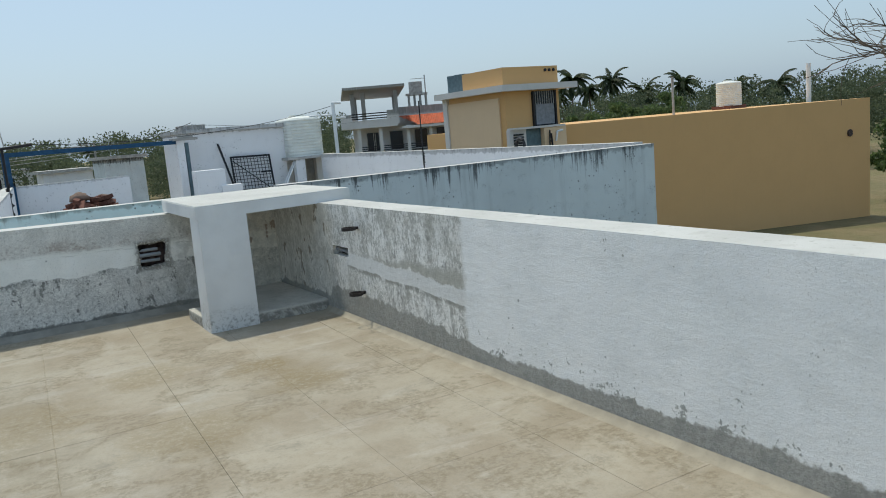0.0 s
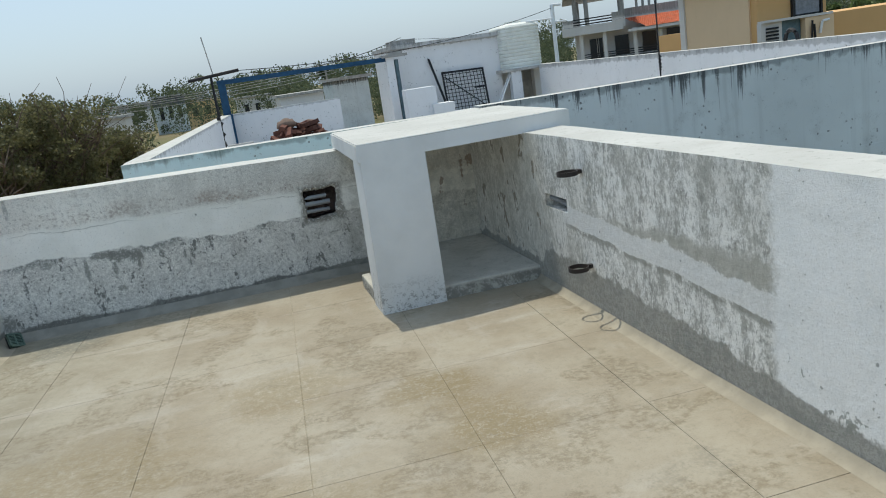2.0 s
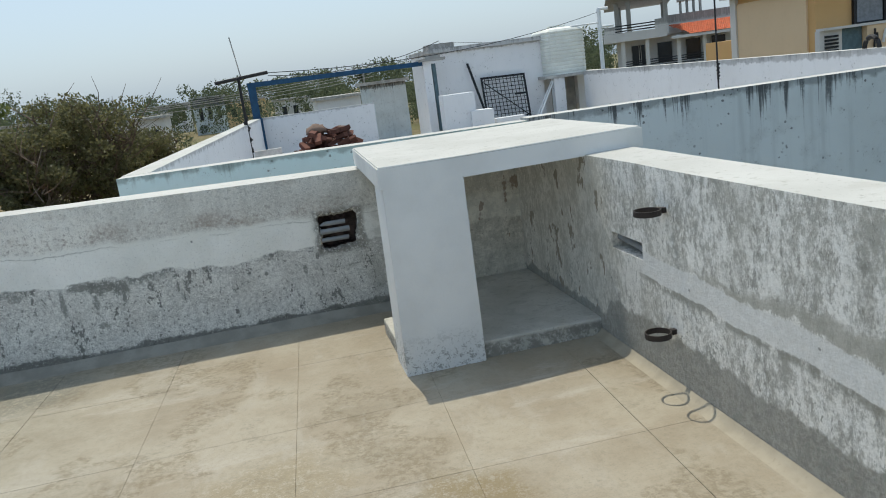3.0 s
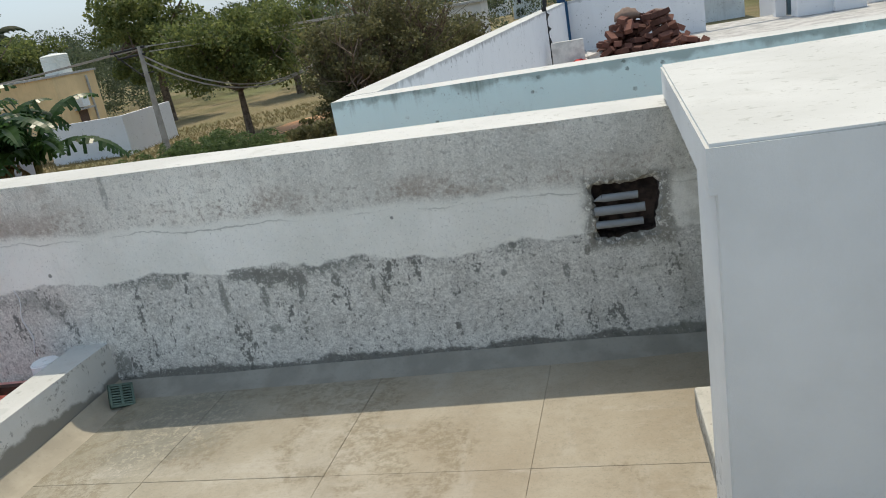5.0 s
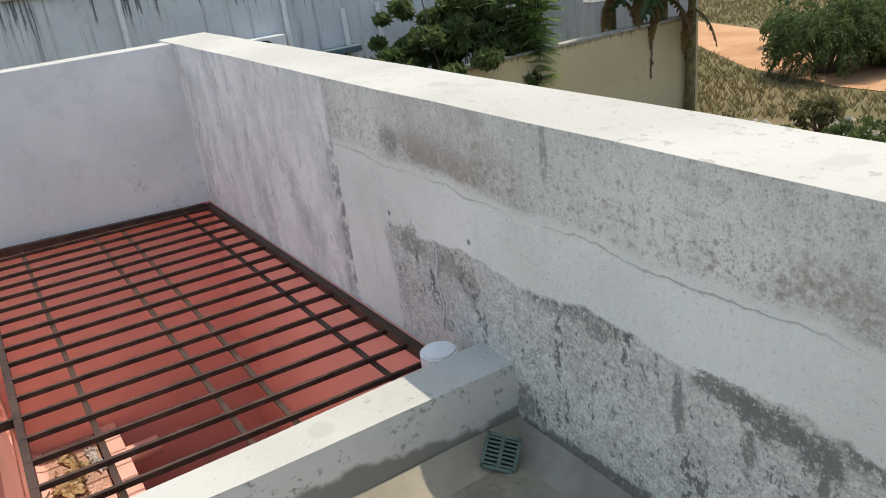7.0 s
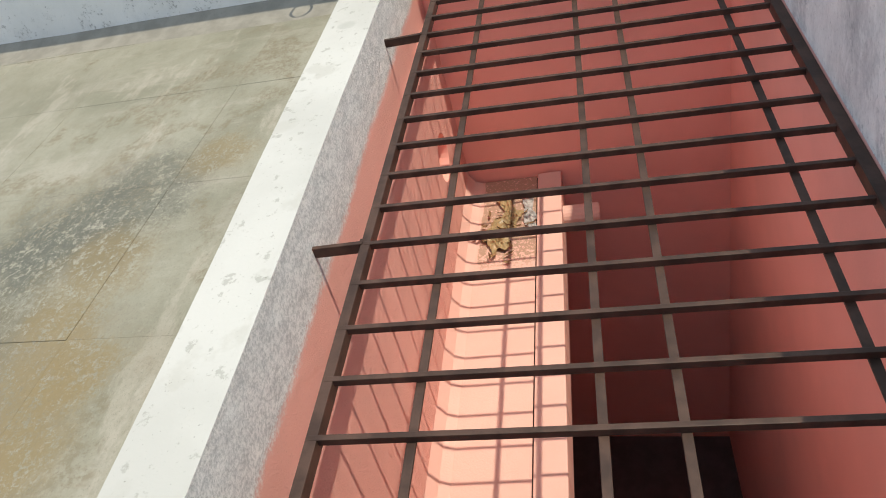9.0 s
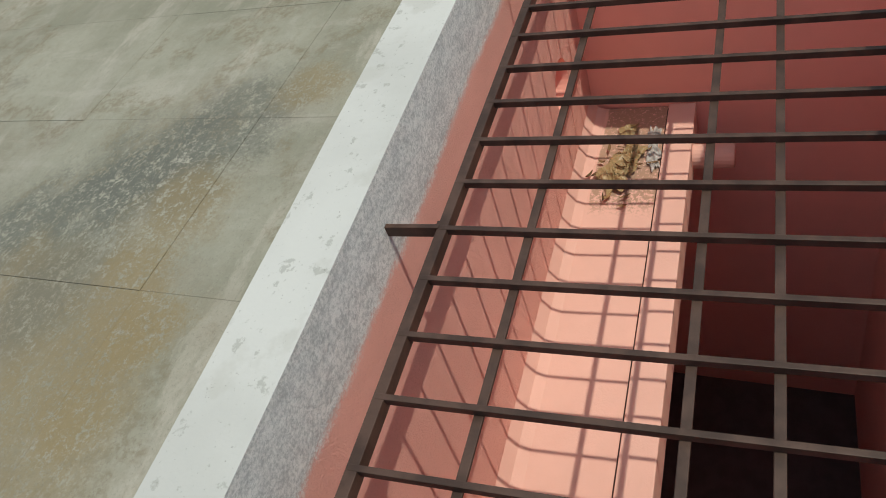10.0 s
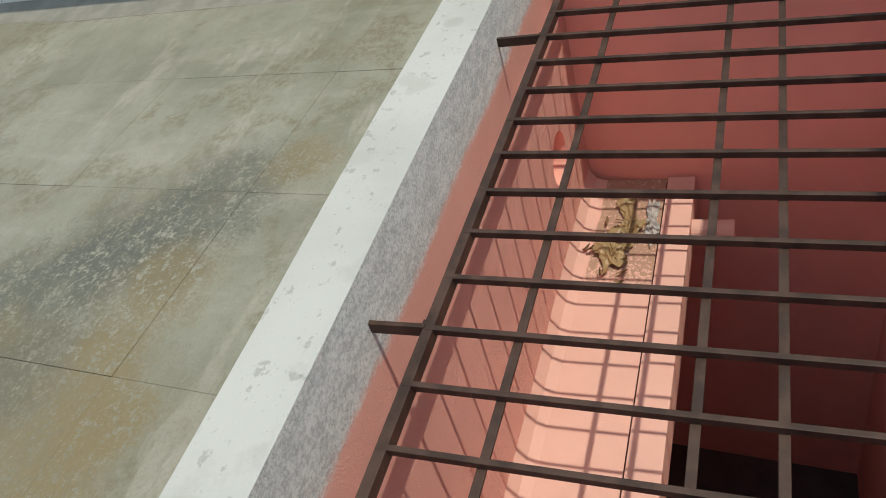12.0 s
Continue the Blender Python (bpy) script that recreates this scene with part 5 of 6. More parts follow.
part("arm", rods(((6.9, 13.2, 1.95), (7.25, 13.2, 1.95), 0.03), ((6.2, 13.3, 2.05), (6.9, 13.2, 2.05), 0.02), ((6.9, 13.2, 2.37), (7.1, 13.1, 2.36), 0.04), seg=8), M_WHITE_PVC, vp)

# brick pile: each brick a part
pile = thing("brick_pile", "heap of loose red bricks with sacks on top", "brick pile", (-0.22, 9.0, 0.0))
bm = bmesh.new()
box(bm, -0.11, -0.053, -0.036, 0.11, 0.053, 0.036, bevel=0.005)
brick_me = bpy.data.meshes.new("brick")
bm.to_mesh(brick_me)
bm.free()
brick_me.materials.append(M_BRICK)
rng = random.Random(11)
for k in range(230):
    lay = min(6, int(abs(rng.gauss(0, 3.0))))
    rr = (1.0 - lay / 9.0)
    a = rng.uniform(0, 6.28)
    q = math.sqrt(rng.uniform(0, 1)) * rr
    ob = new("brick", brick_me)
    ob.parent = pile
    ob.location = (math.cos(a) * q * 0.92, math.sin(a) * q * 0.55, 0.045 + lay * 0.1)
    ob.rotation_euler = (rng.gauss(0, 0.35), rng.gauss(0, 0.35), rng.uniform(0, 3.14))
for x, y, z, s in ((-0.4, 9.1, 0.7, 0.75), (0.02, 9.08, 0.64, 0.6)):
    bm = bmesh.new()
    bmesh.ops.create_uvsphere(bm, u_segments=16, v_segments=10, radius=1)
    for v in bm.verts:
        w = noise.noise(v.co * 2.4 + vec(x, 0, 0))
        v.co = vec(x + v.co.x * 0.25 * s * (1 + w * 0.3), y + v.co.y * 0.16 * s, z + v.co.z * 0.11 * s * (1 + w * 0.5) - 0.05 * abs(v.co.x) ** 2)
    single("cement_sack", bm, M_SACK, "slumped brown cement sack on the brick heap", "sack", "sacks", base=(x, y, z), smooth=True)
for x, y, m, lab, k in ((-1.12, 8.6, M_REDBAG, "torn red plastic bag", 0.75), (-1.0, 8.72, M_YELBAG, "yellow plastic bag of rubbish", 0.5), (-0.9, 8.95, M_PAPER, "white plastic bag of rubbish", 0.9), (-1.02, 9.0, M_WHITE_PVC, "white plastic bag of rubbish", 0.7), (-0.84, 8.7, M_PAPER, "small white plastic bag of rubbish", 0.55)):
    bm = bmesh.new()
    bmesh.ops.create_icosphere(bm, subdivisions=3, radius=0.17)
    for v in bm.verts:
        w = noise.noise_vector(v.co * 14 + vec(x * 9, y, 0))
        q = (v.co + w * 0.11) * k
        v.co = vec(x, y, 0.0) + vec(q.x * 1.2, q.y, max(0.004, q.z * 0.9 + 0.14 * k))
    single("rubbish_bag", bm, m, lab + " beside the brick heap", "bag", "rubbish bags", base=(x, y, 0.0))
for x0, y0, y1, z1 in ((-1.5, 8.7, 8.78, 0.5), (-1.45, 8.8, 8.84, 0.45)):
    single("board", boxes((x0, y0, 0.0, -1.05, y1, z1), bevel=0.004), M_PAPER, "pale board leaning by the parapet", "board", "boards by the parapet", base=(x0, y0, 0.0))
bm = bmesh.new()
rod(bm, (2.05, 6.6, 0.12), (2.12, 6.75, 0.14), 0.13, 0.11, 18)
single("clay_pot", bm, by_object("terracotta", (0.25, 0.09, 0.05), 0.8, 0.2), "brown clay pot lying on its side", "pot", base=(2.05, 6.6, 0.0))

# antenna mast on the terrace wall
an = thing("antenna_mast", "dark steel antenna mast clamped to the parapet", "mast", (-1.62, 9.3, 0.0))
part("mast", rods(((-1.55, 9.3, 0.0), (-1.55, 9.3, 1.72), 0.024)), M_BLACK, an)
part("cross_arm", rods(((-1.95, 9.3, 1.68), (-1.05, 9.32, 1.76), 0.03)), M_BLACK, an)
part("whip", rods(((-1.5, 9.3, 1.7), (-1.58, 9.3, 2.4), 0.01)), M_CONC, an)
bm = bmesh.new()
tube(bm, [(-1.55 + 0.045 * math.cos(k * 1.7), 9.3 + 0.04 * math.sin(k * 1.7), 0.12 + 0.05 * k) for k in range(20)], 0.018, 6)
part("knot", bm, M_BLACK, an)
an = thing("antenna_mast", "thin iron mast tied with black cable on the white wall", "mast", (5.9, 6.6, 0.0))
part("mast", rods(((5.85, 6.7, 0.3), (5.85, 6.7, 2.0), 0.014)), M_BLACK, an)
bm = bmesh.new()
tube(bm, [(5.845 + 0.016 * math.cos(k * 1.9), 6.68 + 0.016 * math.sin(k * 1.9), 0.70 + 0.018 * k) for k in range(16)], 0.017, 6)
part("cable_knot", bm, M_BLACK, an)
cc = thing("cable_coil", "coil of black cable hung over the white wall", "cable", (6.1, 3.7, 0.98))
bm = bmesh.new()
tube(bm, [(6.05, 3.7 + 0.12 * math.cos(k * math.pi / 13), 0.97 + 0.15 * math.sin(k * math.pi / 13)) for k in range(14)] + [(5.97, 3.56, 0.6)], 0.03)
part("loop", bm, M_BLACK, cc)


def cable(name, a, b, sag, r, label, material=None):
    bm = bmesh.new()
    a, b = Vector(a), Vector(b)
    n = 12
    pts = [a.lerp(b, i / n) - vec(0, 0, sag * 4 * (i / n) * (1 - i / n)) for i in range(n + 1)]
    tube(bm, pts, r, 4)
    return single(name, bm, material or M_BLACK, label, "cable", "overhead cables", base=tuple(a))


cable("overhead_cable", (-1.05, 9.3, 1.75), (6.9, 13.2, 2.3), 0.25, 0.008, "thin cable slung from the mast to the vent pipe")
cable("overhead_cable", (-1.05, 9.3, 1.7), (3.0, 13.5, 2.1), 0.2, 0.008, "thin cable slung from the mast to the stair room")
cable("overhead_cable", (3.0, 13.5, 2.05), (30.0, 46.0, 3.2), 0.5, 0.006, "thin cable running to the far houses")

# ---- houses beyond ----
yh = thing("yellow_house", "mustard and peach two-storey house with a long blank side wall", "house", (22.0, 20.0, GROUND))
bm = bmesh.new()
prism(bm, [(17.0, 15.6), (34.4, 13.4), (35.4, 24.0), (17.6, 26.0)], GROUND - 1.4, 1.15)
part("wall", bm, M_ORANGE, yh, "long mustard blank wall")
bm = boxes((14.5, 15.3, GROUND - 0.4, 17.0, 19.2, 2.55))
part("wall", bm, M_ORANGE, yh)
part("wall", boxes((14.44, 15.6, GROUND, 14.505, 19.0, 2.3)), M_PEACH, yh, "peach painted panel")
part("band", boxes((14.38, 18.95, GROUND, 14.6, 19.25, 2.55), (14.1, 14.9, 2.5, 17.6, 19.4, 2.72)), M_CREAM, yh, "pale concrete band")
part("parapet", boxes((14.5, 15.35, 2.72, 17.05, 17.9, 3.35)), M_ORANGE, yh)
part("water_box", boxes((14.6, 18.0, 2.72, 15.4, 19.1, 3.4)), M_TEALHOOD, yh)
for k in range(3):
    part("vent", rods(((16.45 + k * 0.2, 15.36, 3.2), (16.45 + k * 0.2, 15.3, 3.2), 0.055)), M_BLACK, yh)
wd = part("window", boxes((15.75, 15.26, 1.2, 16.75, 15.32, 2.45)), M_GLASS, yh)
part("shutter", boxes((15.82, 15.22, 1.25, 16.68, 15.27, 1.98)), M_SHUTTER, wd)
for x in (15.7, 16.73):
    part("jamb", boxes((x, 15.2, 1.2, x + 0.07, 15.3, 2.45)), M_BLACK, wd)
for k in range(9):
    part("bar", rods(((15.83 + k * 0.105, 15.22, 1.98), (15.83 + k * 0.105, 15.22, 2.44), 0.012), seg=5), M_CONC, wd)
part("ledge", boxes((14.5, 14.95, 1.13, 16.95, 15.3, 1.2)), M_CREAM, yh)
wd = part("window", boxes((14.46, 15.1, 0.2, 15.2, 15.29, 1.13)), M_CREAM, yh)
for k in range(6):
    part("louvre", boxes((14.62, 15.05, 0.42 + k * 0.1, 15.05, 15.11, 0.48 + k * 0.1)), M_BLACK, wd)
part("door", boxes((15.22, 15.16, -1.2, 15.92, 15.29, 1.13)), M_TEALHOOD, yh)
part("yard_wall", boxes((15.95, 14.98, GROUND, 17.0, 15.28, 1.12)), M_PEACH, yh)
part("spout", rods(((16.45, 14.95, 0.6), (16.5, 14.9, 0.95), 0.04), ((16.5, 14.9, 0.95), (16.75, 14.9, 0.98), 0.04)), M_WHITE_PVC, yh)
part("bars", rods(((16.1, 14.9, 0.2), (16.14, 14.9, 1.02), 0.03), ((16.25, 14.9, 0.2), (16.2, 14.9, 0.9), 0.035)), M_BLACK, yh)
part("vent", rods(((33.0, 13.5, -0.4), (33.0, 13.64, -0.4), 0.17)), M_HOLE, yh)
water_tank(31.5, 19.0, 1.3, 0.62, 1.25, "white ribbed water tank on the yellow house roof")
part("tank_base", boxes((30.9, 18.5, 1.15, 32.2, 19.6, 1.32)), M_BRICK, yh, "brick tank base")
single("vent_pipe", rods(((35.2, 17.0, 1.0), (35.2, 17.0, 3.1), 0.12)), M_WHITE_PVC, "white vent pipe on the yellow house roof", "pipe", base=(35.2, 17.0, 1.0))
single("roof_pole", rods(((23.5, 15.6, 1.1), (23.5, 15.6, 2.7), 0.05)), M_CONC, "thin pole on the yellow house roof", "pole", base=(23.5, 15.6, 1.15))

ch = thing("balcony_house", "cream two-storey house with black-railed balconies and a red tiled porch roof", "house", (36.0, 63.0, GROUND))
HOUSE = Matrix.Translation((*polar(25.0, 80, -2.32, -7.08), 0)) @ Matrix.Rotation(radians(-29), 4, "Z")


def turned(rows, bevel=0.0):
    bm = boxes(*rows, bevel=bevel)
    bmesh.ops.transform(bm, matrix=HOUSE, verts=bm.verts)
    return bm


part("wall", turned([(0.9, 2.2, GROUND - 1.4, 12.5, 11, 2.2)]), M_CREAM, ch)
part("wall", turned([(5.6, 1.9, 2.2, 12.5, 11, 3.95)]), M_CREAM, ch, "pale upper wall with a parapet")
part("floor_slab", turned([(-0.1, -0.6, 2.05, 5.6, 8, 2.3), (0.9, -0.3, -0.85, 12.5, 2.2, -0.6)]), M_CREAM, ch)
part("balcony_wall", turned([(-0.1, -0.6, 2.3, 5.6, -0.45, 2.85), (-0.1, -0.45, 2.3, 0.05, 7, 2.85), (0.0, -0.55, 2.85, 1.0, -0.5, 3.5), (4.6, -0.6, 2.85, 5.6, -0.3, 3.7)]), M_CREAM, ch)
for k in range(3):
    part("railing", turned([(1.0, -0.56, 2.95 + k * 0.24, 4.6, -0.5, 3.06 + k * 0.24)]), M_BLACK, ch)
for x, y in ((1.2, 0.2), (2.3, -0.3), (5.6, -0.3), (1.2, 4.5), (5.4, 4.5)):
    part("column", turned([(x - 0.2, y - 0.2, 2.3, x + 0.2, y + 0.2, 5.6)]), M_CREAM, ch)
# shed roof that falls away from the street side
bm = boxes((0.4, -1.3, 5.6, 6.6, 5.8, 5.85))
for v in bm.verts:
    v.co.z += 0.3 - 0.1 * (v.co.y + 1.3)
    v.co.x -= 0.1 * (v.co.y + 1.3)
bmesh.ops.transform(bm, matrix=HOUSE, verts=bm.verts)
part("roof", bm, M_CREAM, ch, "pale sloping pavilion roof slab")
for x in (1.6, 3.8, 6.6, 8.9, 11.3):
    part("column", turned([(x - 0.17, -0.25, -0.6, x + 0.17, 0.1, 2.05)]), M_CREAM, ch)
for x, w in ((2.3, 0.8), (3.0, 0.5), (4.7, 1.3), (7.3, 1.3), (9.6, 1.2)):
    wd = part("window", turned([(x, 2.1, -0.3, x + w, 2.25, 1.55)]), M_GLASS, ch)
    for x0 in (x - 0.07, x + w):
        part("jamb", turned([(x0, 2.06, -0.3, x0 + 0.07, 2.12, 1.6)]), M_CONC, wd)
for x0, x1 in ((1.7, 3.65), (4.0, 6.45), (6.75, 8.75), (9.1, 11.2)):
    for k in range(4):
        part("railing", turned([(x0, -0.2, -0.5 + k * 0.2, x1, -0.14, -0.4 + k * 0.2)]), M_BLACK, ch)
# tiles of the porch roof, row by row
vs, fs = [], []
for r in range(9):
    for c in range(36):
        x, y, z = 5.6 + c * 0.17, -1.1 + r * 0.3, 1.95 + r * 0.115
        if x < 7.6 - r * 0.22:
            continue
        i = len(vs)
        for yy, zz in ((0, 0.03), (0.33, 0.14)):
            for k in range(4):
                a = math.pi * k / 3
                vs.append(vec(x + 0.085 * math.cos(a), y + yy, z + zz + 0.06 * math.sin(a)))
        fs += [(i + k, i + k + 1, i + k + 5, i + k + 4) for k in range(3)]
tagged(from_lists("roof_tile", [HOUSE @ v for v in vs], fs, M_TILE, ch), "red clay porch roof tiles", kind="stuff")
part("porch_beam", turned([(6.0, -1.05, 1.72, 12.0, -0.9, 1.93), (6.0, -1.0, 1.93, 12.0, 1.9, 1.97)]), M_CREAM, ch)
part("tank_table", turned([(6.7, 3.0, 5.1, 9.0, 4.6, 5.3)]), M_CONC, ch)
for x in (7.0, 7.6, 8.2, 8.8):
    part("table_leg", turned([(x - 0.12, 3.2, 3.9, x + 0.12, 3.5, 5.1)]), M_CREAM, ch)
part("roof_tank", turned([(7.1, 3.1, 5.3, 8.5, 4.4, 6.5)], 0.06), M_CONC, ch)
part("pipe", turned([(8.75, 3.0, 4.0, 8.87, 3.1, 7.1), (7.3, 3.0, 6.75, 8.8, 3.06, 6.8)]), M_CONC, ch)

# pale blue stained building to the west
bw = thing("blue_house", "pale blue house side wall black with rain streaks", "house", (-20.0, 6.0, GROUND))
part("wall", boxes((-26.0, -8.0, GROUND, -18.5, 14.4, 1.22)), M_BLUEWALL, bw)
part("coping", boxes((-26.1, -8.1, 1.22, -18.38, 14.5, 1.34), bevel=0.02), M_CONC, bw)
part("upper_block", boxes((-26.0, -8.0, 1.3, -20.5, 6.5, 4.5)), M_BLUEWALL, bw)
for y in (-0.6, 2.2, 5.6, 7.0, 7.9):
    part("down_pipe", rods(((-18.44, y, GROUND), (-18.44, y, 1.0 if y < 7 else 0.1), 0.06), seg=10), M_WHITE_PVC, bw)
for y in (3.55, 6.55):
    w = part("window", boxes((-18.56, y - 0.42, -2.0, -18.47, y + 0.42, -0.9)), M_GLASS, bw)
    part("hood", boxes((-18.5, y - 0.6, -0.86, -18.05, y + 0.6, -0.72), bevel=0.02), M_TEALHOOD, w)
    part("shutter", boxes((-18.5, y - 0.36, -1.95, -18.44, y - 0.02, -0.95), (-18.5, y + 0.02, -1.95, -18.44, y + 0.36, -0.95)), M_WOOD, w)
ac = thing("air_conditioner", "white outdoor air-conditioner unit on the blue wall", "air conditioner", (-18.3, 5.0, -0.9))
part("case", boxes((-18.47, 4.6, -0.75, -18.15, 5.4, -0.2), bevel=0.02), M_WHITE_PVC, ac)
part("fan_grille", rods(((-18.16, 4.9, -0.47), (-18.135, 4.9, -0.47), 0.21), seg=20), M_BLACK, ac)
part("hose", rods(((-18.4, 5.42, -0.4), (-18.42, 5.6, -0.55), 0.03), ((-18.42, 5.6, -0.55), (-18.44, 5.5, -0.9), 0.03)), M_CONC, ac)
part("bracket", boxes((-18.5, 4.65, -0.8, -18.15, 4.7, -0.75), (-18.5, 5.3, -0.8, -18.15, 5.35, -0.75)), M_BLACK, ac)
# smaller white block past its corner
single("garden_house", boxes((-24.0, 15.5, GROUND, -19.2, 20.0, -1.0)), weathered("stained_grey_outhouse_wall", (0.40, 0.41, 0.43), (0.1, 0.1, 0.1), 0.7, -1.0, spots=False), "low stained grey outhouse behind the banana plants", "outhouse", base=(-21.0, 17.0, GROUND))

cw = thing("compound_wall", "tan plastered compound wall with a cracked end", "wall", (-14.7, 10.0, GROUND), kind="structure")
bm = boxes((-14.9, 5.5, GROUND, -14.7, 14.6, -1.16))
ragged(bm, 0.02, 3, 3)
part("wall", bm, M_TAN, cw)
part("coping", boxes((-14.93, 5.5, -1.17, -14.67, 14.6, -1.12), bevel=0.01), M_CONC, cw)
for y0 in (12.9, 14.1):
    vs, fs = [], []
    rg = random.Random(int(y0 * 10))
    y, z = y0, -1.12
    for k in range(12):
        i = len(vs)
        w = rg.uniform(0.02, 0.06)
        y2, z2 = y + rg.uniform(-0.05, 0.05), z - rg.uniform(0.06, 0.16)
        vs += [(-14.68, y - w, z), (-14.68, y + w, z), (-14.675, y2 + w, z2), (-14.675, y2 - w, z2)]
        fs.append((i, i + 1, i + 2, i + 3))
        y, z = y2, z2
    from_lists("dry_creeper", vs, fs, M_BARK, cw, "dry creeper hanging down the wall")

# ochre house in the distance with its yard wall
oh = thing("ochre_house", "stained ochre flat-roofed house with a white roof tank", "house", (-33.0, 39.0, GROUND))
part("wall", boxes((-38.0, 36.9, GROUND, -30.0, 40.9, 1.1)), M_OCHRE, oh)
part("parapet", boxes((-38.1, 36.8, 1.1, -29.9, 41.0, 1.22)), M_CONC, oh)
part("window", boxes((-30.03, 38.3, -1.9, -29.95, 39.1, -1.0)), M_WOOD, oh)
part("hood", boxes((-30.0, 38.0, -0.95, -29.5, 39.4, -0.85)), M_CONC, oh)
part("cooler", boxes((-30.0, 38.2, -0.8, -29.5, 38.9, -0.2), bevel=0.03), M_WHITE_PVC, oh)
part("drain_pipe", rods(((-29.93, 39.9, GROUND), (-29.93, 39.9, 0.9), 0.07)), M_CONC, oh)
part("yard_wall", boxes((-30.0, 34.9, GROUND, -25.2, 35.1, -1.4)), M_NWHITE, oh)
part("yard_wall", boxes((-25.4, 35.1, GROUND, -25.2, 40.0, -1.4)), M_NWHITE, oh)
water_tank(-30.9, 38.9, 1.22, 0.62, 1.15, "white water tank on the ochre house", True)

# far small houses
for k, (az, d, w, h, m) in enumerate(((-3.4, 135, 5, 6.0, M_GREYBLUE), (-0.9, 150, 8, 4.8, M_OCHRE), (2.6, 125, 6, 4.0, M_CREAM), (6.0, 70, 4.0, 3.9, M_NWHITE), (9.8, 62, 3.0, 4.7, M_GREYBLUE), (-8.6, 78, 5.5, 4.2, M_CREAM), (-5.8, 165, 6, 5.6, M_NWHITE), (30.0, 120, 9, 5.0, M_CREAM))):
    x, y = polar(az, d)
    t = thing("far_house", "small pale flat-roofed house among distant trees", "house", (x, y, GROUND), "distant houses")
    part("wall", boxes((x - w / 2, y, GROUND, x + w / 2, y + 6, GROUND + h)), m, t)
    part("roof", boxes((x - w / 2 - 0.3, y - 0.3, GROUND + h, x + w / 2 + 0.3, y + 6.2, GROUND + h + 0.25)), M_CONC, t)
    for q in range(3 if d > 70 else 0):
        xx = x - w / 2 + (q + 0.6) * w / 3.4
        part("window", boxes((xx, y - 0.05, GROUND + h * 0.4, xx + w * 0.12, y + 0.02, GROUND + h * 0.75)), M_GLASS, t)

# electricity poles and lines
def epole(x, y, top, lean=0.0):
    t = thing("electric_pole", "grey concrete electricity pole with iron cross arms", "electric pole", (x, y, GROUND), "electricity poles")
    bm = bmesh.new()
    rod(bm, (x, y, GROUND - 0.2), (x + lean, y, top), 0.17, 0.10, 8)
    part("pole", bm, M_POLE, t)
    part("cross_arm", rods(((x + lean - 1.5, y, top - 0.12), (x + lean + 0.25, y, top - 0.05), 0.055), ((x + lean - 1.2, y, top - 0.4), (x + lean + 0.2, y, top - 0.36), 0.05)), M_BLACK, t)
    for k in range(3):
        part("insulator", rods(((x + lean - 1.35 + k * 0.55, y, top - 0.1), (x + lean - 1.35 + k * 0.55, y, top + 0.08), 0.05)), M_WOOD, t)
    part("stay", rods(((x + lean - 1.3, y, top - 0.2), (x + lean, y, top - 1.5), 0.035), ((x + lean - 0.2, y, top - 1.2), (x + lean + 0.4, y, top - 1.2), 0.03)), M_BLACK, t)
    return x + lean, y, top


P1 = epole(-20.6, 30.6, 1.8)
fx, fy = polar(8, 90)
P2 = epole(fx, fy, 3.0)
for k in range(4):
    cable("power_line", (P1[0] - 0.6 + k * 0.35, P1[1], P1[2] - 0.05 - 0.25 * (k == 3)), (P2[0] + k * 0.4, P2[1], P2[2] - 0.3 * k), 0.6, 0.03, "thin pale overhead power line", M_POLE)
    cable("power_line", (P1[0] - 0.6 + k * 0.35, P1[1], P1[2] - 0.1), (P1[0] - 60, P1[1] + 22 + k, 2.2), 0.9, 0.025, "thin pale overhead power line", M_POLE)
x2, y2 = polar(-17, 42)
for k in range(2):
    cable("service_cable", (P1[0], P1[1], P1[2] - 0.4 - 0.3 * k), (x2, y2, 0.2), 1.7, 0.045, "sagging bundled service cable", M_POLE)

# ---- trees and plants ----
def ring_tree(az, d, h, s, seed, leaf=None, size=0.24, count=2600, **kw):
    x, y = polar(az, d)
    tree((x, y, ground_at(x)), h, s, seed, leaf, int(count * 1.7), size * 1.08, **kw)


ring_tree(-24.6, 41.5, 6.7, 3.9, 1, M_LEAF, 0.13, 14000, low=0.34, clumps=56, label="spreading shade tree with a short trunk beside the dirt road")
ring_tree(-17.0, 48, 4.6, 1.9, 2, M_LEAF, 0.13, 3600, label="small green tree by the field edge")
ring_tree(-29.6, 60, 10.4, 4.6, 3, M_LEAF, 0.19, 8000, low=0.2)
ring_tree(-38.0, 70, 8.6, 4.5, 4, M_LEAF, 0.19, 7500, low=0.2)
ring_tree(-44.0, 64, 7.4, 4.5, 5, M_LEAF, 0.19, 7500, low=0.2)
ring_tree(-12.6, 30, 6.6, 2.5, 6, M_LEAFDRY, 0.085, 11000, low=0.05, clumps=64, sticks=170, label="half-dry thorny tree with thin brown-green leaves")
ring_tree(-16.6, 28, 5.4, 1.9, 7, M_LEAFDRY, 0.085, 10000, low=0.05, clumps=60, sticks=140, label="half-dry thorny tree with thin brown-green leaves")
ring_tree(-9.0, 34, 4.7, 2.4, 8, M_LEAFDRY, 0.09, 9000, low=0.05, clumps=56, sticks=140, label="half-dry thorny tree with thin brown-green leaves")
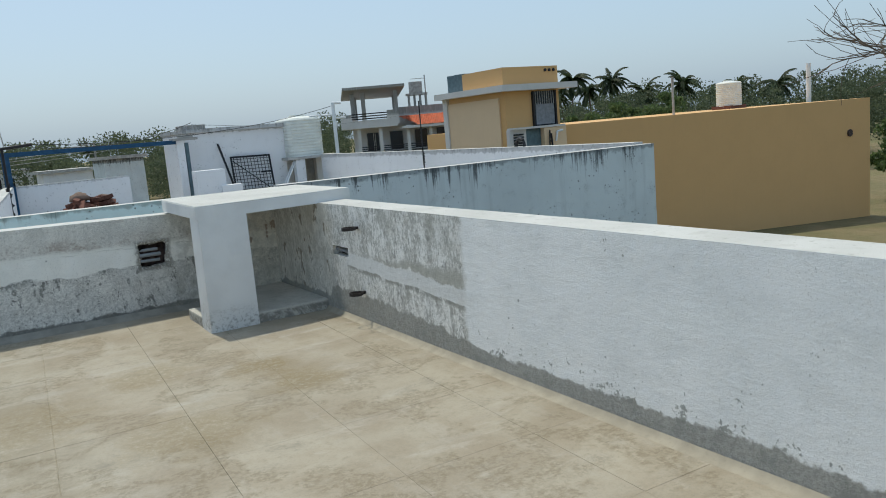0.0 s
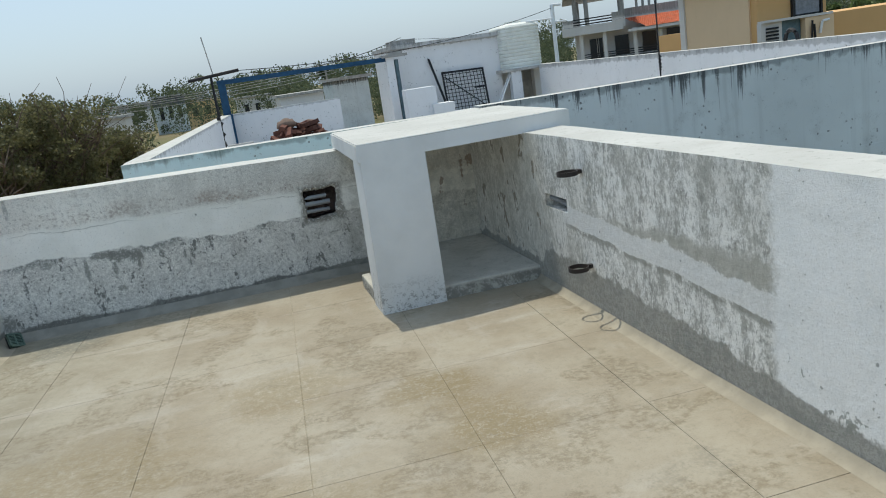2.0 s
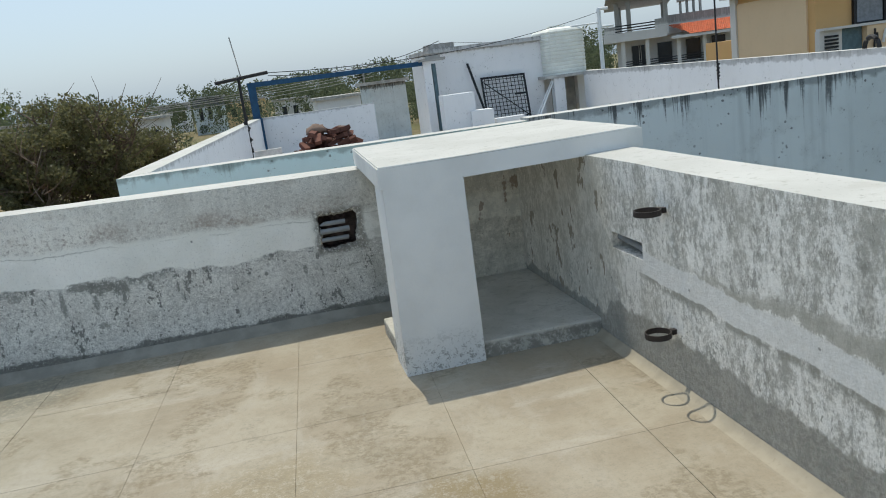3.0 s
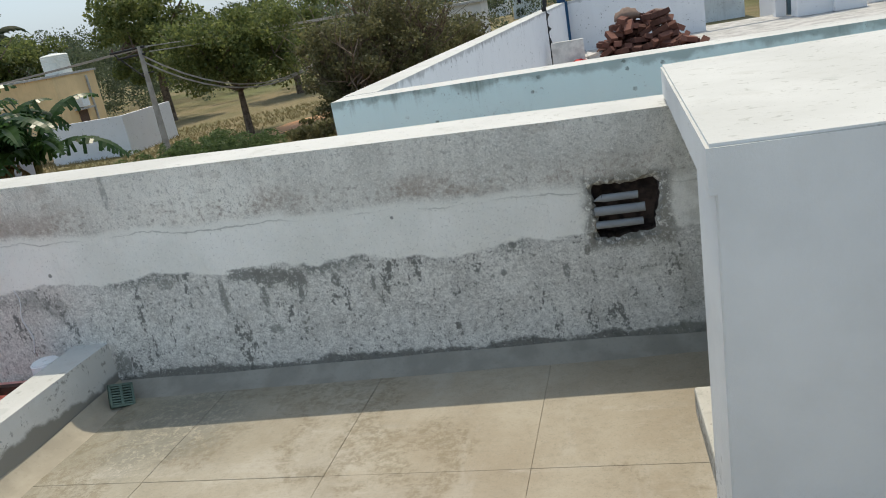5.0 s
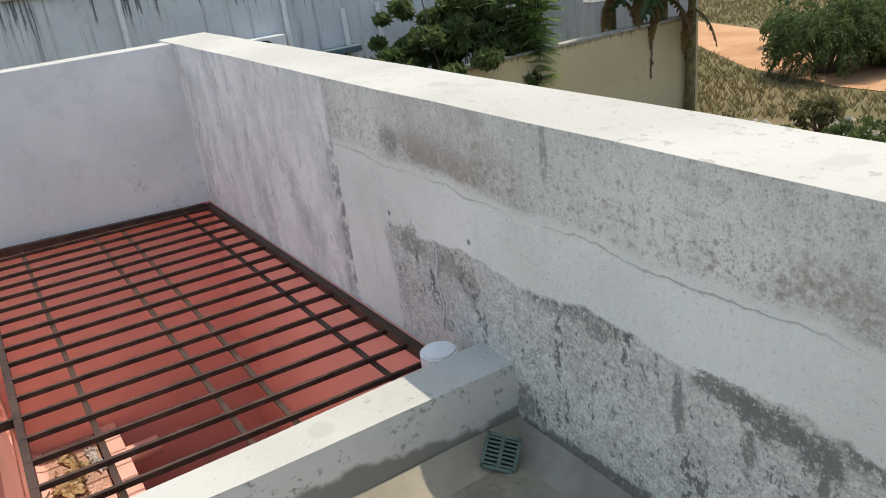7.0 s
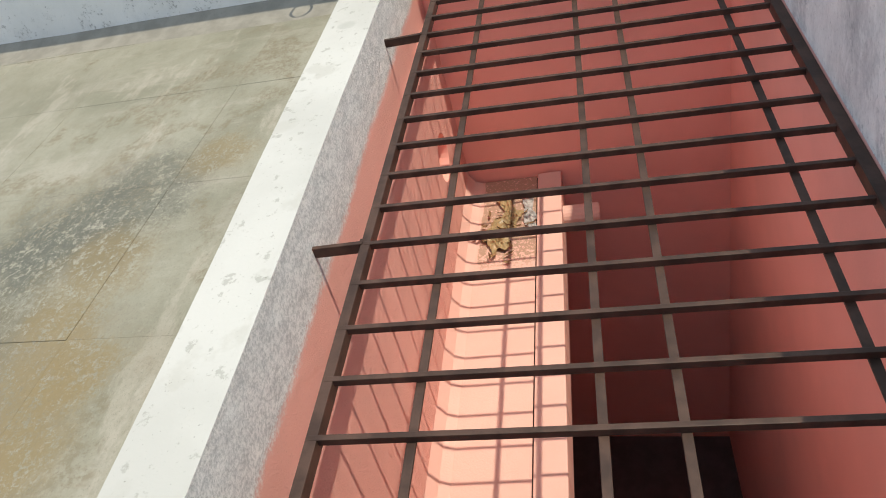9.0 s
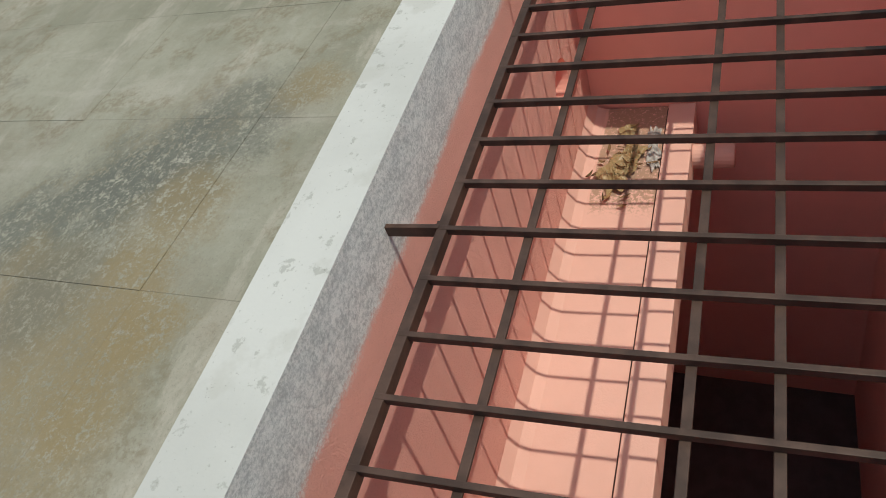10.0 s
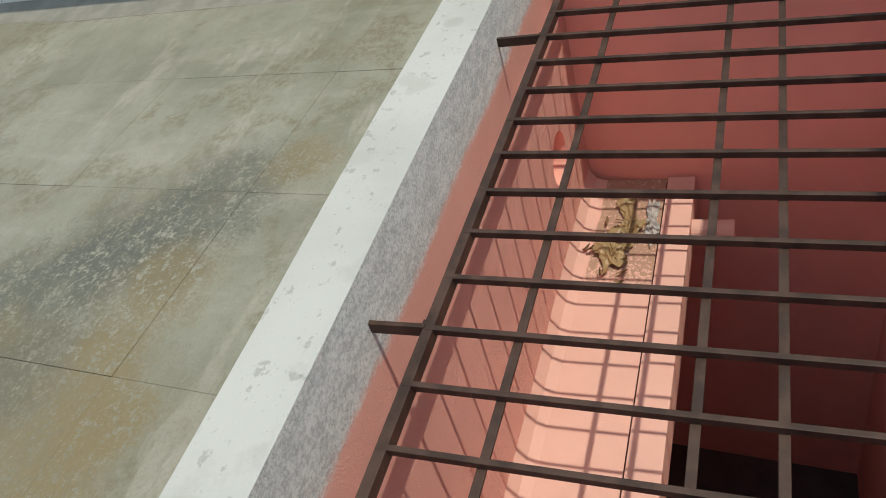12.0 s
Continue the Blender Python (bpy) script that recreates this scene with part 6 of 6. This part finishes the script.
ring_tree(-20.5, 62, 9.0, 4.6, 10, M_LEAF, 0.17, 6000, low=0.15)
ring_tree(13.5, 24, 2.9, 1.3, 12, M_LEAFDRY, 0.08, 5000, low=0.2, label="thin green tree growing beside the stair room")

# bushes on the ground
V6, V0 = (-1.41, -1.43), (-2.32, -7.08)


def bush(az, d, h, s, seed, leaf, size, count, label, name="bush", eye=(-1.4, -2.0)):
    rng = random.Random(seed)
    x, y = polar(az, d, *eye)
    base = ground_at(x)
    h += GROUND - base
    t = thing(name, label, "bush", (x, y, base), "bushes")
    bm = bmesh.new()
    for k in range(9):
        a = k * 0.7
        rod(bm, (x, y, base - 0.1), (x + math.cos(a) * s * 0.6, y + math.sin(a) * s * 0.6, base + h * rng.uniform(0.5, 0.9)), 0.035, 0.012, 5)
    part("woody_core", bm, M_BARK, t)
    vs, fs = [], []
    for k in range(44):
        a, q = rng.uniform(0, 6.28), math.sqrt(rng.uniform(0, 1)) * s
        z = h * (0.08 + 0.86 * math.sqrt(rng.uniform(0, 1))) * (1 - 0.3 * (q / s) ** 2)
        r = s * rng.uniform(0.16, 0.3)
        cloud(vs, fs, (x + math.cos(a) * q, y + math.sin(a) * q, base + z), (r, r, r * 0.6), count // 44, size, rng, 0.8, 2.4)
    from_lists("foliage", vs, fs, leaf, t)




def thorn_bush(x, y, h, s, seed, label):
    """Arching feathery sprays that hang to the ground."""
    rng = random.Random(seed)
    t = thing("thorn_bush", label, "bush", (x, y, GROUND), "thorn bushes")
    bm = bmesh.new()
    vs, fs = [], []
    for k in range(300):
        a = k * 2.399
        q = math.sqrt(rng.uniform(0, 1)) * s * 0.8
        el = rng.uniform(0.1, 1.2)
        p = vec(x + math.cos(a) * q, y + math.sin(a) * q, GROUND + h * rng.uniform(0.3, 0.86) * (1 - 0.35 * (q / s) ** 2))
        if k % 12 == 0:
            rod(bm, (x, y, GROUND - 0.1), p, 0.035, 0.012, 5)
        d = vec(math.cos(a) * math.cos(el), math.sin(a) * math.cos(el), math.sin(el))
        for n in range(15):
            for _ in range(4):
                u = (d + vec(rng.gauss(0, 0.7), rng.gauss(0, 0.7), rng.gauss(-0.2, 0.5))).normalized()
                w = u.cross(vec(rng.gauss(0, 1), rng.gauss(0, 1), rng.gauss(0, 1))).normalized()
                o = p + vec(rng.gauss(0, 0.035), rng.gauss(0, 0.035), rng.gauss(0, 0.03))
                i = len(vs)
                vs += [o, o + u * 0.06 + w * 0.02, o + u * 0.13, o + u * 0.06 - w * 0.02]
                fs.append((i, i + 1, i + 2, i + 3))
            p = p + d * 0.06
            d = (d + vec(0, 0, -0.16)).normalized()
            if p.z < GROUND + 0.05:
                break
    part("woody_core", bm, M_BARK, t)
    from_lists("foliage", vs, fs, M_SHRUB, t)


for k, (az, d, h, s) in enumerate(((-31.0, 25.0, 2.15, 1.35), (-28.4, 25.8, 2.4, 1.2), (-25.6, 26.2, 2.0, 1.3))):
    x, y = polar(az, d)
    thorn_bush(x, y, h, s, 21 + k, "dense drooping feathery thorn bush beside the dirt road")
bush(-33.5, 30.0, 1.2, 0.8, 23, M_SHRUB, 0.09, 2500, "low green bush by the pole")
bush(-20.0, 30.0, 1.6, 1.0, 24, M_LEAFDRY, 0.08, 2500, "dry brown thorn bush")
bush(-17.5, 26.0, 2.1, 0.9, 25, M_LEAFDRY, 0.08, 2400, "dry brown thorn bush")
bush(-31.0, 18.6, 0.8, 0.5, 26, M_LEAFDRY, 0.06, 1200, "low scrubby weeds by the lane")
bush(-34.0, 17.2, 0.6, 0.6, 36, M_SHRUB, 0.05, 1600, "low scrubby weeds by the lane")
bush(-37.0, 17.6, 0.5, 0.6, 37, M_LEAFDRY, 0.05, 1600, "low scrubby weeds by the lane")
bush(-28.0, 17.4, 0.6, 0.7, 38, M_SHRUB, 0.05, 1600, "low scrubby weeds by the lane")
bush(-25.0, 18.9, 0.9, 0.6, 27, M_SHRUB, 0.06, 1200, "low scrubby weeds by the lane")
bush(-59.3, 17.0, 4.0, 1.0, 28, M_SHRUB, 0.085, 9000, "dark leafy shrub in front of the blue wall", "shrub", V6)
bush(-56.4, 17.0, 4.35, 1.15, 29, M_SHRUB, 0.085, 11000, "olive leafy shrub in front of the blue wall", "shrub", V6)
bush(-53.6, 17.6, 3.9, 0.9, 30, M_SHRUB, 0.08, 6000, "leafy shrub by the compound wall", "shrub", V6)
bush(42.6, 52, 6.0, 2.4, 31, M_SHRUB, 0.12, 9000, "bushy tree behind the yellow house", "bush", V0)
bush(45.2, 53, 6.2, 2.4, 32, M_SHRUB, 0.12, 9000, "bushy tree behind the yellow house", "bush", V0)
bush(48.6, 54, 6.4, 2.6, 33, M_SHRUB, 0.12, 10000, "bushy tree behind the yellow house", "bush", V0)
bush(63.6, 50, 4.2, 2.4, 34, M_SHRUB, 0.13, 9000, "green bushes in the field beyond", "bush", V0)
bush(74.0, 42, 3.0, 3.0, 35, M_SHRUB, 0.13, 9000, "green bushes in the field beyond", "bush")

# feathery young tree
x, y = polar(-51.2, 17.6, *V6)
ft = thing("feathery_tree", "young bright green tree with feathery leaves", "tree", (x, y, GROUND))
rng = random.Random(77)
bm = bmesh.new()
vs, fs = [], []
for k in range(34):
    a = k * 2.4
    top = vec(x + math.cos(a) * rng.uniform(0.1, 0.75), y + math.sin(a) * rng.uniform(0.1, 0.75), GROUND + rng.uniform(2.6, 5.0))
    rod(bm, (x, y, GROUND), top, 0.03, 0.008, 5)
    for q in range(18):
        b = rng.uniform(0, 6.28)
        p = vec(x, y, GROUND).lerp(top, rng.uniform(0.45, 1.0))
        d = vec(math.cos(b), math.sin(b), 0.35)
        for s in range(12):
            o = p + d * s * 0.045 - vec(0, 0, 0.0016 * s * s)
            side = d.cross(vec(0, 0, 1)).normalized()
            for sg in (-1, 1):
                i = len(vs)
                e = o + side * sg * 0.13 + d * 0.03 - vec(0, 0, 0.03)
                vs += [o, o.lerp(e, 0.5) + d * 0.026, e, o.lerp(e, 0.5) - d * 0.026]
                fs.append((i, i + 1, i + 2, i + 3))
part("woody_core", bm, M_BARK, ft)
from_lists("foliage", vs, fs, M_FERN, ft)


def banana(x, y, h, seed):
    rng = random.Random(seed)
    t = thing("banana_plant", "banana plant with broad torn leaves, some dried brown", "banana plant", (x, y, GROUND), "banana plants")
    bm = bmesh.new()
    rod(bm, (x, y, GROUND - 0.1), (x + 0.1, y, GROUND + h * 0.62), 0.14, 0.09, 10)
    part("stem", bm, M_STEM, t)
    for k in range(11):
        dry = k >= 8
        a = k * 2.4 + rng.uniform(-0.3, 0.3)
        el = rng.uniform(0.55, 1.2) if not dry else rng.uniform(-0.9, -0.2)
        p = vec(x + 0.1, y, GROUND + h * (0.62 if not dry else 0.56))
        d = vec(math.cos(a) * math.cos(el), math.sin(a) * math.cos(el), math.sin(el))
        ln = rng.uniform(1.9, 2.7) if not dry else rng.uniform(0.9, 1.4)
        vs, fs = [], []
        n = 26
        for s in range(n):
            f = s / n
            w = (0.40 if not dry else 0.13) * math.sin(math.pi * min(1, 0.1 + f * 0.9)) ** 0.6
            side = d.cross(vec(0, 0, 1)).normalized()
            up = side.cross(d)
            q = p + d * ln / n
            for sg in (-1, 1):
                # torn ribbons that sag from the midrib
                sag = rng.uniform(-0.1, 0.25) if rng.random() < 0.65 else rng.uniform(0.4, 0.9)
                ww = w * rng.uniform(0.8, 1.05)
                i = len(vs)
                m1 = side * sg * ww * 0.55 + up * ww * 0.18
                m2 = side * sg * ww - vec(0, 0, ww * sag)
                vs += [p, q, q + m1, q + m2, p + m2 + d * 0.01, p + m1]
                fs += [(i, i + 1, i + 2, i + 5), (i + 5, i + 2, i + 3, i + 4)]
            p = q
            d = (d + vec(0, 0, -0.05 - 0.04 * f)).normalized()
        from_lists("leaf", vs, fs, M_BANDRY if dry else M_BANANA, t, "dried brown leaf" if dry else "")


for k, (az, d, h) in enumerate(((-43.6, 19.8, 5.6), (-42.0, 20.2, 5.2), (-40.2, 20.4, 4.6), (-45.4, 20.6, 5.4), (-42.6, 21.4, 5.9))):
    x, y = polar(az, d, *V6)
    banana(x, y, h, 50 + k)

for k, (az, d, h) in enumerate(((41.8, 108, 9.9), (44.5, 112, 9.4), (43.2, 125, 8.9), (49.4, 118, 8.3), (46.5, 120, 7.6), (55.6, 104, 6.9), (41.2, 130, 9.0), (52.8, 140, 8.0), (-36.5, 85, 8.6), (2.6, 190, 6.4), (7.8, 210, 6.6), (-21.0, 120, 8.0), (-40.0, 95, 9.0))):
    x, y = polar(az, d, *V0)
    palm((x, y, ground_at(x)), h + GROUND - ground_at(x), 100 + k, 3.4)

# bare tree whose twigs reach over the east side
bt = thing("bare_tree", "leafless tree with thin dark twigs", "tree", (14.8, -1.2, GROUND))
rng = random.Random(8)
bm = bmesh.new()


def twig(p, d, ln, r, depth):
    q = p
    n = 5
    for s in range(n):
        e = q + d * ln / n
        rod(bm, q, e, r * (1 - s / n * 0.4), r * (1 - (s + 1) / n * 0.4), 5)
        d = (d + vec(rng.gauss(0, 0.13), rng.gauss(0, 0.13), rng.gauss(0.02, 0.11))).normalized()
        if depth and s >= 1:
            for _ in range(2 if depth > 1 else 1):
                b = (d + vec(rng.gauss(0, 0.6), rng.gauss(0, 0.6), rng.gauss(0.2, 0.5))).normalized()
                twig(e, b, ln * rng.uniform(0.35, 0.6), r * 0.5, depth - 1)
        q = e


rod(bm, (14.8, -1.2, GROUND - 0.2), (14.6, -1.1, 1.6), 0.12, 0.06, 8)
part("trunk", bm, M_BARK, bt)
for d, ln, r in (((-0.75, 0.62, 0.16), 3.3, 0.028), ((-0.70, 0.60, 0.36), 3.2, 0.028), ((-0.66, 0.55, 0.6), 2.6, 0.026), ((-0.8, 0.55, -0.04), 3.3, 0.026), ((-0.3, 0.5, 0.9), 2.4, 0.035), ((0.5, 0.2, 0.8), 2.6, 0.04)):
    bm = bmesh.new()
    twig(vec(14.6, -1.1, 1.5), Vector(d).normalized(), ln, r, 2)
    part("branch", bm, M_BARK, bt)

# distant woods: one belt of leaf clumps all round the seen horizon
rng = random.Random(31)
vs, fs = [], []
for k in range(720):
    az = rng.uniform(-78, 74)
    d = rng.uniform(95, 260)
    h = rng.uniform(4.4, 7.6) * (1.0 + (d - 95) / 260) * (1.35 if -40 < az < -15 else 1.0)
    if k >= 430:
        az, d = rng.choice((rng.uniform(40, 74), rng.uniform(40, 74), rng.uniform(-70, -28), rng.uniform(-36, -14), rng.uniform(12, 21))), rng.uniform(66, 95)
        h = rng.uniform(5.0, 7.8) * (0.72 if 10 < az < 22 else 1.0)
    x, y = polar(az, d)
    for q in range(8):
        s = rng.uniform(0.8, 1.8) * d / 120
        cloud(vs, fs, (x + rng.gauss(0, 2.4), y + rng.gauss(0, 2), GROUND + h * rng.uniform(0.12, 0.95)), (s, s, s * 0.8), 80, 0.24 * d / 110, rng, 0.2, 1.3)
o = from_lists("woods", vs, fs, M_WOODS, None)
tagged(o, "distant belt of dark green trees", "woods", kind="stuff")
# grass tufts in the near field
vs, fs = [], []
def off_track(x, y):
    """Clear of both dirt roads."""
    for line, w in ((ROAD, 1.9), (LANE, 1.6)):
        for p, q in zip(line, line[1:]):
            for f in (0, 0.25, 0.5, 0.75, 1):
                if math.hypot(p[0] + (q[0] - p[0]) * f - x, p[1] + (q[1] - p[1]) * f - y) < w:
                    return False
    return True


for k in range(12000):
    az, d = rng.uniform(-45, -12), rng.uniform(20, 52)
    x, y = polar(az, d)
    if not off_track(x, y):
        continue
    for q in range(3):
        a = rng.uniform(0, 6.28)
        h = rng.uniform(0.06, 0.26)
        i = len(vs)
        vs += [(x, y, GROUND), (x + 0.03, y + 0.02, GROUND), (x + math.cos(a) * h * 0.6, y + math.sin(a) * h * 0.6, GROUND + h)]
        fs.append((i, i + 1, i + 2))
o = from_lists("grass", vs, fs, M_GRASS, None)
tagged(o, "sparse dry grass tufts in the field", "grass", kind="stuff")

# rubble bits by the lane
vs, fs = [], []
for k in range(160):
    az, d = rng.uniform(-40, -18), rng.uniform(17.0, 20.0)
    x, y = polar(az, d)
    s = rng.uniform(0.03, 0.14)
    i = len(vs)
    vs += [(x - s, y - s, GROUND), (x + s, y - s * 0.7, GROUND), (x + s * 0.8, y + s, GROUND), (x - s * 0.9, y + s * 0.8, GROUND), (x + s * 0.1, y, GROUND + s)]
    fs += [(i, i + 1, i + 4), (i + 1, i + 2, i + 4), (i + 2, i + 3, i + 4), (i + 3, i, i + 4)]
o = from_lists("rubble", vs, fs, M_RUBBLE, None)
tagged(o, "pale stones and litter beside the lane", "rubble", kind="stuff")

# ---- floor panels, each a piece of the terrace floor ----
GAP = 0.0006
lines = [-0.14, -0.8, -1.42, -2.07, -2.715, -3.36, -4.0, -4.715, -5.4, -6.02, -6.7, -7.4]
ys = [0.5, 0.02, -0.71, -1.47, -2.11, -2.9] + [round(-2.9 - 0.72 * k, 3) for k in range(1, 11)]
rng = random.Random(2)


def cut(poly, axis, value, keep_less):
    """Clips a plan polygon at a line across one axis."""
    out = []
    for p, q in zip(poly, poly[1:] + poly[:1]):
        inp, inq = (p[axis] <= value) == keep_less, (q[axis] <= value) == keep_less
        if inp:
            out.append(p)
        if inp != inq:
            f = (value - p[axis]) / (q[axis] - p[axis])
            out.append((p[0] + (q[0] - p[0]) * f, p[1] + (q[1] - p[1]) * f))
    return out


def skew(x, y):
    return x + 0.06 * (y + 2.1), y - 0.03 * (x + 2.0)


def inset(p, ax, ay):
    return p[0] + ax, p[1] + ay


for x1, x0 in zip([1.2] + lines, lines):
    for y1, y0 in zip(ys, ys[1:]):
        for rx0, rx1, ry0, ry1 in ((KX1 - 0.05, 0.22, KY0 + 0.02, 0.0), (-6.9, 0.22, SOUTH, KY0 + 0.02)):
            quad = [inset(skew(x0, y0), GAP, GAP), inset(skew(x1, y0), -GAP, GAP), inset(skew(x1, y1), -GAP, -GAP), inset(skew(x0, y1), GAP, -GAP)]
            for axis, value, less in ((0, rx0, False), (0, rx1, True), (1, ry0, False), (1, ry1, True)):
                quad = cut(quad, axis, value, less) if quad else quad
            if len(quad) < 3:
                continue
            cx, cy = sum(p[0] for p in quad) / len(quad), sum(p[1] for p in quad) / len(quad)
            bm = bmesh.new()
            prism(bm, [(p[0] - cx, p[1] - cy) for p in quad], -0.011, 0.0)
            bmesh.ops.bevel(bm, geom=[e for e in bm.edges if all(v.co.z > -0.005 for v in e.verts)], offset=0.0009, segments=1, affect="EDGES")
            me = bpy.data.meshes.new("floor_panel")
            bm.to_mesh(me)
            bm.free()
            me.materials.append(M_FLOOR)
            ob = new("floor_panel", me)
            ob.parent = FLOOR
            ob.location = (cx, cy, rng.uniform(-0.0008, 0.0008))
